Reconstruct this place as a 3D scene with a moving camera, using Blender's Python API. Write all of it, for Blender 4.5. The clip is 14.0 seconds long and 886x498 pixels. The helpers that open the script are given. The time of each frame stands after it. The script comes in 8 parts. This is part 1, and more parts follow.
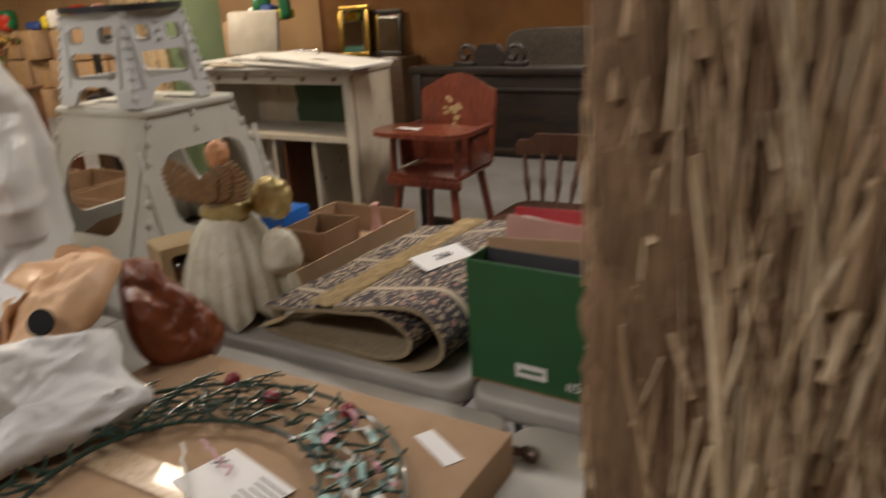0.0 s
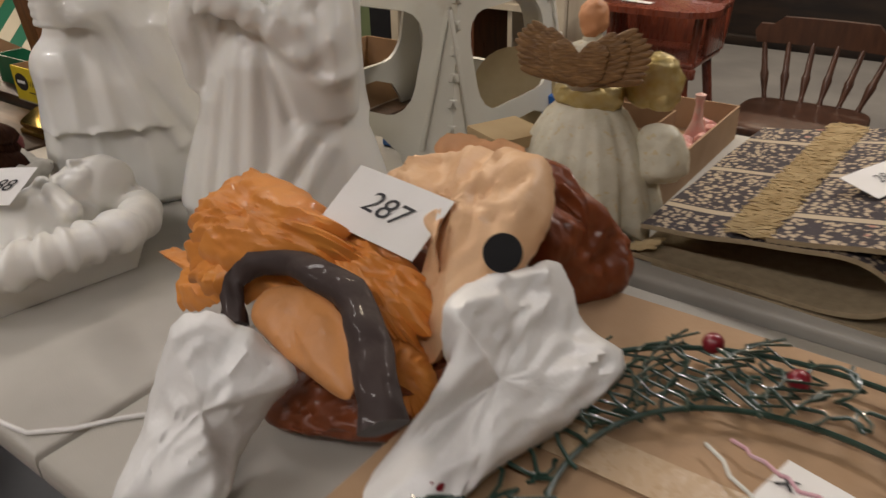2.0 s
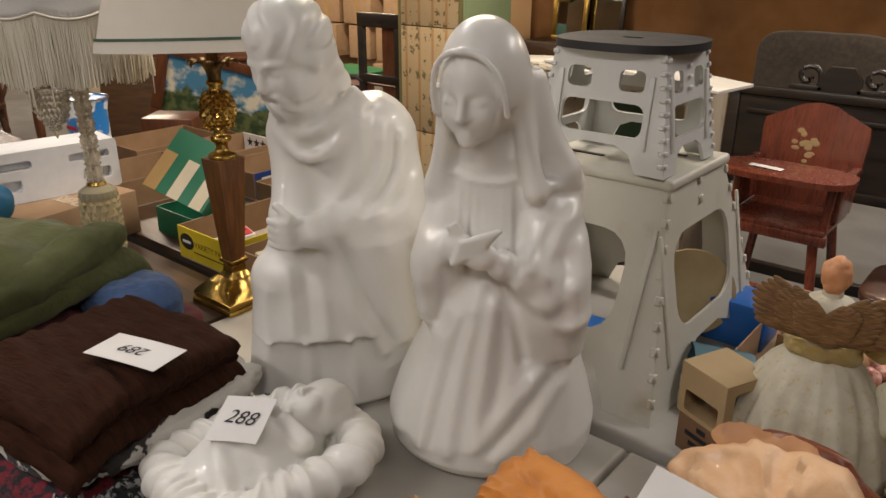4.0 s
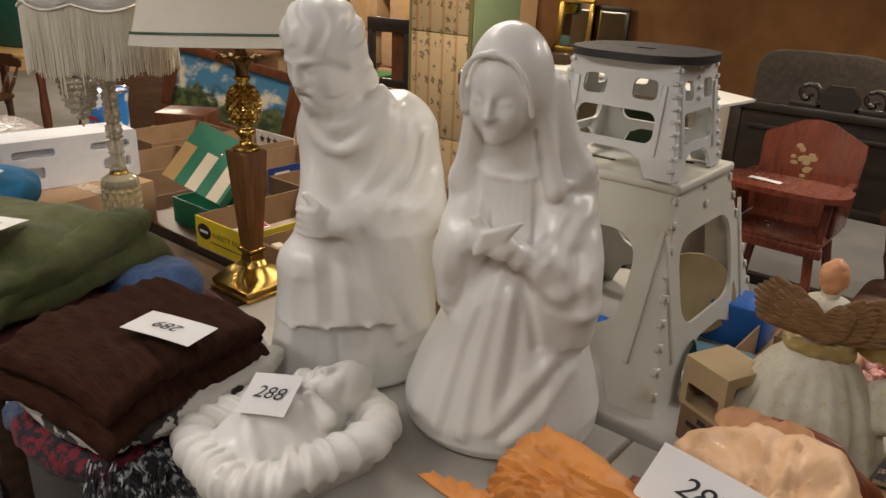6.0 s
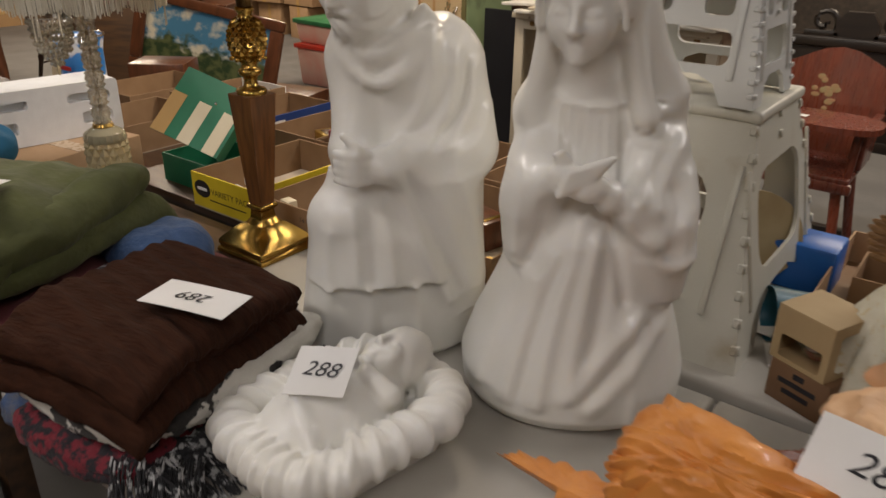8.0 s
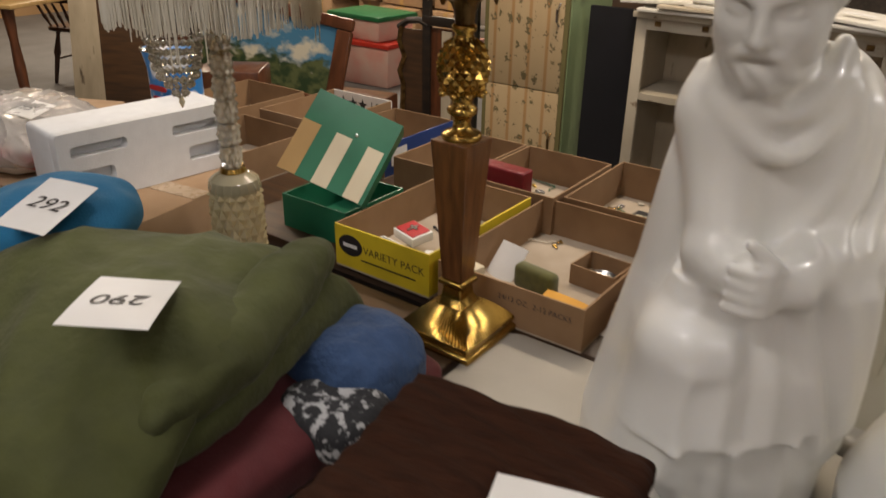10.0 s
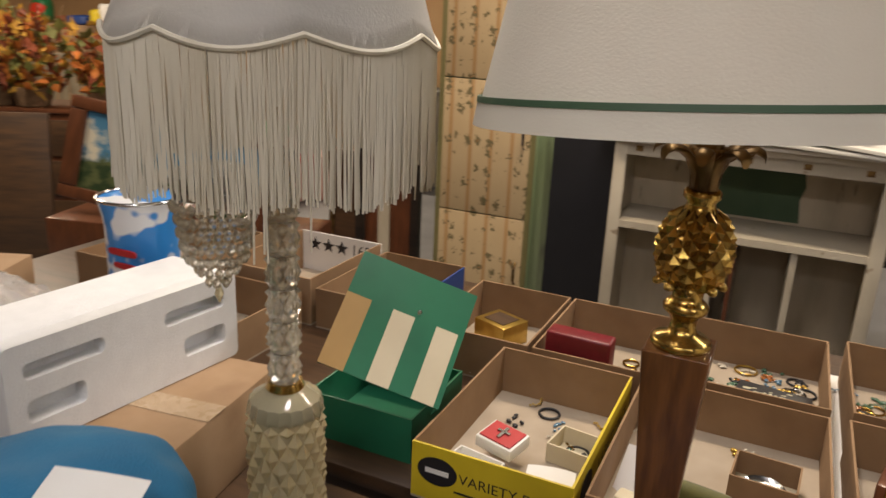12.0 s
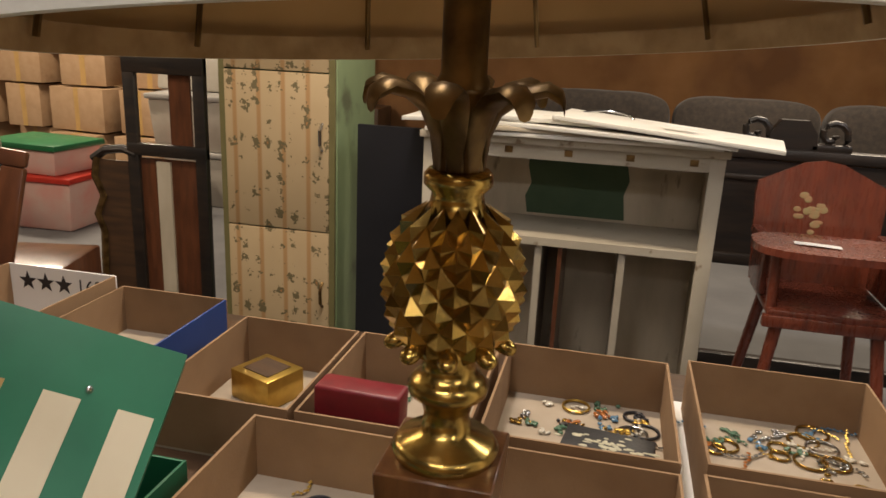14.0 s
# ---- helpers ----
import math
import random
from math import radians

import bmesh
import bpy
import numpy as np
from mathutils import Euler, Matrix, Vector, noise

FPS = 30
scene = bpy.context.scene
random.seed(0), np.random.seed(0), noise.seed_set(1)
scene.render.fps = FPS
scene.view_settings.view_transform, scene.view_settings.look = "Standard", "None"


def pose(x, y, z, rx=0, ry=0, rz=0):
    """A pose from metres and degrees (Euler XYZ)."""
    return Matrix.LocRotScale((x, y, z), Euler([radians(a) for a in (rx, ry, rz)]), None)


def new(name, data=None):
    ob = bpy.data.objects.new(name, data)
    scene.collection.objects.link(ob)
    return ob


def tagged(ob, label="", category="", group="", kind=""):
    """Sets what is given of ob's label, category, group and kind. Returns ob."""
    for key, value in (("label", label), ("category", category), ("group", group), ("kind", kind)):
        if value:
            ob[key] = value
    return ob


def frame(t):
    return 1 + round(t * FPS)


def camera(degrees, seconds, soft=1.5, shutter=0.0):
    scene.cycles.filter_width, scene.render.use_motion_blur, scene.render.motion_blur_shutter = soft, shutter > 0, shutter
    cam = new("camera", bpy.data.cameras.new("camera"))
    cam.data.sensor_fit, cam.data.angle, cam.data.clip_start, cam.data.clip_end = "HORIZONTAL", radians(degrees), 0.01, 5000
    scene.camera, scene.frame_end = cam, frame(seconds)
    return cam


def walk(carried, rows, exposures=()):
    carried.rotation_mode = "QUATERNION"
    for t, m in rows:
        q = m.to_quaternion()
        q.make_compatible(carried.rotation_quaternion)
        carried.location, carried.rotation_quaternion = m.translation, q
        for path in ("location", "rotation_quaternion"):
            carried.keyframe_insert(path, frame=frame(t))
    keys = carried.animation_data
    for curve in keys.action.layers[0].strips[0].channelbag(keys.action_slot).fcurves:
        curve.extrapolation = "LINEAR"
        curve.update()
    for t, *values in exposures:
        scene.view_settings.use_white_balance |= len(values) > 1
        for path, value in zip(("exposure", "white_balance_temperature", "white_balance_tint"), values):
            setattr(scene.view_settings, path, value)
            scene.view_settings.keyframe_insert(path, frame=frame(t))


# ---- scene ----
cam = camera(61.2, 14.0, shutter=0.5)
METRES, EYE, TILT, LEAN, TURN = 3.5, 1.45, -19.5, 3.4, 30.0
ROWS = [
    (0.0, 0.0, 0.0, 0.0, 0.0, 0.0, -0.0),
    (0.5, -0.0485, 0.0301, -0.009, 4.73, -4.01, -2.84),
    (1.0, -0.0989, 0.0445, -0.0079, 5.57, -6.66, -4.24),
    (1.5, -0.1384, 0.0669, -0.0026, 4.83, -8.09, -4.35),
    (2.0, -0.1748, 0.1015, 0.0035, 4.8, -9.13, -4.05),
    (2.5, -0.1967, 0.1367, 0.0061, 4.83, -9.95, -4.41),
    (3.0, -0.2181, 0.1422, 0.0206, 6.67, -8.24, -4.92),
    (3.5, -0.2535, 0.109, 0.053, 7.8, -4.48, -6.22),
    (4.0, -0.2698, 0.0997, 0.0667, 8.27, -2.9, -6.63),
    (6.5, -0.2807, 0.0745, 0.0567, 7.8, -2.37, -8.74),
    (7.0, -0.2873, 0.0775, 0.0552, 7.71, -3.1, -8.36),
    (7.5, -0.3067, 0.0888, 0.048, 6.36, -4.35, -7.75),
    (8.0, -0.3266, 0.1251, 0.0472, 5.57, -5.55, -6.41),
    (8.5, -0.3555, 0.1712, 0.0584, 6.5, -7.17, -5.35),
    (9.0, -0.4151, 0.1811, 0.0584, 5.89, -8.58, -5.33),
    (11.5, -0.5606, 0.3249, 0.0973, 0.74, 0.79, -5.26),
    (12.0, -0.6077, 0.3558, 0.1027, -6.23, 2.24, -3.99),
    (12.5, -0.6269, 0.3753, 0.103, -14.19, 2.3, -1.66),
    (13.0, -0.6067, 0.3977, 0.0981, -19.25, 2.69, -0.26),
    (13.5, -0.5607, 0.4424, 0.109, -19.26, 3.31, 0.14),
    (14.0, -0.544, 0.462, 0.1154, -17.79, 3.43, 0.08),
]
walk(cam, [(t, pose(0, 0, EYE, TILT, LEAN, TURN) @ pose(METRES * x, METRES * y, METRES * z, 90 + pitch, roll, yaw)) for t, x, y, z, yaw, pitch, roll in ROWS], ((0.0, 0.0), (6.5, 0.0), (7.5, -0.1), (9.0, -0.3), (11.5, 0.08), (12.5, 0.05), (14.0, 0.0)))

# ---- light ----
world = bpy.data.worlds.new("world")
scene.world = world
world.use_nodes = True
world.node_tree.nodes["Background"].inputs[0].default_value = (0.95, 0.93, 0.9, 1)
world.node_tree.nodes["Background"].inputs[1].default_value = 0.06
CEIL = 2.75


# ---- mesh helpers ----
def thing(name, x, y, z, turn=0.0, label="", category="", group="", tip=(0, 0)):
    ob = new(name)
    ob.matrix_world = pose(x, y, z, tip[0], tip[1], turn)
    return tagged(ob, label, category, group)


def finish(bm, name, material, smooth=True):
    bmesh.ops.recalc_face_normals(bm, faces=bm.faces)
    me = bpy.data.meshes.new(name)
    bm.to_mesh(me)
    bm.free()
    for m in material if isinstance(material, (list, tuple)) else [material]:
        me.materials.append(m)
    if smooth:
        me.shade_smooth()
        me.set_sharp_from_angle(angle=radians(smooth if smooth is not True else 38))
    return me


def part(name, bm, material, parent=None, label="", smooth=True):
    ob = new(name, finish(bm, name, material, smooth))
    if parent is not None:
        ob.parent = parent
    return tagged(ob, label)


def whole(name, bm, material, m, label, category, group="", kind="", smooth=True):
    ob = new(name, finish(bm, name, material, smooth))
    ob.matrix_world = m
    return tagged(ob, label, category, group, kind)


def add(bm, other, m=None):
    """Joins another bmesh into bm, moved by m."""
    me = bpy.data.meshes.new("tmp")
    other.to_mesh(me)
    other.free()
    if m is not None:
        me.transform(m)
    bm.from_mesh(me)
    bpy.data.meshes.remove(me)
    return bm


def box(sx, sy, sz, x=0.0, y=0.0, z=0.0, bevel=0.0, seg=2):
    """A box whose base centre is at x, y, z."""
    bm = bmesh.new()
    bmesh.ops.create_cube(bm, size=1, matrix=Matrix.LocRotScale((x, y, z + sz / 2), None, (sx, sy, sz)))
    if bevel:
        bmesh.ops.bevel(bm, geom=bm.edges[:], offset=bevel, segments=seg, profile=0.5, affect="EDGES")
    return bm


def boxes(rows, bevel=0.0):
    bm = bmesh.new()
    for r in rows:
        add(bm, box(*r, bevel=bevel))
    return bm


def lathe(profile, seg=32, x=0.0, y=0.0, z=0.0, flute=0, depth=0.0):
    """A turned body from (radius, height) pairs; flute cuts that many grooves."""
    bm = bmesh.new()
    rings = []
    for r, h in profile:
        ring = []
        for i in range(seg):
            a = 2 * math.pi * i / seg
            rr = r * (1 - depth * (0.5 + 0.5 * math.cos(flute * a))) if flute else r
            ring.append(bm.verts.new((x + rr * math.cos(a), y + rr * math.sin(a), z + h)))
        rings.append(ring)
    for a, b in zip(rings, rings[1:]):
        for i in range(seg):
            j = (i + 1) % seg
            bm.faces.new((a[i], a[j], b[j], b[i]))
    bm.faces.new(rings[0][::-1])
    bm.faces.new(rings[-1])
    return bm


def tube(points, radius, seg=8, closed=False, taper=1.0):
    """A round bar along a line of points."""
    pts = [Vector(p) for p in points]
    n = len(pts)
    bm = bmesh.new()
    rings = []
    up = Vector((0, 0, 1))
    for i, p in enumerate(pts):
        a = pts[(i - 1) % n] if closed or i else p
        b = pts[(i + 1) % n] if closed or i < n - 1 else p
        d = (b - a).normalized()
        side = d.cross(up if abs(d.z) < 0.9 else Vector((1, 0, 0))).normalized()
        over = side.cross(d)
        r = radius * (1 + (taper - 1) * i / max(1, n - 1))
        rings.append([bm.verts.new(p + r * (math.cos(2 * math.pi * k / seg) * side + math.sin(2 * math.pi * k / seg) * over)) for k in range(seg)])
    for i in range(n if closed else n - 1):
        a, b = rings[i], rings[(i + 1) % n]
        for k in range(seg):
            bm.faces.new((a[k], a[(k + 1) % seg], b[(k + 1) % seg], b[k]))
    if not closed:
        bm.faces.new(rings[0][::-1])
        bm.faces.new(rings[-1])
    return bm


def plate(outer, holes, thick):
    """A flat plate in the x-z plane, its front at y = 0, with holes through it."""
    bm = bmesh.new()
    edges = []
    for loop in [outer, *holes]:
        vs = [bm.verts.new((px, 0, pz)) for px, pz in loop]
        edges += [bm.edges.new((vs[i], vs[(i + 1) % len(vs)])) for i in range(len(vs))]
    bmesh.ops.triangle_fill(bm, use_beauty=True, use_dissolve=False, edges=edges)
    got = bmesh.ops.extrude_face_region(bm, geom=bm.faces[:])
    bmesh.ops.translate(bm, verts=[v for v in got["geom"] if isinstance(v, bmesh.types.BMVert)], vec=(0, thick, 0))
    return bm


def rounded(x0, z0, x1, z1, r, n=4, skew=0.0):
    """A rounded rectangle as a loop; skew narrows it to the top."""
    out = []
    for cx, cz, a in ((x1 - r, z0 + r, -90), (x1 - r, z1 - r, 0), (x0 + r, z1 - r, 90), (x0 + r, z0 + r, 180)):
        for k in range(n + 1):
            t = radians(a + 90 * k / n)
            px, pz = cx + r * math.cos(t), cz + r * math.sin(t)
            mid = (x0 + x1) / 2
            out.append((mid + (px - mid) * (1 - skew * (pz - z0) / (z1 - z0)), pz))
    return out


def soft(sx, sy, sz, n=24, power=5.0, rough=0.0, freq=6.0, seed=0, x=0.0, y=0.0, z=0.0, fine=0.0):
    """A pillow-like slab with rounded sides and uneven surface; its base centre at x, y, z."""
    bm = bmesh.new()
    bmesh.ops.create_cube(bm, size=2)
    bmesh.ops.subdivide_edges(bm, edges=bm.edges[:], cuts=n, use_grid_fill=True)
    off = Vector((seed * 3.1, seed * 1.7, seed * 2.3))
    for v in bm.verts:
        c = v.co.copy()
        k = (abs(c.x) ** power + abs(c.y) ** power + abs(c.z) ** power) ** (-1 / power)
        q = Vector((c.x * k * sx / 2, c.y * k * sy / 2, c.z * k * sz / 2))
        d = noise.noise(q * freq + off) * rough + noise.noise(q * freq * 3.3 + off) * rough * 0.4 + noise.noise(q * freq * 10 + off) * fine
        nrm = Vector((c.x / sx, c.y / sy, c.z / sz)).normalized()
        v.co = q + nrm * d + Vector((x, y, z + sz / 2))
    return bm


# ---- materials ----
def mat(name, base, rough=0.6, metal=0.0, other=None, scale=8.0, detail=6.0, mixing=(0.35, 0.7), bump=0.0, bump_scale=None,
        stretch=(1, 1, 1), spots=None, spot_scale=2.0, spot=(0.62, 0.75), coat=0.0, sss=0.0, vary=0.0, sheen=0.0):
    """A surface of two mixed tones with grain, wear spots and fine relief, sized in metres."""
    m = bpy.data.materials.new(name)
    m.use_nodes = True
    nt = m.node_tree
    nd, lk = nt.nodes, nt.links
    b = nd["Principled BSDF"]
    b.inputs["Roughness"].default_value = rough
    b.inputs["Metallic"].default_value = metal
    b.inputs["Coat Weight"].default_value = coat
    b.inputs["Sheen Weight"].default_value = sheen
    if sss:
        b.inputs["Subsurface Weight"].default_value = sss
        b.inputs["Subsurface Radius"].default_value = (0.03, 0.028, 0.022)
        b.inputs["Subsurface Scale"].default_value = 0.4
    tc = nd.new("ShaderNodeTexCoord")
    mp = nd.new("ShaderNodeMapping")
    mp.inputs["Scale"].default_value = stretch
    lk.new(tc.outputs["Object"], mp.inputs["Vector"])

    def nz(sc, det=detail):
        n = nd.new("ShaderNodeTexNoise")
        n.inputs["Scale"].default_value = sc
        n.inputs["Detail"].default_value = det
        lk.new(mp.outputs["Vector"], n.inputs["Vector"])
        return n.outputs["Fac"]

    def ramp(src, lo, hi):
        r = nd.new("ShaderNodeMapRange")
        r.inputs["From Min"].default_value, r.inputs["From Max"].default_value = lo, hi
        lk.new(src, r.inputs["Value"])
        return r.outputs["Result"]

    def mix(fac, a, c):
        x = nd.new("ShaderNodeMix")
        x.data_type = "RGBA"
        lk.new(fac, x.inputs["Factor"])
        for i, v in ((6, a), (7, c)):
            if isinstance(v, tuple):
                x.inputs[i].default_value = (*v, 1)
            else:
                lk.new(v, x.inputs[i])
        return x.outputs[2]

    other = other or tuple(0.82 * c for c in base)
    col = mix(ramp(nz(scale), *mixing), tuple(base), tuple(other))
    if spots:
        col = mix(ramp(nz(spot_scale), *spot), col, tuple(spots))
    if vary:
        info = nd.new("ShaderNodeObjectInfo")
        h = nd.new("ShaderNodeHueSaturation")
        lk.new(ramp2(nt, info.outputs["Random"], 1 - vary, 1 + vary), h.inputs["Value"])
        lk.new(col, h.inputs["Color"])
        col = h.outputs["Color"]
    lk.new(col, b.inputs["Base Color"])
    rr = nd.new("ShaderNodeMapRange")
    rr.inputs["To Min"].default_value, rr.inputs["To Max"].default_value = max(0.03, rough * 0.8), min(1, rough * 1.2)
    lk.new(nz(scale * 2.3), rr.inputs["Value"])
    lk.new(rr.outputs["Result"], b.inputs["Roughness"])
    if bump:
        bp = nd.new("ShaderNodeBump")
        bp.inputs["Strength"].default_value = 1.0
        bp.inputs["Distance"].default_value = bump
        lk.new(nz(bump_scale or scale * 6), bp.inputs["Height"])
        lk.new(bp.outputs["Normal"], b.inputs["Normal"])
    return m


def ramp2(nt, src, lo, hi):
    r = nt.nodes.new("ShaderNodeMapRange")
    r.inputs["To Min"].default_value, r.inputs["To Max"].default_value = lo, hi
    nt.links.new(src, r.inputs["Value"])
    return r.outputs["Result"]


def principled(m):
    return m.node_tree.nodes["Principled BSDF"]


def tex(m, kind):
    nd = m.node_tree.nodes
    return nd.new(kind)


def layered(name, build, rough=0.6, **kw):
    """A patterned surface: build(nodes, links, object vector) returns the colour socket."""
    m = bpy.data.materials.new(name)
    m.use_nodes = True
    nd, lk = m.node_tree.nodes, m.node_tree.links
    b = nd["Principled BSDF"]
    b.inputs["Roughness"].default_value = rough
    for key, value in kw.items():
        b.inputs[key.replace("_", " ")].default_value = value
    tc = nd.new("ShaderNodeTexCoord")
    lk.new(build(nd, lk, tc.outputs["Object"]), b.inputs["Base Color"])
    return m


def scalar(nd, lk, op, a, b=0.0, c=0.0):
    n = nd.new("ShaderNodeMath")
    n.operation = op
    for i, v in enumerate((a, b, c)):
        if isinstance(v, (int, float)):
            n.inputs[i].default_value = v
        else:
            lk.new(v, n.inputs[i])
    return n.outputs[0]


def blend(nd, lk, fac, a, b):
    x = nd.new("ShaderNodeMix")
    x.data_type = "RGBA"
    if isinstance(fac, (int, float)):
        x.inputs["Factor"].default_value = fac
    else:
        lk.new(fac, x.inputs["Factor"])
    for i, v in ((6, a), (7, b)):
        if isinstance(v, tuple):
            x.inputs[i].default_value = (*v, 1)
        else:
            lk.new(v, x.inputs[i])
    return x.outputs[2]


def axes(nd, lk, vec):
    s = nd.new("ShaderNodeSeparateXYZ")
    lk.new(vec, s.inputs[0])
    return s.outputs


def noise_at(nd, lk, vec, sc, det=4.0):
    n = nd.new("ShaderNodeTexNoise")
    n.inputs["Scale"].default_value, n.inputs["Detail"].default_value = sc, det
    lk.new(vec, n.inputs["Vector"])
    return n.outputs["Fac"]


def cells_at(nd, lk, vec, sc, jitter=1.0):
    n = nd.new("ShaderNodeTexVoronoi")
    n.inputs["Scale"].default_value, n.inputs["Randomness"].default_value = sc, jitter
    lk.new(vec, n.inputs["Vector"])
    return n.outputs


def step(nd, lk, v, lo, hi):
    r = nd.new("ShaderNodeMapRange")
    r.inputs["From Min"].default_value, r.inputs["From Max"].default_value = lo, hi
    lk.new(v, r.inputs["Value"])
    return r.outputs["Result"]


plastic_white = mat("blow_moulded_plastic", (0.78, 0.775, 0.735), 0.34, other=(0.74, 0.72, 0.655), scale=4, sss=0.2, bump=0.0006, bump_scale=60, coat=0.25, spots=(0.6, 0.57, 0.47), spot_scale=5, spot=(0.66, 0.9))
table_plastic = mat("table_plastic", (0.41, 0.39, 0.345), 0.42, other=(0.36, 0.34, 0.295), scale=9, bump=0.0004, bump_scale=500, spots=(0.36, 0.33, 0.28), spot_scale=3)
table_steel = mat("table_steel", (0.2, 0.2, 0.2), 0.45, 0.6)
dark_wood = mat("dark_wood", (0.045, 0.026, 0.016), 0.4, other=(0.085, 0.045, 0.022), scale=5, stretch=(1, 8, 8), bump=0.0004, bump_scale=40)
black_wood = mat("blackened_wood", (0.012, 0.01, 0.009), 0.42, other=(0.03, 0.02, 0.014), scale=5, stretch=(1, 6, 6), bump=0.0005, bump_scale=40, spots=(0.07, 0.04, 0.02), spot_scale=4, spot=(0.66, 0.8))
red_wood = mat("red_brown_wood", (0.19, 0.045, 0.022), 0.28, other=(0.11, 0.028, 0.016), scale=7, stretch=(6, 6, 1), bump=0.0003, bump_scale=50, coat=0.4, spots=(0.06, 0.02, 0.013), spot_scale=9, spot=(0.62, 0.75))
chair_wood = mat("dark_chair_wood", (0.075, 0.032, 0.017), 0.32, other=(0.045, 0.02, 0.012), scale=8, stretch=(5, 5, 1), bump=0.0003, bump_scale=50, coat=0.25)
brown_wood = mat("brown_wood", (0.14, 0.05, 0.022), 0.3, other=(0.075, 0.028, 0.014), scale=8, stretch=(5, 5, 1), bump=0.0003, bump_scale=50, coat=0.3)
walnut = mat("lamp_walnut", (0.16, 0.065, 0.02), 0.3, other=(0.07, 0.026, 0.009), scale=16, stretch=(5, 5, 0.6), bump=0.0003, bump_scale=80, coat=0.3)
cream_paint = mat("worn_cream_paint", (0.47, 0.42, 0.33), 0.6, other=(0.38, 0.33, 0.25), scale=5, bump=0.0008, bump_scale=60, spots=(0.18, 0.13, 0.08), spot_scale=14, spot=(0.66, 0.72))
old_board = mat("grey_aged_board", (0.52, 0.45, 0.34), 0.75, other=(0.4, 0.34, 0.25), scale=6, stretch=(2, 2, 0.6), bump=0.0006, bump_scale=50, spots=(0.13, 0.1, 0.07), spot_scale=10, spot=(0.64, 0.74))
white_board = mat("white_board", (0.7, 0.68, 0.62), 0.55, other=(0.62, 0.59, 0.52), scale=6, spots=(0.35, 0.3, 0.22), spot_scale=8, spot=(0.68, 0.78))
green_paint = mat("green_enamel", (0.21, 0.27, 0.14), 0.45, other=(0.17, 0.23, 0.12), scale=5, spots=(0.09, 0.1, 0.055), spot_scale=5, spot=(0.58, 0.7), bump=0.0004)
dark_green = mat("dark_green_paint", (0.035, 0.075, 0.035), 0.6, other=(0.05, 0.09, 0.045), scale=8)
cardboard = mat("cardboard", (0.36, 0.235, 0.135), 0.8, other=(0.31, 0.195, 0.105), scale=14, bump=0.0003, bump_scale=220, spots=(0.25, 0.15, 0.08), spot_scale=5)
box_inside = mat("cardboard_inside", (0.27, 0.165, 0.085), 0.85, other=(0.22, 0.13, 0.065), scale=10, bump=0.0003, bump_scale=200)
box_liner = mat("pale_box_liner", (0.4, 0.33, 0.25), 0.85, other=(0.32, 0.26, 0.19), scale=10)
brass = mat("antique_brass", (0.5, 0.33, 0.085), 0.22, 0.95, other=(0.3, 0.18, 0.045), scale=24, bump=0.0003, bump_scale=90)
old_brass = mat("dull_bronze", (0.24, 0.15, 0.055), 0.38, 0.8, other=(0.06, 0.034, 0.013), scale=28, bump=0.0006, bump_scale=80)
chrome = mat("chrome", (0.6, 0.6, 0.6), 0.18, 1.0, scale=20)
rod_metal = mat("bronzed_rod", (0.12, 0.085, 0.065), 0.22, 0.9, scale=20)
gold_foil = mat("gold_foil", (0.62, 0.42, 0.1), 0.3, 0.85, other=(0.45, 0.28, 0.06), scale=30)
silver = mat("tarnished_silver", (0.45, 0.45, 0.44), 0.25, 0.95, other=(0.2, 0.2, 0.2), scale=60)
paper = mat("white_paper", (0.72, 0.71, 0.69), 0.7, other=(0.68, 0.665, 0.63), scale=10, bump=0.0002, bump_scale=60)
ink = mat("black_ink", (0.012, 0.012, 0.016), 0.5)
green_box_card = mat("green_box_card", (0.022, 0.105, 0.035), 0.5, other=(0.017, 0.085, 0.028), scale=6, bump=0.0002, bump_scale=150)
stripe_green = mat("green_striped_card", (0.015, 0.15, 0.075), 0.4, other=(0.012, 0.115, 0.06), scale=8)
stripe_cream = mat("cream_striped_card", (0.6, 0.53, 0.38), 0.5, other=(0.53, 0.46, 0.32), scale=8)
stripe_tan = mat("tan_card", (0.42, 0.26, 0.09), 0.5, scale=8)
yellow_card = mat("yellow_card", (0.62, 0.47, 0.02), 0.5, scale=10)
blue_card = mat("blue_card", (0.02, 0.055, 0.22), 0.5, scale=10)
burgundy = mat("burgundy_leatherette", (0.16, 0.008, 0.014), 0.4, other=(0.12, 0.006, 0.012), scale=40, bump=0.0003, bump_scale=400)
foam_white = mat("polystyrene", (0.74, 0.75, 0.76), 0.75, other=(0.69, 0.7, 0.71), scale=30, bump=0.0008, bump_scale=260)
white_satin = mat("white_shade_fabric", (0.7, 0.69, 0.67), 0.65, other=(0.63, 0.62, 0.6), scale=14, bump=0.0005, bump_scale=300)
fringe_thread = mat("cream_fringe", (0.66, 0.62, 0.52), 0.75, other=(0.56, 0.51, 0.4), scale=30, stretch=(1, 1, 0.1))
shade_linen = mat("cream_linen", (0.8, 0.76, 0.66), 0.8, other=(0.76, 0.71, 0.61), scale=10, bump=0.0005, bump_scale=420)
shade_lining = mat("shade_lining", (0.48, 0.32, 0.15), 0.8, other=(0.4, 0.26, 0.11), scale=10)
trim_green = mat("green_ribbon", (0.05, 0.1, 0.055), 0.6)
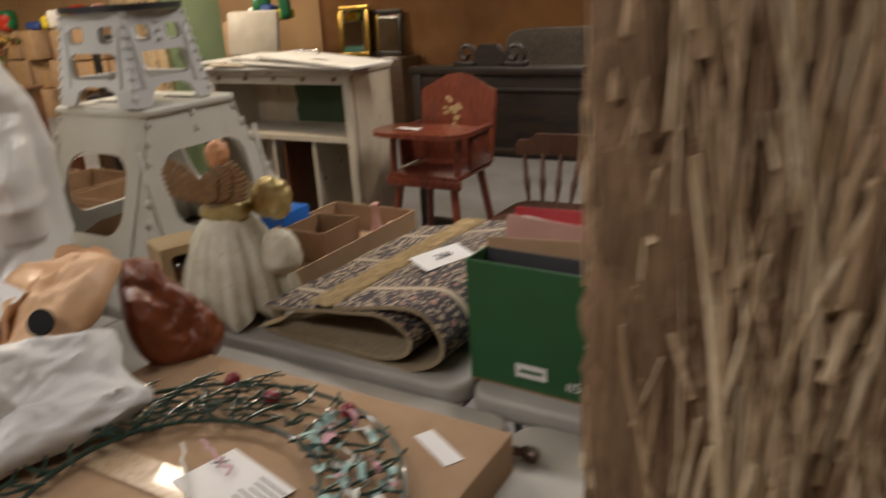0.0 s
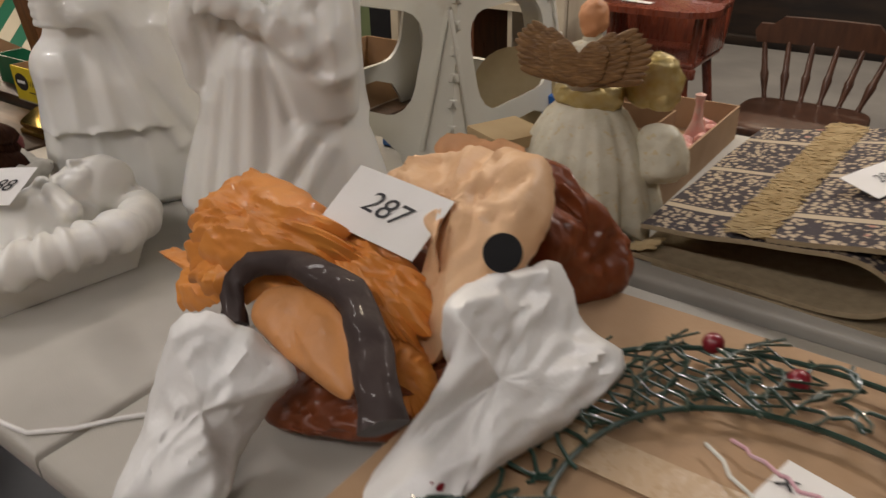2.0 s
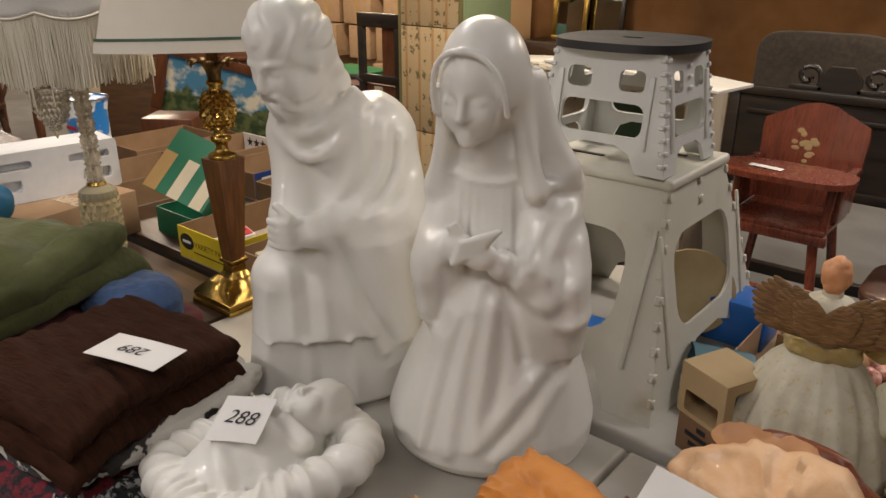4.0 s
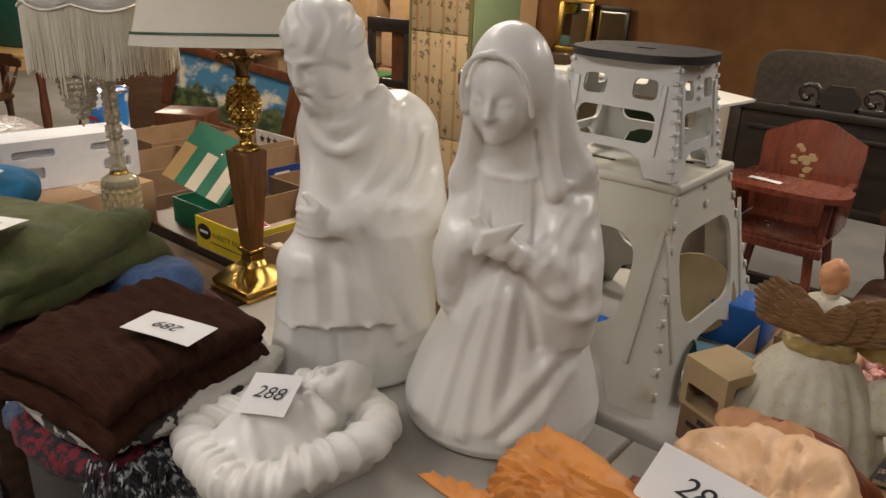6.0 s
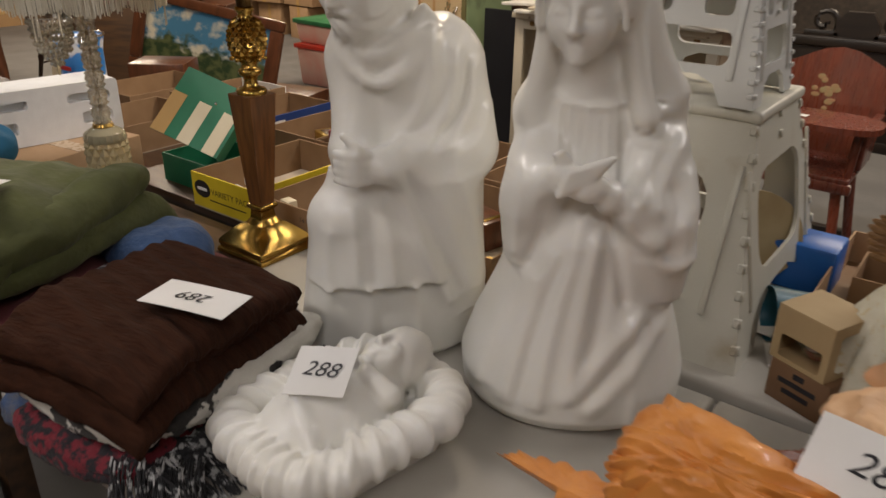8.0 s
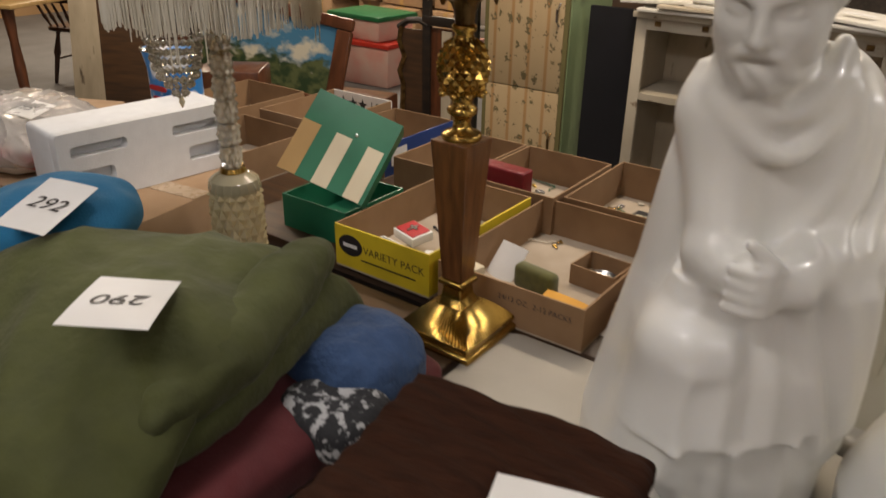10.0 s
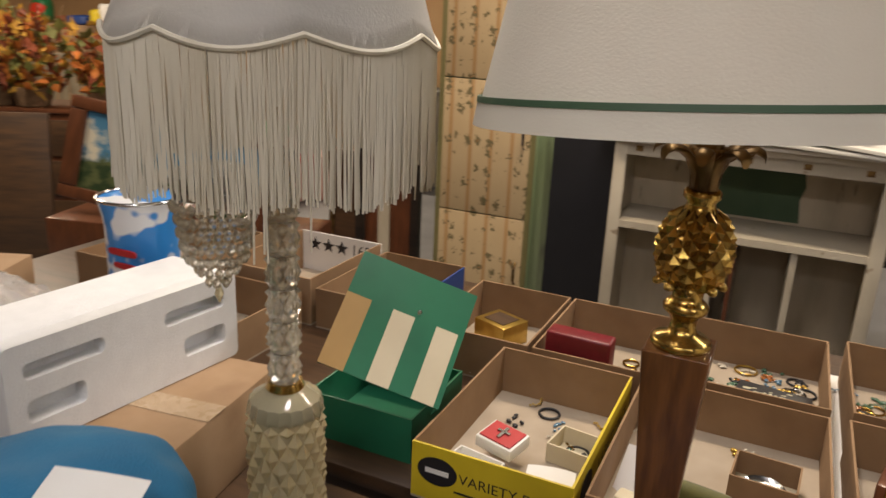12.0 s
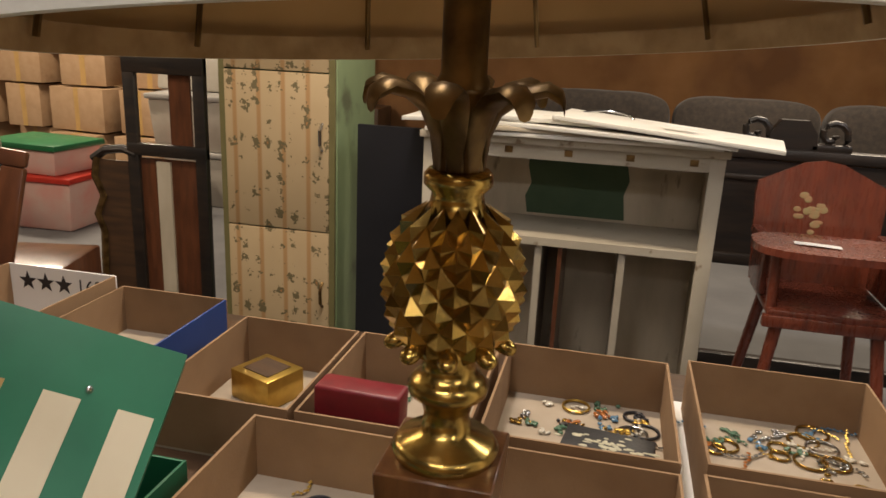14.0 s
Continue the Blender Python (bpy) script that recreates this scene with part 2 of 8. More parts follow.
trim_tan = mat("pleated_tan_trim", (0.5, 0.36, 0.19), 0.8, other=(0.36, 0.24, 0.11), scale=40, bump=0.0015, bump_scale=60)
burlap = mat("burlap", (0.4, 0.2, 0.075), 0.9, other=(0.3, 0.14, 0.05), scale=3, bump=0.002, bump_scale=220, spots=(0.2, 0.09, 0.035), spot_scale=1.1, spot=(0.5, 0.7))
concrete = mat("floor_concrete", (0.17, 0.17, 0.172), 0.6, other=(0.125, 0.125, 0.13), scale=2.5, bump=0.001, bump_scale=40, spots=(0.11, 0.105, 0.1), spot_scale=1.2)
wall_tan = mat("tan_wall", (0.4, 0.26, 0.13), 0.85, other=(0.33, 0.2, 0.1), scale=2, spots=(0.24, 0.14, 0.07), spot_scale=1.1, bump=0.0015, bump_scale=20)
ceiling_paint = mat("ceiling_paint", (0.2, 0.175, 0.145), 0.9, scale=3)
couch_cloth = mat("dark_upholstery", (0.035, 0.028, 0.023), 0.85, other=(0.06, 0.045, 0.035), scale=30, bump=0.0015, bump_scale=120, sheen=0.2)
red_print = mat("red_print", (0.4, 0.01, 0.015), 0.5)
teal = mat("teal_plastic", (0.02, 0.12, 0.17), 0.4)
blue_plastic = mat("blue_plastic", (0.02, 0.14, 0.5), 0.35)
# darker straw puts shade between stalks into colour; also plain brown baskets and stems
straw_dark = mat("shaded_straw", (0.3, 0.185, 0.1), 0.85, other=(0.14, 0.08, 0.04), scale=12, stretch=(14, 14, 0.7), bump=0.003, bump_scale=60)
straw = mat("dry_straw", (0.7, 0.52, 0.33), 0.8, other=(0.38, 0.245, 0.13), scale=12, stretch=(14, 14, 0.7), bump=0.002, bump_scale=60, vary=0.2)
straw_light = mat("pale_straw", (0.86, 0.72, 0.5), 0.8, other=(0.36, 0.23, 0.1), scale=12, stretch=(14, 14, 0.7))



def translucent(m, share):
    """Lets part of the light pass through a thin cloth."""
    nd, lk = m.node_tree.nodes, m.node_tree.links
    b, out = nd["Principled BSDF"], nd["Material Output"]
    tr, mx = nd.new("ShaderNodeBsdfTranslucent"), nd.new("ShaderNodeMixShader")
    lk.new(b.inputs["Base Color"].links[0].from_socket, tr.inputs["Color"])
    mx.inputs[0].default_value = share
    lk.new(b.outputs[0], mx.inputs[1])
    lk.new(tr.outputs[0], mx.inputs[2])
    lk.new(mx.outputs[0], out.inputs["Surface"])


for cloth_material, share in ((shade_linen, 0.18), (shade_lining, 0.5), (white_satin, 0.2)):
    translucent(cloth_material, share)

# ---- the room ----
X0, X1, Y0, Y1 = -12.0, 3.5, -3.5, 7.4
whole("floor", box(X1 - X0 + 0.4, Y1 - Y0 + 0.4, 0.12, (X0 + X1) / 2, (Y0 + Y1) / 2, -0.12), concrete, Matrix(), "grey painted concrete floor, scuffed", "floor", kind="structure")
whole("ceiling", box(X1 - X0 + 0.4, Y1 - Y0 + 0.4, 0.1, (X0 + X1) / 2, (Y0 + Y1) / 2, CEIL), ceiling_paint, Matrix(), "plain dull ceiling", "ceiling", kind="structure")
for nm, sx, sy, x, y, m in (("wall_north", X1 - X0 + 0.4, 0.2, (X0 + X1) / 2, Y1 + 0.1, wall_tan), ("wall_south", X1 - X0 + 0.4, 0.2, (X0 + X1) / 2, Y0 - 0.1, wall_tan),
                            ("wall_west", 0.2, Y1 - Y0, X0 - 0.1, (Y0 + Y1) / 2, wall_tan), ("wall_east", 0.2, Y1 - Y0, X1 + 0.1, (Y0 + Y1) / 2, wall_tan)):
    whole(nm, box(sx, sy, CEIL, x, y, 0), m, Matrix(), "tan wall of the sale room", "wall", kind="structure")


def hanging_cloth(x0, x1, y, z0, z1):
    """A burlap sheet hung on the wall, with slack folds and a stitched seam."""
    bm = bmesh.new()
    nx, nz_ = 90, 30
    grid = []
    for j in range(nz_ + 1):
        row = []
        for i in range(nx + 1):
            x, z = x0 + (x1 - x0) * i / nx, z0 + (z1 - z0) * j / nz_
            d = 0.02 * noise.noise(Vector((x * 2.2, z * 0.9, 3))) + 0.012 * noise.noise(Vector((x * 7, z * 1.5, 9)))
            row.append(bm.verts.new((x, y - 0.04 + d, z + 0.03 * noise.noise(Vector((x, 5, j / nz_))))))
        grid.append(row)
    for j in range(nz_):
        for i in range(nx):
            bm.faces.new((grid[j][i], grid[j][i + 1], grid[j + 1][i + 1], grid[j + 1][i]))
    bmesh.ops.solidify(bm, geom=bm.faces[:], thickness=0.004)
    return bm


whole("wall_hanging", hanging_cloth(-5.95, 3.3, Y1 - 0.02, 0.4, 2.6), burlap, Matrix(), "orange-brown burlap sheet hung along the wall", "wall cloth", smooth=180)


# ---- folding tables ----
def folding_table(x0, x1, y0, y1, top, fold=None):
    cx, cy, sx, sy = (x0 + x1) / 2, (y0 + y1) / 2, x1 - x0, y1 - y0
    ob = thing("folding_table", cx, cy, 0, label="white moulded plastic folding table with rounded lip and steel legs", category="table", group="folding tables")
    halves = [(-sx / 2, sx / 2)] if fold is None else [(-sx / 2, fold - cx - 0.003), (fold - cx + 0.003, sx / 2)]
    for a, b in halves:
        bm = bmesh.new()
        bmesh.ops.create_cube(bm, size=1, matrix=Matrix.LocRotScale(((a + b) / 2, 0, top - 0.022), None, (b - a, sy, 0.044)))
        bmesh.ops.bevel(bm, geom=[e for e in bm.edges if abs(e.verts[0].co.z - e.verts[1].co.z) > 0.02 and (abs(e.verts[0].co.x) > sx / 2 - 0.01)], offset=0.05, segments=6, profile=0.5, affect="EDGES")
        bmesh.ops.bevel(bm, geom=[e for e in bm.edges if e.calc_length() < sx and abs(e.verts[0].co.z - e.verts[1].co.z) < 0.001 and e.is_manifold and e.calc_face_angle(0) > 1], offset=0.012, segments=3, profile=0.5, affect="EDGES")
        part("tabletop", bm, table_plastic, ob)
    for s in (-1, 1):
        for k in (-1, 1):
            part("leg", tube([(s * (sx / 2 - 0.25), k * (sy / 2 - 0.1), top - 0.044), (s * (sx / 2 - 0.2), k * (sy / 2 - 0.06), 0.0)], 0.0125), table_steel, ob)
        part("brace", tube([(s * (sx / 2 - 0.235), -sy / 2 + 0.09, 0.45), (s * (sx / 2 - 0.235), sy / 2 - 0.09, 0.45)], 0.01), table_steel, ob)
    return ob


TOP = 0.76
folding_table(-2.51, -0.47, 0.23, 0.985, TOP, -1.487)
folding_table(-0.462, 1.25, 0.23, 0.985, TOP)
folding_table(-1.94, -0.6, 1.02, 1.78, TOP)
folding_table(-0.592, 1.1, 1.02, 1.78, TOP)


def wood_table(x0, x1, y0, y1):
    cx, cy, sx, sy = (x0 + x1) / 2, (y0 + y1) / 2, x1 - x0, y1 - y0
    ob = thing("wooden_table", cx, cy, 0, label="dark brown wooden table with square legs", category="table", group="wooden tables")
    part("tabletop", box(sx, sy, 0.03, 0, 0, TOP - 0.03, bevel=0.005), dark_wood, ob)
    part("apron", box(sx - 0.14, sy - 0.14, 0.08, 0, 0, TOP - 0.11), dark_wood, ob)
    for s in (-1, 1):
        for k in (-1, 1):
            part("leg", box(0.05, 0.05, TOP - 0.03, s * (sx / 2 - 0.05), k * (sy / 2 - 0.05), 0, bevel=0.004), dark_wood, ob)


wood_table(-4.45, -2.52, 0.2, 0.94)
wood_table(-4.45, -1.95, 0.99, 1.95)


# ---- moulded figures ----
def nets(f, lo, hi, h):
    """The surface f = 0 as a smooth quad mesh, on a grid of step h."""
    ax = [np.arange(a, b + h, h) for a, b in zip(lo, hi)]
    rough = [np.arange(a, b + 5 * h, 4 * h) for a, b in zip(lo, hi)]
    c = f(*np.meshgrid(*rough, indexing="ij"))
    near = np.abs(c)
    for k in range(3):
        near = np.minimum(near, np.roll(near, -1, k))
    at_block = np.ix_(*[np.minimum(np.arange(len(a)) // 4, len(r) - 1) for a, r in zip(ax, rough)])
    g, close = c[at_block], near[at_block] < 7 * h
    ii = np.nonzero(close)
    g[close] = f(*[a[i] for a, i in zip(ax, ii)])
    s = g < 0
    shape = tuple(n - 1 for n in g.shape)
    total, count = np.zeros((*shape, 3)), np.zeros(shape)
    corners = list(np.ndindex(2, 2, 2))

    def at(arr, c):
        return arr[c[0]:c[0] + shape[0], c[1]:c[1] + shape[1], c[2]:c[2] + shape[2]]

    for a in corners:
        for k in range(3):
            if a[k]:
                continue
            b = tuple(1 if i == k else v for i, v in enumerate(a))
            ga, gb = at(g, a), at(g, b)
            cross = at(s, a) != at(s, b)
            t = np.where(cross, ga / np.where(cross, ga - gb, 1), 0)
            p = np.zeros((*shape, 3)) + a
            p[..., k] = t
            total += np.where(cross[..., None], p, 0)
            count += cross
    on = count > 0
    index = -np.ones(shape, int)
    index[on] = np.arange(on.sum())
    cell = np.argwhere(on)
    verts = (cell + total[on] / count[on][:, None]) * h + np.array(lo)
    faces = []
    for k in range(3):
        i, j = [n for n in range(3) if n != k]
        sl = [slice(None)] * 3
        sl[k] = slice(0, -1)
        sh = [slice(None)] * 3
        sh[k] = slice(1, None)
        cr = s[tuple(sl)] != s[tuple(sh)]
        e = np.argwhere(cr)
        e = e[(e[:, i] > 0) & (e[:, j] > 0) & (e[:, i] < shape[i]) & (e[:, j] < shape[j]) & (e[:, k] < shape[k])]
        q = []
        for di, dj in ((-1, -1), (0, -1), (0, 0), (-1, 0)):
            c = e.copy()
            c[:, i] += di
            c[:, j] += dj
            q.append(index[c[:, 0], c[:, 1], c[:, 2]])
        quad = np.stack(q, 1)
        quad = quad[(quad >= 0).all(1)]
        faces += quad.tolist()
    return verts, faces


def smin(a, b, k):
    h = np.clip(0.5 + 0.5 * (b - a) / k, 0, 1)
    return b + (a - b) * h - k * h * (1 - h)


def ball(p, c, r):
    q = [(a - b) / d for a, b, d in zip(p, c, r)]
    n = np.sqrt(q[0] ** 2 + q[1] ** 2 + q[2] ** 2)
    return (n - 1) * min(r)


def limb(p, a, b, r, r2=None):
    a, b = np.array(a, float), np.array(b, float)
    d = b - a
    t = np.clip(((p[0] - a[0]) * d[0] + (p[1] - a[1]) * d[1] + (p[2] - a[2]) * d[2]) / (d @ d), 0, 1)
    q = np.sqrt(sum((p[i] - a[i] - t * d[i]) ** 2 for i in range(3)))
    return q - (r + ((r if r2 is None else r2) - r) * t)


def tuck(d, c, k):
    """Sinks the shape c into d with a soft rim."""
    return -smin(-d, c, k)


def sweep(p, a, c, b, r, r2=None, n=5):
    """A bowed ridge from a to b, drawn towards c."""
    a, b, c = (np.array(v, float) for v in (a, b, c))
    at = [a * (1 - t) ** 2 + 2 * c * t * (1 - t) + b * t * t for t in np.linspace(0, 1, n + 1)]
    rr = np.linspace(r, r if r2 is None else r2, n + 1)
    d = limb(p, at[0], at[1], rr[0], rr[1])
    for i in range(1, n):
        d = np.minimum(d, limb(p, at[i], at[i + 1], rr[i], rr[i + 1]))
    return d


def turned(p, c, nod, turn, size):
    """Coordinates of a head that nods and turns about c."""
    q = [(a - b) / size for a, b in zip(p, c)]
    cs, sn = math.cos(radians(turn)), math.sin(radians(turn))
    q = [cs * q[0] + sn * q[1], -sn * q[0] + cs * q[1], q[2]]
    cs, sn = math.cos(radians(nod)), math.sin(radians(nod))
    return (q[0], cs * q[1] - sn * q[2], sn * q[1] + cs * q[2])


def visage(q):
    """A softly moulded head that faces -y, about 0.17 high, with lowered lids."""
    d = smin(ball(q, (0, 0, 0.012), (0.056, 0.068, 0.08)), ball(q, (0, -0.022, -0.045), (0.041, 0.043, 0.043)), 0.035)
    for s in (-1, 1):
        d = smin(d, ball(q, (s * 0.03, -0.042, -0.025), (0.02, 0.018, 0.022)), 0.018)
        d = tuck(d, ball(q, (s * 0.025, -0.074, 0.001), (0.017, 0.013, 0.0105)), 0.012)
        d = smin(d, ball(q, (s * 0.025, -0.051, -0.001), (0.014, 0.0125, 0.008)), 0.006)
        d = tuck(d, sweep(q, (s * 0.012, -0.066, -0.006), (s * 0.025, -0.07, -0.011), (s * 0.038, -0.058, -0.006), 0.0012, 0.0012, 3), 0.003)
        d = smin(d, ball(q, (s * 0.008, -0.073, -0.027), (0.007, 0.007, 0.0055)), 0.005)
    d = smin(d, limb(q, (0, -0.065, 0.012), (0, -0.081, -0.022), 0.0055, 0.0085), 0.009)
    d = smin(d, limb(q, (-0.012, -0.064, -0.045), (0.012, -0.064, -0.045), 0.0048), 0.005)
    d = smin(d, limb(q, (-0.009, -0.063, -0.056), (0.009, -0.063, -0.056), 0.0055), 0.005)
    d = tuck(d, limb(q, (-0.015, -0.071, -0.0505), (0.015, -0.071, -0.0505), 0.0018), 0.004)
    return smin(d, ball(q, (0, -0.056, -0.074), (0.018, 0.015, 0.015)), 0.012)


def shell(p, rows, power=2.2):
    """A rounded body: half widths rx, ry and centre cx, cy follow the height."""
    z = np.array([r[0] for r in rows])
    rx, ry, cx, cy = (np.interp(p[2], z, [r[k] for r in rows]) for k in (1, 2, 3, 4))
    n = (np.abs((p[0] - cx) / rx) ** power + np.abs((p[1] - cy) / ry) ** power) ** (1 / power)
    return np.maximum((n - 1) * np.minimum(rx, ry) * 0.85, np.maximum(z[0] - p[2], p[2] - z[-1]))


def relief(p, d, rows):
    """Raises (or sinks) soft fold lines on the front of d; each runs from a over c to b in x and z."""
    front = np.clip(0.5 - p[1] * 18, 0, 1)
    for a, c, b, w, amp in rows:
        pts = [tuple(a[i] * (1 - t) ** 2 + 2 * c[i] * t * (1 - t) + b[i] * t * t for i in (0, 1)) for t in np.linspace(0, 1, 6)]
        r = None
        for (x0, z0), (x1, z1) in zip(pts, pts[1:]):
            dx, dz = x1 - x0, z1 - z0
            t = np.clip(((p[0] - x0) * dx + (p[2] - z0) * dz) / (dx * dx + dz * dz), 0, 1)
            q = (p[0] - x0 - t * dx) ** 2 + (p[2] - z0 - t * dz) ** 2
            r = q if r is None else np.minimum(r, q)
        d = d - 0.8 * amp * front * np.exp(-r / (1.4 * w * w))
    return d


def mary(x, y, z):
    p = (x, y, z)
    d = shell(p, [(0, 0.15, 0.14, 0.008, 0.01), (0.01, 0.172, 0.158, 0.008, 0.01), (0.03, 0.186, 0.17, 0.008, 0.01), (0.07, 0.189, 0.172, 0.008, 0.01), (0.13, 0.172, 0.158, 0.01, 0.008), (0.22, 0.137, 0.14, 0.015, 0.003), (0.32, 0.115, 0.128, 0.018, -0.003), (0.42, 0.11, 0.1, 0.018, 0.008), (0.5, 0.094, 0.08, 0.014, 0.015), (0.54, 0.06, 0.06, 0.0, 0.01)])
    d = smin(d, limb(p, (-0.066, 0.0, 0.49), (0.095, 0.02, 0.497), 0.042, 0.046), 0.05)
    # back of the veil, hanging wide to the hips
    d = smin(d, shell(p, [(0.2, 0.11, 0.06, 0.04, 0.08), (0.4, 0.122, 0.075, 0.04, 0.065), (0.5, 0.105, 0.075, 0.03, 0.05), (0.6, 0.085, 0.075, 0.01, 0.03), (0.68, 0.07, 0.07, -0.005, 0.0)]), 0.04)
    # hanging sleeves, close to the body, with turned hems
    wide = shell(p, [(0.215, 0.045, 0.04, 0.108, -0.055), (0.225, 0.058, 0.055, 0.105, -0.055), (0.3, 0.072, 0.068, 0.098, -0.06), (0.38, 0.075, 0.068, 0.09, -0.055), (0.46, 0.06, 0.06, 0.088, -0.02), (0.51, 0.035, 0.04, 0.085, 0.005)])
    slim = shell(p, [(0.265, 0.025, 0.03, -0.082, -0.055), (0.275, 0.036, 0.042, -0.082, -0.055), (0.36, 0.052, 0.058, -0.076, -0.055), (0.43, 0.052, 0.058, -0.066, -0.045), (0.5, 0.035, 0.04, -0.06, -0.005)])
    d = smin(d, smin(wide, limb(p, (0.1, -0.085, 0.35), (0.022, -0.135, 0.402), 0.04, 0.024), 0.03), 0.012)
    d = smin(d, smin(slim, limb(p, (-0.085, -0.08, 0.38), (-0.056, -0.128, 0.422), 0.034, 0.022), 0.03), 0.012)
    d = relief(p, d, [((0.03, 0.375), (0.05, 0.28), (0.062, 0.235), 0.008, -0.009), ((0.05, 0.37), (0.1, 0.3), (0.13, 0.36), 0.013, 0.009), ((0.085, 0.34), (0.12, 0.27), (0.155, 0.3), 0.013, 0.008), ((0.1, 0.48), (0.075, 0.44), (0.068, 0.4), 0.01, 0.008), ((0.135, 0.47), (0.1, 0.44), (0.095, 0.39), 0.011, 0.008), ((0.11, 0.4), (0.13, 0.36), (0.112, 0.32), 0.012, -0.009), ((0.148, 0.42), (0.155, 0.36), (0.14, 0.3), 0.012, 0.007),
                      ((-0.065, 0.39), (-0.068, 0.33), (-0.082, 0.28), 0.007, -0.006), ((-0.1, 0.43), (-0.11, 0.38), (-0.105, 0.3), 0.01, 0.006), ((0.045, 0.51), (0.05, 0.45), (0.046, 0.4), 0.009, -0.008),
                      ((-0.01, 0.36), (-0.04, 0.22), (-0.06, 0.06), 0.012, 0.008), ((0.012, 0.33), (-0.005, 0.2), (-0.015, 0.08), 0.011, 0.007), ((0.028, 0.34), (0.035, 0.25), (0.02, 0.15), 0.009, -0.005), ((0.09, 0.21), (0.045, 0.16), (0.0, 0.09), 0.013, 0.009), ((0.12, 0.18), (0.08, 0.11), (0.025, 0.06), 0.012, 0.008), ((0.1, 0.19), (0.06, 0.13), (0.01, 0.075), 0.006, -0.005),
                      ((-0.05, 0.3), (-0.09, 0.18), (-0.11, 0.06), 0.012, 0.007), ((-0.08, 0.26), (-0.13, 0.16), (-0.155, 0.07), 0.012, 0.007), ((-0.03, 0.3), (-0.065, 0.18), (-0.085, 0.07), 0.008, -0.004), ((0.14, 0.2), (0.155, 0.12), (0.15, 0.03), 0.012, 0.006), ((0.08, 0.2), (0.1, 0.1), (0.09, 0.03), 0.01, 0.005),
                      ((-0.064, 0.525), (0.0, 0.5), (0.066, 0.525), 0.005, 0.004)] + [((0.9 * u, 0.512), (u, 0.46), (0.95 * u + 0.002, 0.415), 0.0045, 0.003) for u in [-0.052 + 0.0145 * k for k in range(8)]])
    # hands crossed over the breast
    hand = smin(ball(p, (-0.045, -0.142, 0.432), (0.026, 0.016, 0.024)), ball(p, (-0.008, -0.15, 0.42), (0.028, 0.015, 0.022)), 0.012)
    for k in range(4):
        hand = smin(hand, limb(p, (-0.05 + 0.004 * k, -0.158, 0.412 + 0.0105 * k), (-0.002 + 0.007 * k, -0.158, 0.44 + 0.0085 * k), 0.0068, 0.005), 0.003)
    for k in range(3):
        hand = smin(hand, limb(p, (-0.03 - 0.007 * k, -0.146, 0.44), (-0.048 - 0.005 * k, -0.145, 0.47 - 0.003 * k), 0.006, 0.0045), 0.003)
    d = smin(d, hand, 0.006)
    d = smin(d, limb(p, (-0.02, -0.045, 0.6), (-0.005, -0.015, 0.51), 0.033), 0.02)
    q = turned(p, (-0.024, -0.066, 0.656), -12, -20, 0.84)
    hair = tuck(ball(q, (0, 0.012, 0.014), (0.065, 0.078, 0.088)), ball(q, (0, -0.085, -0.03), (0.054, 0.068, 0.095)), 0.008)
    veil = tuck(ball(q, (0.004, 0.03, 0.018), (0.082, 0.09, 0.106)), ball(q, (0, -0.085, -0.03), (0.068, 0.09, 0.115)), 0.007)
    for s in (-1, 1):
        veil = smin(veil, sweep(q, (0, -0.05, 0.088), (s * 0.072, -0.052, 0.088), (s * 0.07, -0.035, -0.03), 0.0065, 0.006, 6), 0.008)
    d = smin(d, np.minimum(smin(veil, hair, 0.006), visage(q)), 0.006)
    # veil falling from the cheeks over both shoulders
    d = smin(d, sweep(p, (-0.076, -0.055, 0.655), (-0.07, -0.045, 0.57), (-0.088, -0.035, 0.5), 0.012, 0.02), 0.02)
    d = smin(d, sweep(p, (0.04, -0.045, 0.66), (0.05, -0.055, 0.57), (0.072, -0.075, 0.5), 0.014, 0.018), 0.018)
    d = smin(d, sweep(p, (0.06, -0.01, 0.66), (0.075, -0.015, 0.58), (0.115, -0.02, 0.525), 0.02, 0.026), 0.025)
    d = smin(d, sweep(p, (0.07, -0.073, 0.505), (0.1, -0.055, 0.51), (0.135, -0.01, 0.5), 0.009, 0.008), 0.012)
    return tuck(d, sweep(p, (0.028, -0.08, 0.63), (0.032, -0.085, 0.57), (0.046, -0.1, 0.52), 0.004, 0.004), 0.009)


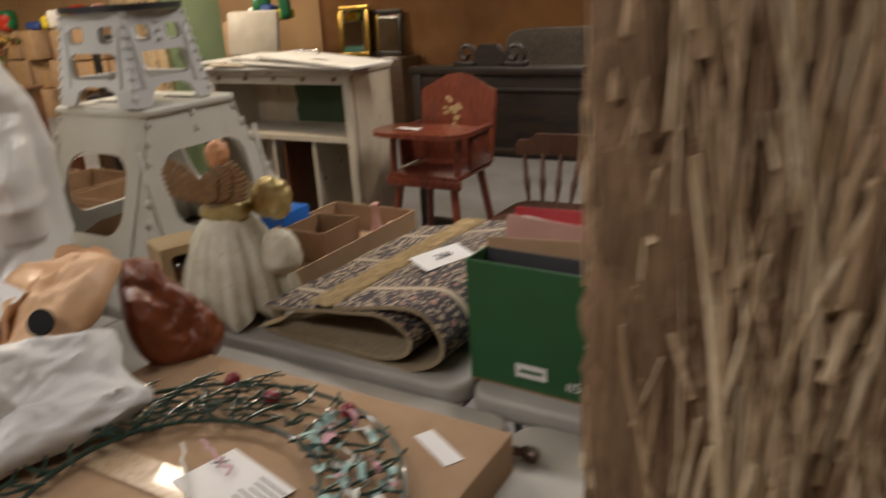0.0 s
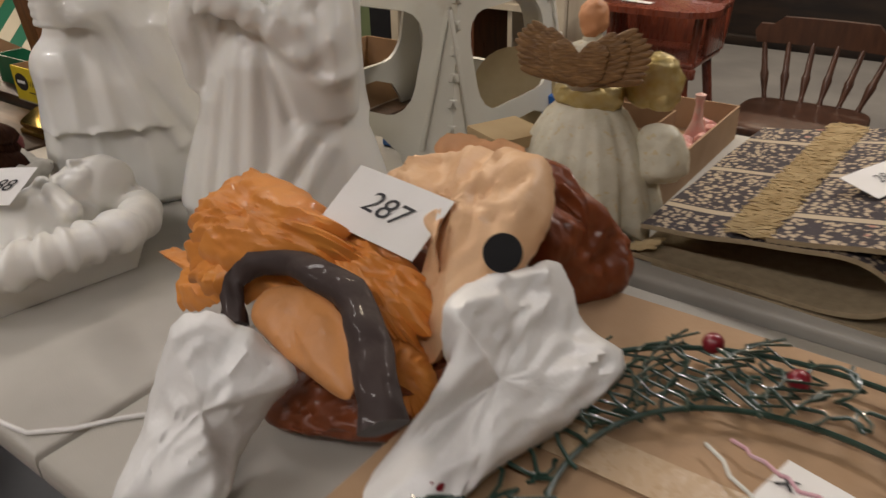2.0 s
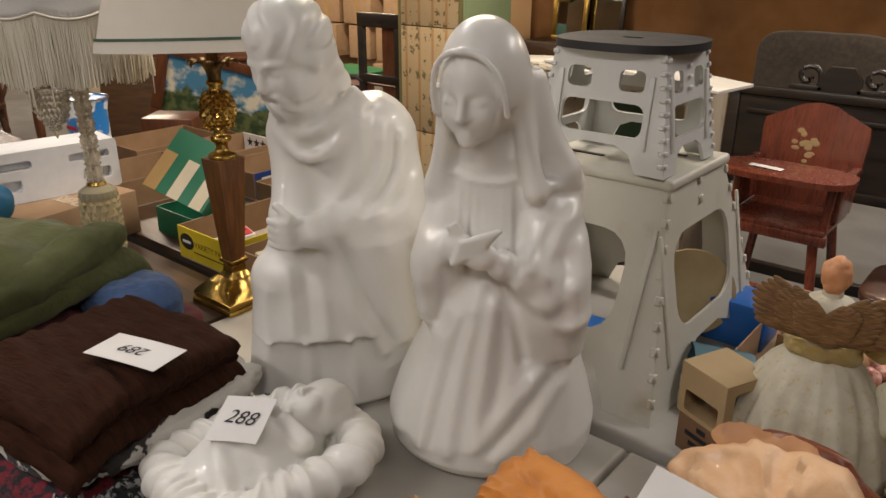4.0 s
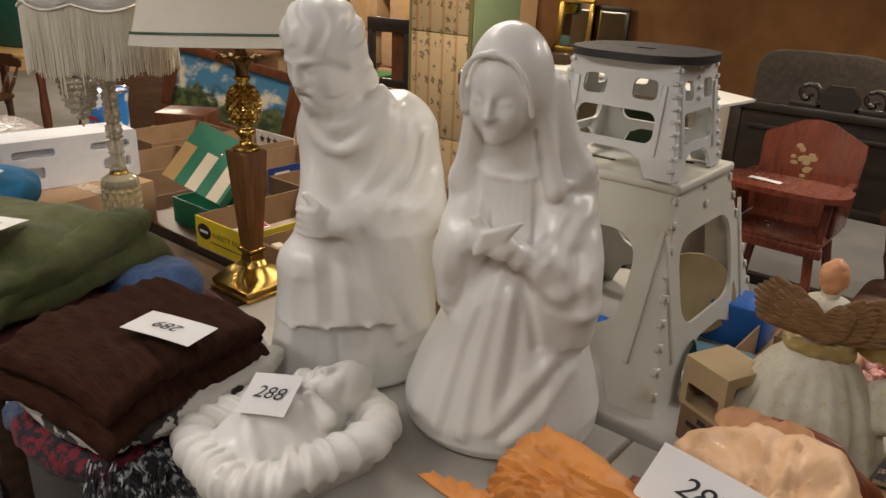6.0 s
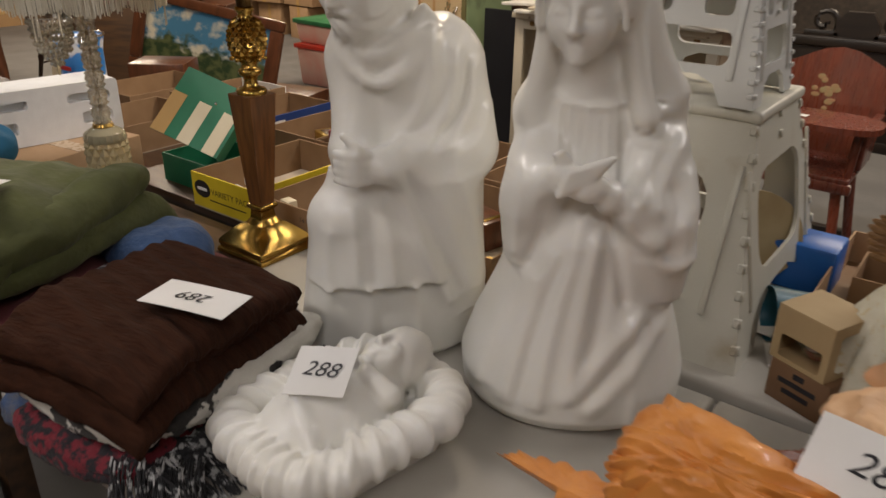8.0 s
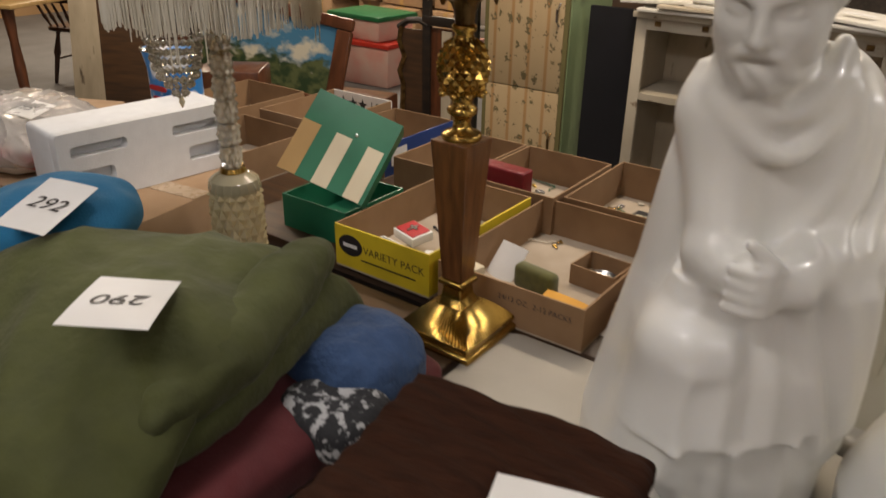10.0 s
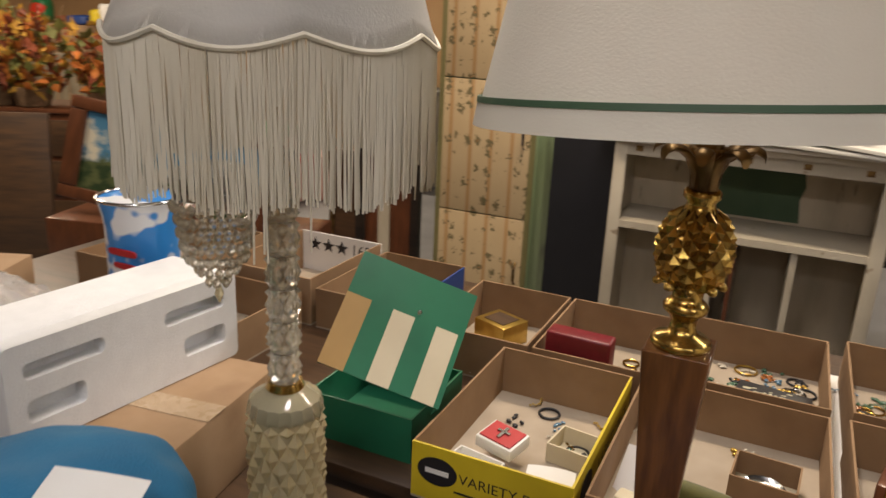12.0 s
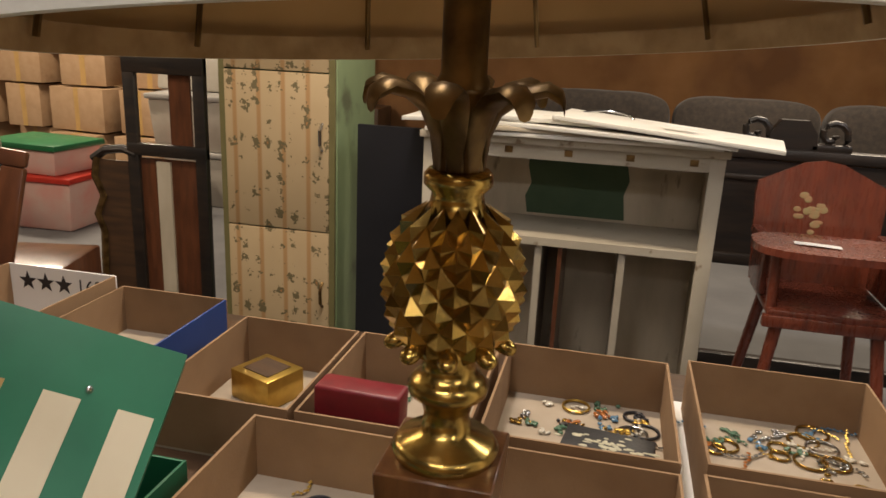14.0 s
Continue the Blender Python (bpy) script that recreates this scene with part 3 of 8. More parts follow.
def joseph(x, y, z):
    p = (x, y, z)
    d = shell(p, [(0, 0.15, 0.14, 0.0, 0.01), (0.015, 0.165, 0.155, 0.0, 0.01), (0.08, 0.166, 0.155, 0.002, 0.01), (0.2, 0.155, 0.14, 0.014, 0.01), (0.32, 0.14, 0.125, 0.026, 0.01), (0.45, 0.127, 0.105, 0.026, 0.005), (0.53, 0.108, 0.088, 0.016, -0.005), (0.58, 0.075, 0.07, -0.005, -0.015)])
    d = smin(d, limb(p, (-0.06, -0.03, 0.545), (0.09, 0.015, 0.545), 0.048, 0.054), 0.05)
    # raised knee under the robe
    knee = smin(ball(p, (-0.09, -0.1, 0.285), (0.058, 0.058, 0.05)), limb(p, (-0.1, -0.09, 0.26), (-0.118, -0.08, 0.04), 0.056, 0.066), 0.04)
    d = smin(d, knee, 0.045)
    skirt = np.maximum(shell(p, [(0.14, 0.125, 0.075, -0.045, -0.095), (0.25, 0.115, 0.072, -0.04, -0.09), (0.36, 0.09, 0.05, -0.03, -0.08)], 2.6), 0.168 - p[2])
    d = smin(d, skirt, 0.006)
    # arms, with the near sleeve hung across the body
    d = smin(d, limb(p, (0.115, 0.015, 0.52), (0.13, -0.045, 0.38), 0.045, 0.052), 0.03)
    d = smin(d, limb(p, (-0.07, -0.03, 0.53), (-0.08, -0.09, 0.4), 0.036, 0.034), 0.03)
    arm = smin(limb(p, (0.12, -0.06, 0.37), (-0.04, -0.155, 0.385), 0.048, 0.03), limb(p, (-0.085, -0.085, 0.39), (-0.08, -0.15, 0.385), 0.034, 0.026), 0.02)
    d = smin(d, arm, 0.014)
    fall = shell(p, [(0.09, 0.06, 0.055, 0.105, -0.055), (0.2, 0.075, 0.065, 0.075, -0.07), (0.35, 0.09, 0.065, 0.04, -0.085), (0.39, 0.06, 0.04, 0.03, -0.085)])
    d = smin(d, fall, 0.02)
    hand = ball(p, (-0.082, -0.165, 0.392), (0.022, 0.026, 0.036))
    for k in range(4):
        hand = smin(hand, sweep(p, (-0.06, -0.172, 0.366 + 0.0145 * k), (-0.085, -0.2, 0.368 + 0.0145 * k), (-0.108, -0.165, 0.368 + 0.0145 * k), 0.0082, 0.007, 3), 0.004)
    d = smin(d, smin(hand, limb(p, (-0.072, -0.178, 0.42), (-0.095, -0.17, 0.44), 0.009, 0.007), 0.005), 0.008)
    # cowl of the mantle, its rounded fall and the folds from shoulder to elbow
    d = smin(d, sweep(p, (-0.095, -0.05, 0.575), (-0.04, -0.165, 0.425), (0.06, -0.045, 0.6), 0.009, n=9), 0.018)
    d = smin(d, sweep(p, (-0.085, -0.055, 0.59), (-0.045, -0.14, 0.5), (0.045, -0.05, 0.615), 0.01, n=8), 0.02)
    d = relief(p, d, [((0.06, 0.57), (0.06, 0.47), (0.0, 0.42), 0.011, 0.008), ((0.1, 0.55), (0.105, 0.45), (0.035, 0.41), 0.012, 0.009), ((0.135, 0.52), (0.135, 0.44), (0.075, 0.405), 0.012, 0.009), ((0.118, 0.53), (0.12, 0.445), (0.055, 0.408), 0.006, -0.006), ((0.155, 0.45), (0.15, 0.4), (0.09, 0.385), 0.01, 0.006),
                      ((-0.02, 0.38), (0.02, 0.27), (0.085, 0.12), 0.012, 0.009), ((0.005, 0.37), (0.04, 0.28), (0.1, 0.14), 0.007, -0.005), ((0.04, 0.36), (0.085, 0.27), (0.125, 0.14), 0.013, 0.007), ((0.09, 0.36), (0.14, 0.27), (0.148, 0.14), 0.012, 0.006), ((-0.085, 0.31), (-0.078, 0.25), (-0.083, 0.18), 0.009, 0.006), ((-0.035, 0.33), (-0.02, 0.25), (-0.018, 0.18), 0.01, 0.006), ((-0.055, 0.31), (-0.05, 0.25), (-0.05, 0.18), 0.008, -0.004),
                      ((-0.125, 0.27), (-0.135, 0.22), (-0.13, 0.17), 0.009, 0.005), ((0.02, 0.16), (0.03, 0.1), (0.03, 0.02), 0.012, 0.007), ((-0.06, 0.16), (-0.055, 0.1), (-0.06, 0.02), 0.012, 0.007), ((-0.13, 0.16), (-0.145, 0.1), (-0.15, 0.02), 0.011, 0.006)])
    q = turned(p, (-0.066, -0.085, 0.683), -24, -42, 0.95)
    head = visage(q)
    beard = smin(ball(q, (0, -0.042, -0.074), (0.036, 0.032, 0.04)), ball(q, (0, -0.018, -0.05), (0.052, 0.042, 0.036)), 0.025)
    beard = beard - 0.0018 * np.sin(q[0] * 260 + 2.5 * np.sin(q[2] * 90))
    head = smin(head, tuck(beard, ball(q, (0, -0.076, -0.05), (0.016, 0.02, 0.009)), 0.005), 0.01)
    for s in (-1, 1):
        head = smin(head, sweep(q, (s * 0.004, -0.075, -0.038), (s * 0.018, -0.078, -0.036), (s * 0.03, -0.058, -0.06), 0.005, 0.004, 3), 0.005)
        head = smin(head, sweep(q, (s * 0.01, -0.066, 0.014), (s * 0.026, -0.07, 0.022), (s * 0.044, -0.045, 0.012), 0.0045, 0.004, 3), 0.008)
        head = smin(head, ball(q, (s * 0.058, 0.01, -0.008), (0.01, 0.016, 0.022)), 0.006)
    hair = tuck(ball(q, (0, 0.014, 0.03), (0.069, 0.078, 0.076)), ball(q, (0, -0.088, -0.018), (0.06, 0.066, 0.075)), 0.008)
    hair = smin(hair, limb(q, (0, 0.045, 0.01), (0, 0.07, -0.1), 0.054, 0.042), 0.035) - 0.0026 * np.sin(q[0] * 150 + q[1] * 60 + 2 * np.sin(q[2] * 70))
    head = smin(head, hair, 0.008)
    return smin(d, smin(head, limb(p, (-0.055, -0.06, 0.64), (-0.02, -0.02, 0.55), 0.05), 0.025), 0.014)


def manger(x, y, z):
    p = (x, y, z)
    trough = np.maximum(np.maximum(np.abs(p[0]) - (0.075 + 0.35 * p[2]), np.abs(p[1]) - (0.105 + 0.3 * p[2])), np.abs(p[2] - 0.03) - 0.03) - 0.008
    ang = np.arctan2(p[1] / 1.5, p[0])
    q = np.sqrt((np.maximum(np.abs(p[0]) - 0.045, 0)) ** 2 + (np.maximum(np.abs(p[1]) - 0.085, 0)) ** 2) - 0.062
    wave = 0.0042 * np.sin(ang * 26 + 30 * q + 1.5 * np.sin(ang * 5)) + 0.0015 * np.sin(ang * 61)
    ring = np.sqrt(q ** 2 + (p[2] - 0.085) ** 2) - 0.033 - wave
    d = smin(trough, ring, 0.015)
    body = ball(p, (0, -0.02, 0.09), (0.075, 0.125, 0.058))
    for k in range(2):
        body = smin(body, sweep(p, (-0.07, 0.04 - 0.09 * k, 0.1), (0.0, 0.0 - 0.08 * k, 0.175), (0.07, -0.03 - 0.07 * k, 0.1), 0.006), 0.02)
    h = turned(p, (0.0, 0.1, 0.135), 75, 0, 0.62)
    head = smin(visage(h), ball(h, (0, 0.02, 0.02), (0.07, 0.075, 0.085)) - 0.0025 * np.sin(h[0] * 130 + h[2] * 60), 0.008)
    for s in (-1, 1):
        body = smin(body, limb(p, (s * 0.06, 0.04, 0.125), (s * 0.02, 0.03, 0.15), 0.018, 0.013), 0.01)
    return smin(d, smin(body, head, 0.01), 0.01)


def moulded(name, f, lo, hi, h, m, label, category):
    v, fc = nets(f, lo, hi, h)
    me = bpy.data.meshes.new(name)
    me.from_pydata(v.tolist(), [], fc)
    bm = bmesh.new()
    bm.from_mesh(me)
    bpy.data.meshes.remove(me)
    for _ in range(1):
        bmesh.ops.smooth_vert(bm, verts=bm.verts[:], factor=0.35, use_axis_x=True, use_axis_y=True, use_axis_z=True)
    for vv in bm.verts:
        vv.co.z = max(vv.co.z, 0.0)
    return whole(name, bm, plastic_white, m, label, category, smooth=180)


moulded("kneeling_figure", mary, (-0.21, -0.2, -0.008), (0.21, 0.2, 0.78), 0.004, pose(-1.72, 0.855, TOP, 0, 0, 33.9), "white moulded plastic statue kneeling with crossed hands and veil", "statue")
moulded("kneeling_figure", joseph, (-0.22, -0.24, -0.008), (0.22, 0.2, 0.8), 0.004, pose(-2.085, 0.83, TOP, 0, 0, 46), "white moulded plastic statue of a bearded kneeling man", "statue")
moulded("manger_figure", manger, (-0.16, -0.2, -0.008), (0.16, 0.2, 0.21), 0.003, pose(-1.885, 0.475, TOP, 0, 0, -10), "glossy white plastic statue of a swaddled baby in a manger", "statue")


# ---- ceiling lights: unseen fixtures, added to light the room ----
def added_ceiling_light(x, y, turn, watts, color):
    ob = thing("added_ceiling_light", x, y, CEIL - 0.09, turn, "long white ceiling light fixture switched on, unseen, added to light the room", "light", "ceiling lights")
    part("housing", box(1.24, 0.22, 0.05, 0, 0, 0.04, bevel=0.008), white_board, ob)
    lamp = bpy.data.lights.new("added_ceiling_lamp", "AREA")
    lamp.shape, lamp.size, lamp.size_y, lamp.energy, lamp.color = "RECTANGLE", 1.2, 0.16, watts, color
    la = new("added_ceiling_lamp", lamp)
    la.matrix_world = pose(x, y, CEIL - 0.06, 0, 0, turn)


WARM, COOL = (1.0, 0.82, 0.62), (1.0, 0.925, 0.89)
# places and watts set by needed brightness: front faces, tables, far background
for x, y, turn, watts, color in ((-2.7, -0.9, 0, 25, COOL), (-0.5, -0.9, 0, 23, COOL), (-2.9, 1.2, 90, 18, COOL), (-0.4, 2.5, 0, 36, COOL), (-2.9, 2.2, 0, 38, WARM), (-6.2, 2.0, 90, 66, WARM), (-6.5, 5.2, 0, 84, WARM), (-9.6, 4.2, 90, 115, WARM), (-1.2, 5.2, 0, 66, WARM), (-2.2, -2.6, 0, 18, COOL)):
    added_ceiling_light(x, y, turn, watts, color)


# ---- cards and writing ----
def lettering(text, size, material, parent, m, slant=0.0, name="lettering"):
    cu = bpy.data.curves.new("letters", "FONT")
    cu.body, cu.size, cu.shear = text, size, slant
    cu.align_x, cu.align_y = "CENTER", "CENTER"
    tmp = bpy.data.objects.new("letters", cu)
    me = bpy.data.meshes.new_from_object(tmp)
    bpy.data.objects.remove(tmp)
    me.materials.clear()
    me.materials.append(material)
    ob = new(name, me)
    ob.parent = parent
    ob.matrix_local = m
    return ob


def sheet(sx, sy, bend=0.0, n=8, thick=0.0008, curl=0.0):
    """A thin leaf, bent along x, closed all round."""
    bm = bmesh.new()

    def grid(dz):
        return [[bm.verts.new((sx * (i / n - 0.5), sy * (j / n - 0.5), dz + bend * (1 - 4 * (i / n - 0.5) ** 2) + curl * (j / n) ** 2 * (i / n))) for i in range(n + 1)] for j in range(n + 1)]

    g, u = grid(0), grid(-thick)
    for j in range(n):
        for i in range(n):
            bm.faces.new((g[j][i], g[j][i + 1], g[j + 1][i + 1], g[j + 1][i]))
            bm.faces.new((u[j][i], u[j + 1][i], u[j + 1][i + 1], u[j][i + 1]))
    for k in range(n):
        bm.faces.new((u[0][k], u[0][k + 1], g[0][k + 1], g[0][k]))
        bm.faces.new((g[n][k], g[n][k + 1], u[n][k + 1], u[n][k]))
        bm.faces.new((g[k][0], g[k + 1][0], u[k + 1][0], u[k][0]))
        bm.faces.new((u[k][n], u[k + 1][n], g[k + 1][n], g[k][n]))
    return bm


def number_card(text, m, on, sx=0.127, sy=0.076, turn=0.0, size=0.034, bend=0.0015):
    ob = whole("lot_card", sheet(sx, sy, bend), paper, m, f"white paper lot card numbered {text} lying on {on}", "card", "lot cards", smooth=50)
    lettering(text, size, ink, ob, pose(0, 0, bend + 0.0012, 0, 0, turn), 0.25)
    return ob


def put(ob, m):
    ob.matrix_local = m
    return ob


# ---- soft folded textiles ----
def cloth(name, base, other=None, scale=40, bump=0.0012, bump_scale=300, spots=None, **kw):
    return mat(name, base, 0.9, 0, other, scale, bump=bump, bump_scale=bump_scale, spots=spots, sheen=0.06, **kw)


fleece_green = cloth("olive_fleece", (0.072, 0.08, 0.02), (0.048, 0.054, 0.013), 14, 0.004, 40)
fleece_blue = cloth("blue_fleece", (0.012, 0.16, 0.32), (0.008, 0.12, 0.25), 9)
quilt_brown = mat("brown_quilt", (0.04, 0.0145, 0.007), 0.95, other=(0.024, 0.009, 0.0045), scale=22, stretch=(1, 5, 1), bump=0.006, bump_scale=38)
quilt_brown.node_tree.nodes["Principled BSDF"].inputs["Specular IOR Level"].default_value = 0.12
red_black = cloth("red_black_knit", (0.16, 0.012, 0.022), (0.012, 0.01, 0.014), 60, 0.003, 110, mixing=(0.45, 0.55))
blue_knit = cloth("blue_grey_knit", (0.03, 0.06, 0.14), (0.1, 0.1, 0.11), 70, 0.003, 120)
jeans_blue = cloth("blue_cable_knit", (0.035, 0.075, 0.17), (0.02, 0.05, 0.12), 30, 0.006, 70)
dark_red = cloth("dark_red_cloth", (0.09, 0.01, 0.012), None, 20)
spotted = cloth("cow_spot_plush", (0.62, 0.6, 0.55), (0.55, 0.53, 0.47), 20, spots=(0.025, 0.022, 0.02), spot_scale=11, spot=(0.545, 0.56))
black_white = cloth("black_white_yarn", (0.014, 0.014, 0.016), (0.4, 0.4, 0.4), 60, 0.003, 90, mixing=(0.52, 0.6))


def neon(nd, lk, vec):
    c = cells_at(nd, lk, vec, 70, 0.5)
    h = nd.new("ShaderNodeHueSaturation")
    h.inputs["Saturation"].default_value = 1.9
    h.inputs["Value"].default_value = 0.55
    lk.new(c["Color"], h.inputs["Color"])
    return blend(nd, lk, step(nd, lk, c["Distance"], 0.4, 0.6), h.outputs["Color"], (0.01, 0.01, 0.01))


crochet = layered("bright_crochet", neon, 0.9)

def draped(sx, sy, thick, seed, wave=0.006, freq=7.0, sag=None, n=44, edge=0.012):
    """A thick folded cloth layer with soft rounded rims that follows sag(x, y)."""
    bm = bmesh.new()
    rows = {}
    for side in (0, 1):
        for j in range(n + 1):
            for i in range(n + 1):
                u, v = 2 * i / n - 1, 2 * j / n - 1
                wob = 1 + 0.02 * noise.noise(Vector((u * 3, v * 3, seed)))
                x, y = sx / 2 * u * wob, sy / 2 * v * wob
                rim = max(0.0, 1 - min(1 - abs(u), 1 - abs(v)) * min(sx, sy) / 2 / edge)
                puff = thick / 2 * math.sqrt(max(0.0, 1 - rim * rim))
                z = thick / 2 + (puff if side else -puff)
                z += wave * noise.noise(Vector((x * freq, y * freq, seed))) + 0.4 * wave * noise.noise(Vector((x * freq * 3, y * freq * 1.2, seed + 4)))
                z += sag(x, y) if sag else 0
                rows[side, j, i] = bm.verts.new((x, y, z))
    for j in range(n):
        for i in range(n):
            bm.faces.new((rows[1, j, i], rows[1, j, i + 1], rows[1, j + 1, i + 1], rows[1, j + 1, i]))
            bm.faces.new((rows[0, j, i], rows[0, j + 1, i], rows[0, j + 1, i + 1], rows[0, j, i + 1]))
    bmesh.ops.remove_doubles(bm, verts=bm.verts[:], dist=0.0004)
    return bm


pile = thing("blanket_stack", -2.2, 0.4, TOP, 8, "folded knit and plush blankets stacked under a brown quilt", "blankets")
part("knit_blanket", soft(0.31, 0.4, 0.07, 30, 4, 0.01, 11, 1, -0.01, -0.02, 0.0, 0.004), red_black, pile, "red and black diamond knit blanket", smooth=180)
part("knit_edge", soft(0.1, 0.36, 0.078, 20, 3.4, 0.008, 14, 2, -0.14, -0.02, 0.0, 0.004), blue_knit, pile, "blue and grey knit fold", smooth=180)
part("plush_blanket", soft(0.34, 0.39, 0.085, 30, 3.2, 0.014, 10, 3, 0.01, 0.01, 0.066, 0.004), spotted, pile, "white plush blanket with black cow spots", smooth=180)
part("plush_fold", soft(0.08, 0.36, 0.06, 22, 2.4, 0.01, 11, 4, 0.145, 0.02, 0.08, 0.004), spotted, pile, "white plush fold with black spots", smooth=180)
part("plush_fold", soft(0.3, 0.07, 0.055, 22, 2.4, 0.01, 11, 5, 0.0, -0.165, 0.07, 0.004), spotted, pile, "white plush fold with black spots", smooth=180)
quilt = thing("folded_quilt", -2.18, 0.375, TOP + 0.145, 10, "dark brown ribbed quilt folded flat on the blanket stack", "quilt", tip=(-3, 1))


def quilt_sag(x, y):
    return -0.6 * max(0.0, x - 0.07) ** 1.35 - 0.9 * max(0.0, -y - 0.08) ** 1.35 - 0.4 * max(0.0, -x - 0.1) ** 1.5 + 0.003 * math.sin(150 * y + 6 * math.sin(x * 9))


for i, (sx, sy, dx, dy) in enumerate(((0.3, 0.36, 0.008, -0.012), (0.285, 0.345, -0.006, 0.0), (0.3, 0.35, 0.0, -0.01))):
    put(part("fold", draped(sx, sy, 0.034, 10 + i, 0.011, 9, quilt_sag, 80, 0.017), quilt_brown, quilt, smooth=180), pose(dx, dy, 0.026 * i))
number_card("289", pose(-2.085, 0.385, TOP + 0.244, -3, 2, 19), "the brown quilt", 0.14, 0.08, 180)
number_card("288", pose(-1.888, 0.44, 0.932, 20, -6, 24), "the manger statue", 0.09, 0.085, -4, 0.036)


def tassels(n, length, seed, spread=0.2):
    """Loose knotted yarn ends lying in a row along y."""
    rnd = random.Random(seed)
    bm = bmesh.new()
    for i in range(n):
        y = spread * (i / (n - 1) - 0.5)
        for _ in range(10):
            a = rnd.uniform(-0.5, 0.5)
            pts = []
            px, py, pz_ = rnd.uniform(-0.005, 0.005), y + rnd.uniform(-0.006, 0.006), 0.05 + rnd.uniform(-0.01, 0.012)
            for k in range(6):
                pts.append((px, py, max(0.004, pz_)))
                px += length / 5 * (1 + rnd.uniform(-0.2, 0.2))
                py += math.sin(a + k) * 0.006 + rnd.uniform(-0.003, 0.003)
                pz_ -= 0.011 + rnd.uniform(-0.003, 0.003)
            add(bm, tube(pts, 0.0017, 5, taper=0.7))
    return bm


part("yarn_fringe", tassels(22, 0.085, 4, 0.36), black_white, thing("fringed_throw", -2.045, 0.43, TOP, 6, "black and white yarn throw with long fringe", "blanket"))
thr = bpy.data.objects["fringed_throw"]
part("folded_throw", soft(0.09, 0.38, 0.06, 24, 3, 0.008, 16, 22, -0.02, 0.0, 0.0, 0.004), black_white, thr)
part("front_fringe", tassels(9, 0.07, 6, 0.12), black_white, thr).matrix_local = pose(-0.01, -0.17, 0, 0, 0, -60)

fl = thing("fleece_blanket", -2.885, 0.36, TOP + 0.03, 12, "olive green fleece blanket loosely folded on the textile pile", "blanket")
def fleece_sag(x, y):
    return -0.45 * max(0.0, y - 0.02) ** 1.15 - 0.45 * max(0.0, -x - 0.02) ** 1.2 - 0.75 * max(0.0, -y - 0.02) ** 1.3 - 0.5 * max(0.0, x - 0.16) ** 1.3 + 0.012 * math.sin(6 * x + 4 * y) + 0.007 * math.sin(17 * (y - 0.5 * x)) + 0.012 * (1 - abs(math.sin(9 * (y + 0.7 * x) + 2 * math.sin(5 * x)))) ** 2


put(part("top_fold", draped(0.66, 0.58, 0.085, 31, 0.022, 6, fleece_sag, 70, 0.05), fleece_green, fl, smooth=180), pose(0.0, 0.01, 0.165))
put(part("middle_fold", draped(0.6, 0.5, 0.08, 32, 0.016, 5, fleece_sag, 44, 0.045), fleece_green, fl, smooth=180), pose(-0.02, 0.02, 0.095))
put(part("lower_fold", draped(0.62, 0.5, 0.08, 35, 0.016, 5, fleece_sag, 44, 0.045), fleece_green, fl, smooth=180), pose(-0.03, 0.0, 0.03))
put(part("rolled_edge", soft(0.1, 0.44, 0.1, 30, 2.3, 0.014, 9, 33), fleece_green, fl, smooth=180), pose(0.285, 0.06, 0.13, 6, 0, 4))
put(part("rolled_edge", soft(0.07, 0.42, 0.06, 24, 2.3, 0.01, 9, 36), fleece_green, fl, smooth=180), pose(0.3, 0.05, 0.09, 4, 0, 2))
number_card("290", pose(-2.64, 0.31, 1.07, 6, 8, 132), "the green fleece blanket", 0.155, 0.1, 95, 0.042)
und = thing("textile_pile", -2.78, 0.36, TOP, 0, "dark red, blue and striped textiles piled on the table", "textiles")
part("red_cloth", soft(0.6, 0.44, 0.1, 20, 4, 0.012, 6, 41), dark_red, und)
part("blue_knit_fold", soft(0.24, 0.2, 0.13, 22, 2.6, 0.012, 10, 42, 0.2, 0.27, 0.02), jeans_blue, und, "blue cable knit fold")
part("striped_fold", soft(0.16, 0.13, 0.08, 16, 3, 0.01, 10, 43, 0.27, 0.16, 0.03), black_white, und)
part("red_fold", soft(0.16, 0.1, 0.05, 16, 3, 0.006, 10, 44, 0.22, 0.36, 0.0), dark_red, und)
bf = thing("blue_fleece", -3.1, 0.40, TOP, 20, "bright blue fleece blanket folded in a peak", "blanket")
part("fold", soft(0.36, 0.3, 0.22, 26, 2.6, 0.02, 5, 51), fleece_blue, bf)
part("peak", soft(0.3, 0.24, 0.12, 24, 2.2, 0.02, 6, 52, 0.03, 0.05, 0.19), fleece_blue, bf)
number_card("292", pose(-2.98, 0.40, 1.077, 14, 4, 20), "the blue fleece", 0.09, 0.125, 0, 0.04)
cr = thing("floor_basket", -2.62, 0.02, 0, 0, "black laundry basket filled with bright crochet work", "basket")
part("basket", box(0.5, 0.32, 0.5, 0, 0, 0, bevel=0.02), ink, cr)
part("crochet_work", soft(0.52, 0.34, 0.16, 20, 3, 0.02, 8, 61, 0, 0, 0.46), crochet, cr, "neon coloured crochet")
bb = lathe([(0.002, -0.1)] + [(0.1 * math.cos(a), 0.1 * math.sin(a)) for a in [radians(-80 + 10 * i) for i in range(17)]] + [(0.002, 0.1)], 24)


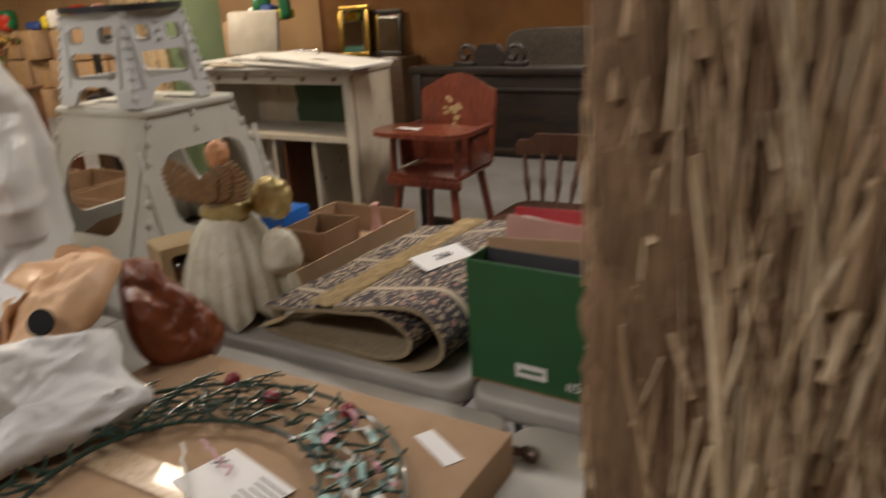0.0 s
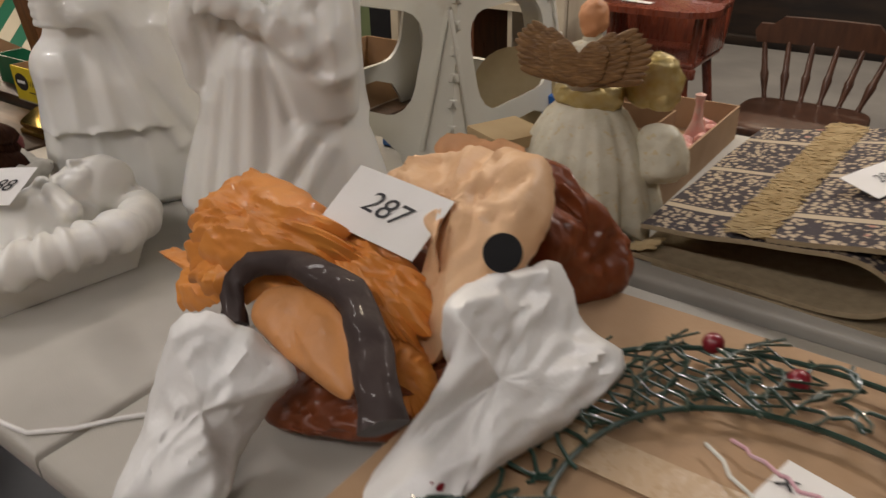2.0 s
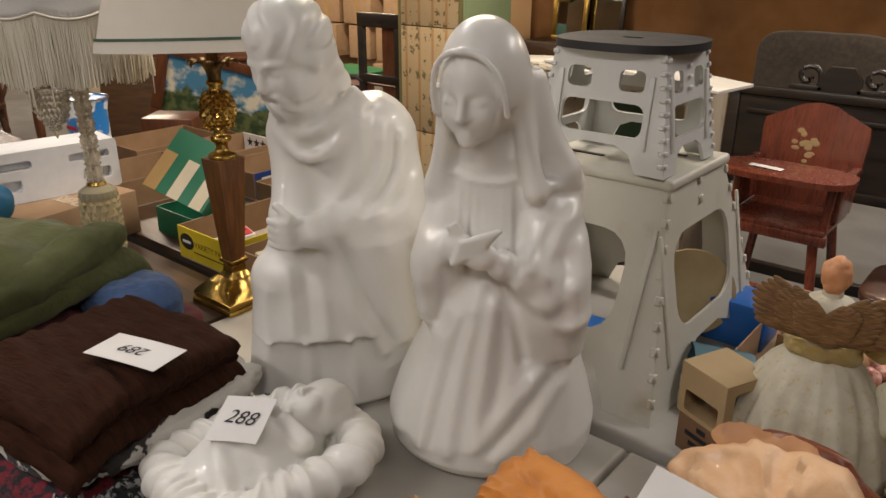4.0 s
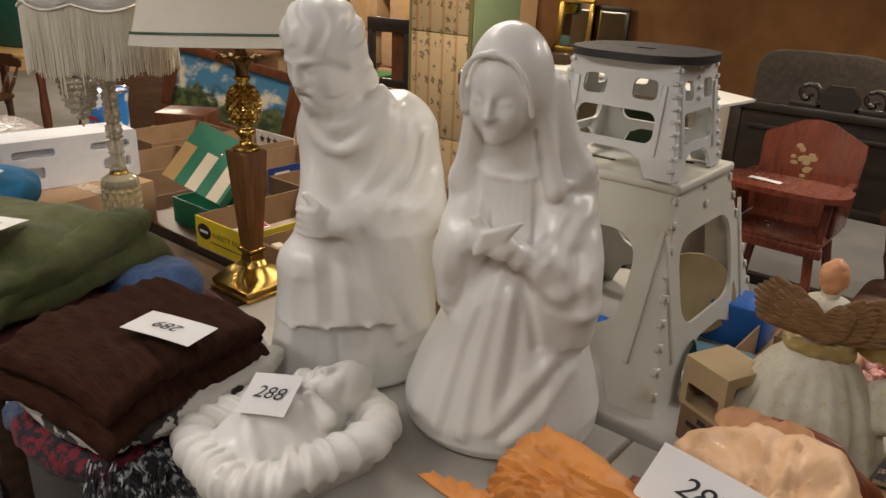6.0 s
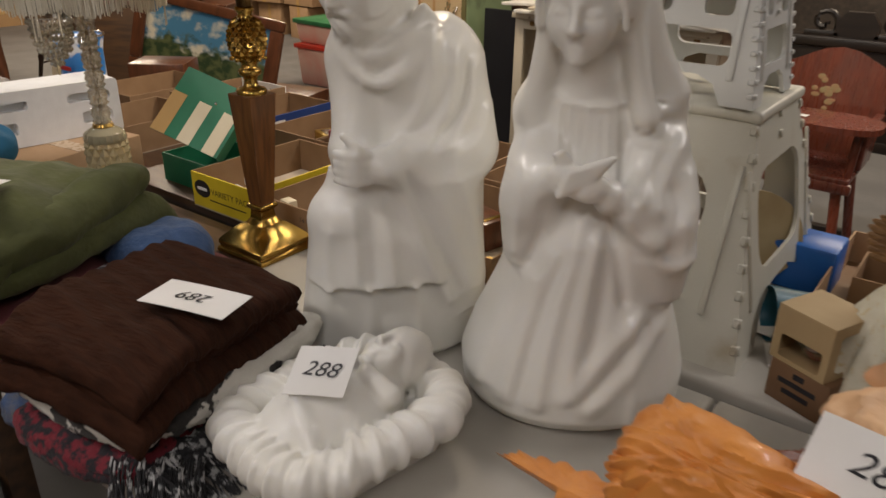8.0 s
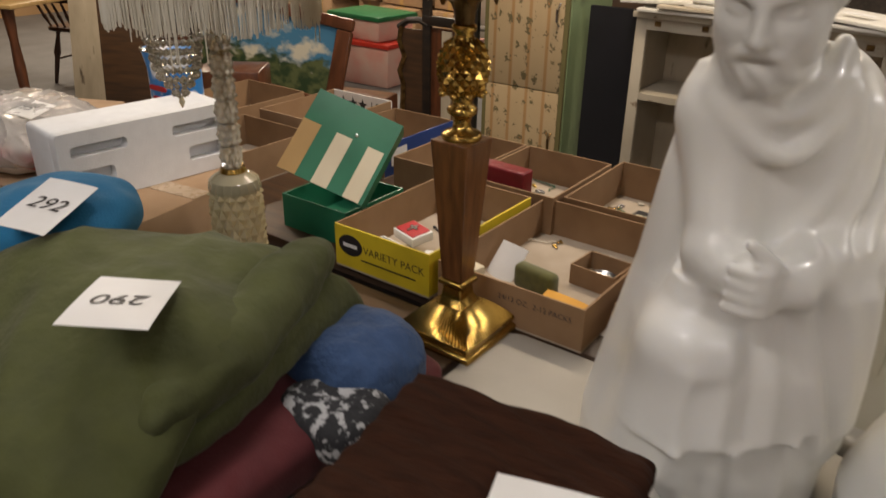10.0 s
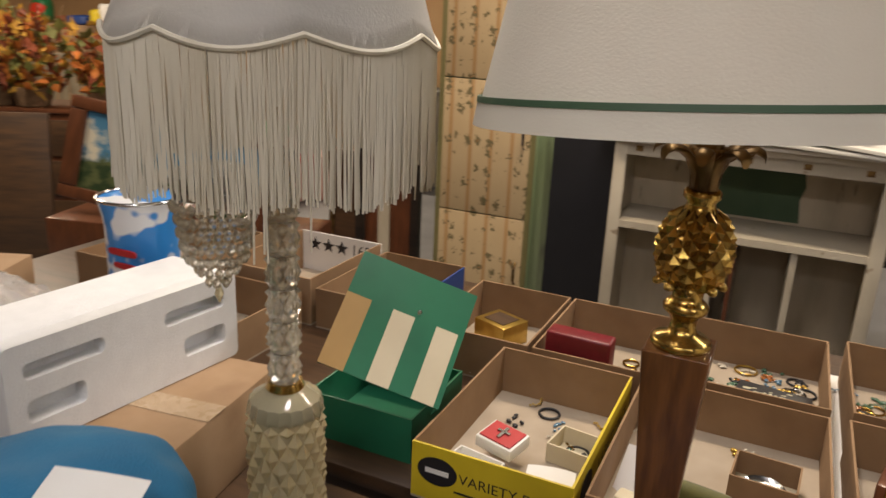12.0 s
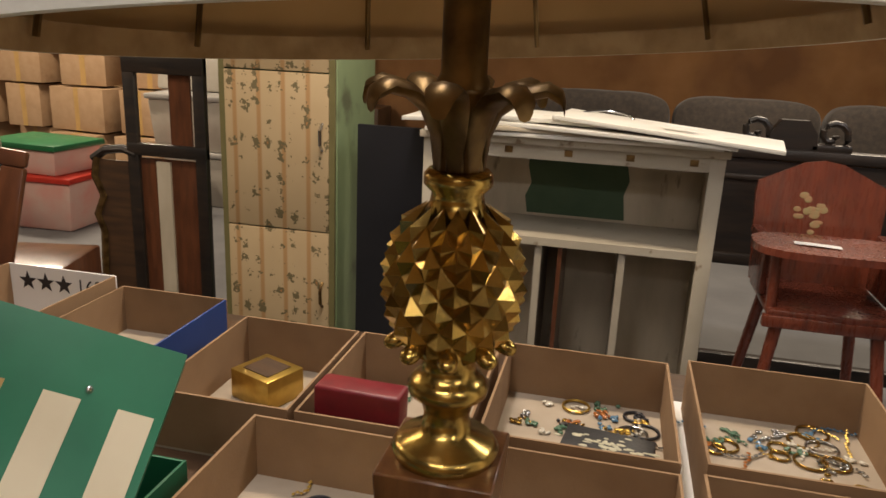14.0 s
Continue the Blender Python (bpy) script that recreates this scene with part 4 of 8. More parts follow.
def wedge(nd, lk, vec):
    o = axes(nd, lk, vec)
    a = scalar(nd, lk, "ARCTAN2", o[1], o[0])
    return blend(nd, lk, step(nd, lk, scalar(nd, lk, "SINE", scalar(nd, lk, "MULTIPLY", a, 3.0)), -0.02, 0.02), (0.75, 0.02, 0.2), (0.75, 0.73, 0.7))


whole("beach_ball", bb, layered("pink_white_vinyl", wedge, 0.3), pose(-2.2, 0.02, 0.1, 30, 20, 0), "small pink and white ball on the floor", "ball", smooth=180)


# ---- the windsock decoration ----
def crumple(sx, sy, sz, seed, rough=0.02, freq=9, n=44, fine=0.003, power=2.2):
    """A puffed, creased bag of thin cloth."""
    bm = soft(sx, sy, sz, int(n * 1.4), power, rough * 0.8, freq * 0.6, seed)
    off = Vector((seed * 5.7, seed * 2.1, 1.3))
    for v in bm.verts:
        k = Vector((v.co.x * freq * 1.8, v.co.y * freq * 1.8, v.co.z * freq * 0.55)) + off
        k += 0.7 * Vector((noise.noise(k * 0.7), noise.noise(k * 0.7 + off), 0))
        r = 1 - min(1.0, abs(noise.noise(k)) * 4.0)
        r2 = 1 - min(1.0, abs(noise.noise(k.yzx * 1.9)) * 4.0)
        v.co += v.co.normalized() * (rough * (0.75 * r * r + 0.35 * r2 * r2))
    return bm


def nylon(name, c, o=None, rough=0.5):
    return mat(name, c, rough, other=o, scale=16, bump=0.002, bump_scale=45, coat=0.1)


ny_orange = nylon("orange_nylon", (0.66, 0.26, 0.05), (0.55, 0.19, 0.032))
ny_peach = nylon("peach_nylon", (0.76, 0.5, 0.29), (0.7, 0.43, 0.23))
ny_brown = nylon("rust_nylon", (0.2, 0.052, 0.016), (0.15, 0.038, 0.012), 0.4)
ny_dark = nylon("dark_brown_nylon", (0.03, 0.016, 0.013), None, 0.75)
ny_white = nylon("white_nylon", (0.82, 0.82, 0.8), (0.77, 0.76, 0.73), 0.4)

ws = thing("windsock_decoration", -1.2, 0.58, TOP, 0, "crumpled orange, brown and white nylon windsock lying on the table", "decoration")


def ruffle(sx, sy, seed, amp, n=34):
    """A thin crushed piece of cloth with a ragged outline."""
    bm = bmesh.new()
    c = bm.verts.new((0, 0, 0.01))
    rings = [[c]]
    for j in range(1, 13):
        ring = []
        for i in range(n):
            a = 2 * math.pi * i / n
            k = j / 12 * (1 + 0.25 * noise.noise(Vector((math.cos(a) * 2, math.sin(a) * 2, seed))) + 0.13 * noise.noise(Vector((math.cos(a) * 7, math.sin(a) * 7, seed))))
            x, y = sx / 2 * k * math.cos(a), sy / 2 * k * math.sin(a)
            z = amp * (1.0 - (j / 12) ** 2) + amp * 0.9 * (1 - 2 * abs(noise.noise(Vector((x * 11, y * 11, seed))))) * j / 12 + amp * 0.5 * noise.noise(Vector((x * 28, y * 28, seed)))
            ring.append(bm.verts.new((x, y, z)))
        rings.append(ring)
    for i in range(n):
        bm.faces.new((c, rings[1][i], rings[1][(i + 1) % n]))
    for a, b in zip(rings[1:], rings[2:]):
        for i in range(n):
            bm.faces.new((a[i], b[i], b[(i + 1) % n], a[(i + 1) % n]))
    bmesh.ops.solidify(bm, geom=bm.faces[:], thickness=0.0015)
    return bm


felt = mat("black_felt", (0.006, 0.006, 0.007), 1.0)


def cloth_bag(loop, bulge, seed, crease=0.008, run=(0.3, 1.0, 0.3), ragged=0.0, back=0.6, n=84, m=22):
    """A limp, creased cloth bag inside a smooth closed outline, fuller on its upper side."""
    k = len(loop)
    v = [Vector(p) for p in loop]
    mid = sum(v, Vector()) / k
    nrm = sum(((v[i] - mid).cross(v[(i + 1) % k] - mid) for i in range(k)), Vector()).normalized()
    nrm = nrm if nrm.dot(Vector((0.35, -0.6, 0.72))) > 0 else -nrm
    rim = []
    for i in range(n):
        f = i * k / n
        j, t = int(f), f - int(f)
        a, b, c, d = (v[(j + o) % k] for o in (-1, 0, 1, 2))
        q = 0.5 * (2 * b + (c - a) * t + (2 * a - 5 * b + 4 * c - d) * t * t + (3 * b - a - 3 * c + d) * t ** 3)
        rim.append(q + (q - mid) * ragged * noise.noise(Vector((i * 0.45, seed, 2.0))))
    off = Vector((seed * 2.7, seed * 1.3, seed))
    bm = bmesh.new()
    sides = []
    edge = [bm.verts.new(Vector((q.x, q.y, max(0.003, q.z)))) for q in rim]
    for side in (1, -1):
        rings = [edge]
        for j in range(1, m):
            r = 1 - j / m
            ring = []
            for q in rim:
                p = mid.lerp(q, r)
                h = (1 - r ** 2.6) ** 0.6 * bulge * (1 if side > 0 else -back)
                g = Vector((p.x / run[0], p.y / run[1], p.z / run[2])) * 9 + off
                g += 0.6 * Vector((noise.noise(g * 0.6), noise.noise(g * 0.6 + off), noise.noise(g * 0.5 - off)))
                sharp = 1 - 2.4 * abs(noise.noise(g * 0.9)) + 0.6 * (1 - 2.4 * abs(noise.noise(g * 2.2))) + 0.3 * (1 - 2.4 * abs(noise.noise(g.yzx * 4.3)))
                p = p + nrm * (h + crease * sharp * min(1, 5 * (1 - r) + 0.25))
                p.z = max(p.z, 0.003)
                ring.append(bm.verts.new(p))
            rings.append(ring)
        tip = bm.verts.new(sum((u.co for u in rings[-1]), Vector()) / n)
        for a, b in zip(rings, rings[1:]):
            for i in range(n):
                bm.faces.new((a[i], a[(i + 1) % n], b[(i + 1) % n], b[i]))
        for i in range(n):
            bm.faces.new((rings[-1][i], rings[-1][(i + 1) % n], tip))
    return bm


ny_tan = nylon("tan_nylon", (0.56, 0.25, 0.085))
translucent(ny_white, 0.1)
translucent(ny_peach, 0.15)
part("rust_base", cloth_bag([(-0.094, -0.163, 0.02), (-0.094, -0.108, 0.07), (0.017, -0.106, 0.1), (0.082, -0.056, 0.08), (0.073, -0.01, 0.08), (0.08, -0.067, 0.02), (0.027, -0.126, 0.02)], 0.03, 1.0, 0.008), ny_brown, ws, smooth=50)
put(part("rust_filling", crumple(0.3, 0.24, 0.16, 71, 0.012, 8), ny_brown, ws, smooth=60), pose(-0.07, 0.05, 0.0))
part("rust_bag", cloth_bag([(-0.042, 0.27, 0.22), (0.037, 0.283, 0.23), (0.071, 0.281, 0.2), (0.135, 0.327, 0.11), (0.154, 0.306, 0.06), (0.125, 0.253, 0.02), (0.087, 0.184, 0.08), (0.045, 0.189, 0.17)], 0.055, 2.0, 0.012, (0.8, 0.5, 0.8), back=1.4), ny_brown, ws, "smooth rust nylon bag", smooth=60)
part("mane_piece", cloth_bag([(-0.447, -0.037, 0.08), (-0.377, -0.024, 0.1), (-0.264, -0.042, 0.12), (-0.236, -0.089, 0.1), (-0.332, -0.094, 0.05), (-0.334, -0.062, 0.08)], 0.02, 3.0, 0.007, (0.9, 0.4, 0.5), 0.25), ny_orange, ws, smooth=40)
part("mane_piece", cloth_bag([(-0.276, -0.042, 0.215), (-0.245, 0.012, 0.235), (-0.136, -0.003, 0.235), (-0.032, -0.052, 0.22), (-0.052, -0.059, 0.18), (-0.168, -0.107, 0.165), (-0.243, -0.106, 0.165), (-0.266, -0.09, 0.2)], 0.045, 4.0, 0.008, (0.9, 0.35, 0.4), 0.16), ny_orange, ws, "orange nylon mane piece with ragged edge", smooth=40)
part("mane_piece", cloth_bag([(x * 0.9 - 0.03, y - 0.015, z - 0.025) for x, y, z in [(-0.276, -0.042, 0.215), (-0.245, 0.012, 0.235), (-0.136, -0.003, 0.235), (-0.032, -0.052, 0.22), (-0.052, -0.059, 0.18), (-0.168, -0.107, 0.165), (-0.243, -0.106, 0.165), (-0.266, -0.09, 0.2)]], 0.03, 5.0, 0.008, (0.9, 0.35, 0.4), 0.3), ny_orange, ws, smooth=40)
part("mane_piece", cloth_bag([(-0.2, 0.015, 0.2), (-0.077, 0.012, 0.21), (0.064, -0.027, 0.18), (0.067, -0.075, 0.14), (-0.011, -0.068, 0.16), (-0.113, -0.034, 0.18)], 0.03, 6.0, 0.011, (0.7, 0.35, 0.4), 0.22), ny_orange, ws, smooth=40)
part("mane_piece", cloth_bag([(0.01, -0.045, 0.14), (0.057, -0.047, 0.12), (0.09, -0.062, 0.08), (0.082, -0.089, 0.05), (0.039, -0.085, 0.08)], 0.016, 7.0, 0.006, (0.5, 0.7, 0.4), 0.2), ny_orange, ws, smooth=40)
part("peach_face", cloth_bag([(-0.101, 0.099, 0.24), (-0.055, 0.163, 0.25), (-0.002, 0.191, 0.26), (0.087, 0.179, 0.27), (0.135, 0.108, 0.25), (0.138, 0.044, 0.21), (0.113, -0.065, 0.16), (0.07, -0.051, 0.1), (0.037, -0.033, 0.12), (0.07, -0.024, 0.21), (-0.027, 0.039, 0.22)], 0.045, 8.0, 0.009, (0.35, 0.9, 0.9), 0.05, 1.2), ny_peach, ws, "pleated peach nylon face", smooth=50)
for dx, s in ((-0.03, 1), (0.02, 2)):
    put(part("peach_ear", ruffle(0.085, 0.06, 4.4 + s, 0.012), ny_peach, ws, smooth=70), pose(dx, 0.17, 0.262, 60, 0, 10 * s))
part("tan_ear_lining", cloth_bag([(-0.111, -0.146, 0.15), (-0.111, -0.113, 0.17), (-0.052, -0.097, 0.18), (0.027, -0.128, 0.17), (0.071, -0.182, 0.14), (-0.005, -0.169, 0.13), (-0.062, -0.162, 0.14)], 0.016, 9.0, 0.003, (0.6, 0.6, 0.6)), ny_tan, ws, smooth=60)
ear = [Vector(q) + Vector((0.004, -0.007, 0.008)) for q in [(-0.13, -0.15, 0.13), (-0.161, -0.126, 0.165), (-0.129, -0.097, 0.19), (-0.046, -0.099, 0.205), (0.022, -0.11, 0.205), (0.08, -0.147, 0.195), (0.115, -0.188, 0.175), (0.144, -0.211, 0.155)]]
ear = [ear[i].lerp(ear[i + 1], k / 5) for i in range(len(ear) - 1) for k in range(5)] + [ear[-1]]
for _ in range(4):
    ear = [ear[0]] + [(ear[i - 1] + ear[i] * 2 + ear[i + 1]) / 4 for i in range(1, len(ear) - 1)] + [ear[-1]]
lb = tube(ear, 0.0125, 20, taper=1.75)
for v in lb.verts:
    g = Vector((v.co.x * 26, v.co.y * 26, v.co.z * 26))
    v.co += ((1 - 2.4 * abs(noise.noise(g))) * 0.008 + (1 - 2.4 * abs(noise.noise(g * 2.3))) * 0.004) * Vector((0.3, -0.6, 0.7)) + Vector((noise.noise(g * 0.7), noise.noise(g * 0.7 + Vector((5, 0, 0))), 0)) * 0.009
part("dark_ear_rim", lb, ny_dark, ws, "dark brown gathered ear rim", smooth=60)
part("white_leg", cloth_bag([(0.137, -0.11, 0.235), (0.132, -0.039, 0.23), (0.144, 0.033, 0.21), (0.152, 0.096, 0.19), (0.202, 0.071, 0.14), (0.256, 0.07, 0.1), (0.239, -0.04, 0.085), (0.21, -0.147, 0.085), (0.18, -0.217, 0.05), (0.115, -0.289, 0.03), (0.093, -0.233, 0.04), (0.115, -0.168, 0.09), (0.148, -0.143, 0.16), (0.164, -0.124, 0.215)], 0.035, 10.0, 0.008, (0.35, 0.8, 0.7), 0.04, 1.4), ny_white, ws, "limp white nylon leg", smooth=50)
part("white_leg", cloth_bag([(-0.136, -0.218, 0.18), (-0.099, -0.181, 0.17), (-0.027, -0.162, 0.12), (-0.054, -0.182, 0.07), (-0.063, -0.223, 0.03), (-0.032, -0.289, 0.02), (-0.113, -0.355, 0.02), (-0.143, -0.288, 0.07), (-0.145, -0.252, 0.13)], 0.03, 11.0, 0.007, (0.35, 0.8, 0.7), 0.05, 1.2), ny_white, ws, "limp white nylon leg", smooth=50)
put(part("felt_eye", lathe([(0.001, -0.002), (0.021, -0.002), (0.021, 0.002), (0.001, 0.002)], 24), felt, ws, "round black felt eye"), pose(0.139, -0.008, 0.246, 52, 10, 22))
number_card("287", pose(-1.222, 0.575, 1.012, 32, 4, -3), "the nylon windsock", 0.145, 0.085, -4, 0.042)

# ---- cardboard parcel, wreath and rod ----
bx = thing("flat_carton", -0.765, 0.55, TOP, 0, "flat brown cardboard carton with packing tape and address label", "carton")
part("carton_body", box(0.7, 0.6, 0.066, 0, 0, 0, bevel=0.003), cardboard, bx)
part("flap_seam", box(0.69, 0.004, 0.002, 0, -0.01, 0.0665), ink, bx)
tape = mat("glossy_packing_tape", (0.42, 0.3, 0.18), 0.28, other=(0.46, 0.34, 0.22), scale=30, bump=0.0025, bump_scale=40, coat=0.3)
part("packing_tape", sheet(0.69, 0.055, 0.0, 20, 0.0008), tape, bx, "shiny clear packing tape").matrix_local = pose(0, -0.01, 0.0695)
part("address_label", sheet(0.15, 0.1), paper, bx, "white printed address label").matrix_local = pose(0.065, 0.02, 0.0712, 0, 0, -14)
for i in range(7):
    part("print_line", box(0.06 - 0.008 * (i % 3), 0.0022, 0.0004, 0.03, 0, 0), ink, bx).matrix_local = pose(0.065, 0.02, 0.0716, 0, 0, -14) @ pose(0.015, 0.035 - 0.011 * i, 0)
lettering("x", 0.04, ink, bx, pose(0.012, 0.055, 0.0722, 0, 0, -14))
part("shipping_sticker", sheet(0.09, 0.03), paper, bx, "small white sticker").matrix_local = pose(0.27, 0.22, 0.0675, 0, 0, -30)
number_card("286", pose(-0.86, 0.31, TOP + 0.074, 0, 0, -14), "the carton", 0.127, 0.085, 0, 0.04, 0.002)

wire_green = mat("green_wire", (0.012, 0.035, 0.025), 0.35, other=(0.02, 0.05, 0.035), scale=40, coat=0.4)
wr = thing("wire_wreath", -0.735, 0.485, TOP + 0.074, 0, "round green wire wreath frame with ribbon scraps and beads", "wreath")
for r in (0.2, 0.31):
    part("ring", tube([(r * math.cos(a), r * math.sin(a), 0.012 + 0.003 * math.sin(3 * a)) for a in [2 * math.pi * i / 72 for i in range(72)]], 0.0034, 8, True), wire_green, wr)
rnd = random.Random(5)
for i in range(58):
    a0 = 2 * math.pi * i / 58
    pts = []
    for k in range(16):
        t = k / 15
        a = a0 + 0.24 * t + 0.06 * math.sin(t * 14 + i)
        r = 0.2 + 0.11 * (t if i % 2 else 1 - t) + 0.012 * math.sin(t * 16 + i * 2)
        pts.append((r * math.cos(a), r * math.sin(a), 0.014 + 0.008 * math.sin(t * 9 + i)))
    part("scroll_wire", tube(pts, 0.0024, 6), wire_green, wr)
for i in range(22):
    a = radians(100 + i * 3)
    part("loose_wire", tube([((0.2 + 0.02 * k) * math.cos(a + 0.12 * math.sin(k * 1.3 + i)), (0.2 + 0.02 * k) * math.sin(a + 0.12 * math.sin(k * 1.3 + i)), 0.02 + 0.012 * math.sin(k + i)) for k in range(7)], 0.0018, 6), wire_green, wr)
ribbon_mint = mat("mint_ribbon", (0.3, 0.5, 0.46), 0.6, other=(0.42, 0.55, 0.5), scale=30)
ribbon_pink = mat("pink_ribbon", (0.58, 0.28, 0.32), 0.6, other=(0.5, 0.36, 0.4), scale=30)
ribbon_white = mat("white_ribbon", (0.62, 0.62, 0.56), 0.6, scale=30)
for i in range(170):
    a = radians(rnd.uniform(-75, 75))
    r = rnd.uniform(0.2, 0.3)
    m = pose(r * math.cos(a), r * math.sin(a), 0.018 + rnd.uniform(0, 0.014), rnd.uniform(-40, 40), rnd.uniform(-40, 40), rnd.uniform(0, 360))
    part("ribbon_scrap", sheet(rnd.uniform(0.012, 0.03), rnd.uniform(0.006, 0.013), rnd.uniform(-0.01, 0.01), 4, 0.0005), rnd.choice((ribbon_mint, ribbon_mint, ribbon_white, ribbon_pink, wire_green)), wr).matrix_local = m
for p0, p1, mt in (((-0.1, 0.12), (0.05, 0.0), ribbon_white), ((0.04, -0.06), (0.2, 0.05), ribbon_pink), ((0.0, -0.03), (0.06, -0.1), ribbon_mint), ((-0.08, 0.14), (0.02, 0.1), ribbon_pink)):
    part("ribbon_strand", tube([(p0[0] + (p1[0] - p0[0]) * k / 8 + 0.004 * math.sin(k * 2), p0[1] + (p1[1] - p0[1]) * k / 8 + 0.006 * math.sin(k * 3), 0.004) for k in range(9)], 0.0022, 6), mt, wr)
bead_red = mat("red_berry", (0.2, 0.01, 0.02), 0.3, coat=0.4)
for a, r in ((118, 0.31), (100, 0.26), (72, 0.29), (205, 0.27), (210, 0.3), (198, 0.3), (-60, 0.27)):
    part("berry", lathe([(0.013 * math.cos(radians(t)) + 0.0002, 0.013 * math.sin(radians(t))) for t in range(-90, 91, 15)], 14, r * math.cos(radians(a)), r * math.sin(radians(a)), 0.02), bead_red, wr)

rd = thing("curtain_rod", -0.72, 0.878, TOP + 0.014, 0, "thin bronzed metal curtain rod with end cap on the table", "rod")
part("tube", tube([(-0.33, 0, 0), (0.16, 0, 0)], 0.0085, 14), rod_metal, rd)
part("inner_tube", tube([(0.16, 0, 0), (0.31, 0, 0)], 0.0072, 14), rod_metal, rd)
part("collar", tube([(0.145, 0, 0), (0.175, 0, 0)], 0.0125, 14), chrome, rd)
part("finial", lathe([(0.004, -0.014), (0.012, -0.01), (0.013, 0.0), (0.012, 0.01), (0.004, 0.014)], 16), rod_metal, rd).matrix_local = pose(0.318, 0, 0, 0, 90, 0)

# ---- green poster sheet and straw bundle on the second table ----
gs = whole("green_folder", box(0.24, 0.34, 0.012, 0, 0, 0, bevel=0.003), green_box_card, pose(-0.3, 0.45, TOP + 0.0005, 0, 0, 12), "dark green card folder lying on the table", "folder")
part("cord", tube([(0.1, -0.16, 0.016), (0.05, 0.0, 0.017), (0.11, 0.15, 0.016)], 0.003), paper, gs)

st = thing("straw_figure", -0.055, 0.765, TOP, 0, "tall bundle of dry straw standing upright on the table", "straw bundle")
rnd = random.Random(8)
# dark core colour stands for the shade in gaps between the straws
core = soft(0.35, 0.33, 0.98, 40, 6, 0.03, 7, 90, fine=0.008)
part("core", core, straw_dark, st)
for batch in range(16):
    bm = bmesh.new()
    for i in range(130):
        a = rnd.uniform(0, 2 * math.pi)
        r = rnd.uniform(0.165, 0.205)
        z0 = rnd.uniform(-0.05, 0.8)
        ln = rnd.uniform(0.15, 0.5)
        da = rnd.gauss(0, 0.22)
        w = rnd.uniform(0.001, 0.0028) if i % 4 else rnd.uniform(0.003, 0.0065)
        pts = [((r + 0.008 * math.sin(k * 1.3 + i)) * math.cos(a + da * k / 5 + 0.03 * math.sin(k + i)), (r + 0.008 * math.sin(k * 1.3 + i)) * math.sin(a + da * k / 5 + 0.03 * math.sin(k + i)), min(0.99, max(0.004, z0 + ln * k / 5))) for k in range(6)]
        add(bm, tube(pts, w, 4, taper=0.5))
    # every fifth wisp takes the darker shade tone as well
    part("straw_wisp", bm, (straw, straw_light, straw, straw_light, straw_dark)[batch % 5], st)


# ---- step stools on the rear table ----
stool_plastic = mat("ivory_stool_plastic", (0.55, 0.54, 0.47), 0.4, other=(0.5, 0.485, 0.41), scale=6, bump=0.0004, bump_scale=200, spots=(0.36, 0.3, 0.2), spot_scale=7, spot=(0.62, 0.8))
stool_pale = mat("pale_grey_stool_plastic", (0.6, 0.61, 0.59), 0.38, other=(0.55, 0.555, 0.53), scale=6, bump=0.0003, bump_scale=200, spots=(0.42, 0.4, 0.35), spot_scale=8, spot=(0.66, 0.8))
grip_black = mat("black_grip", (0.02, 0.02, 0.022), 0.5, bump=0.0005, bump_scale=300)


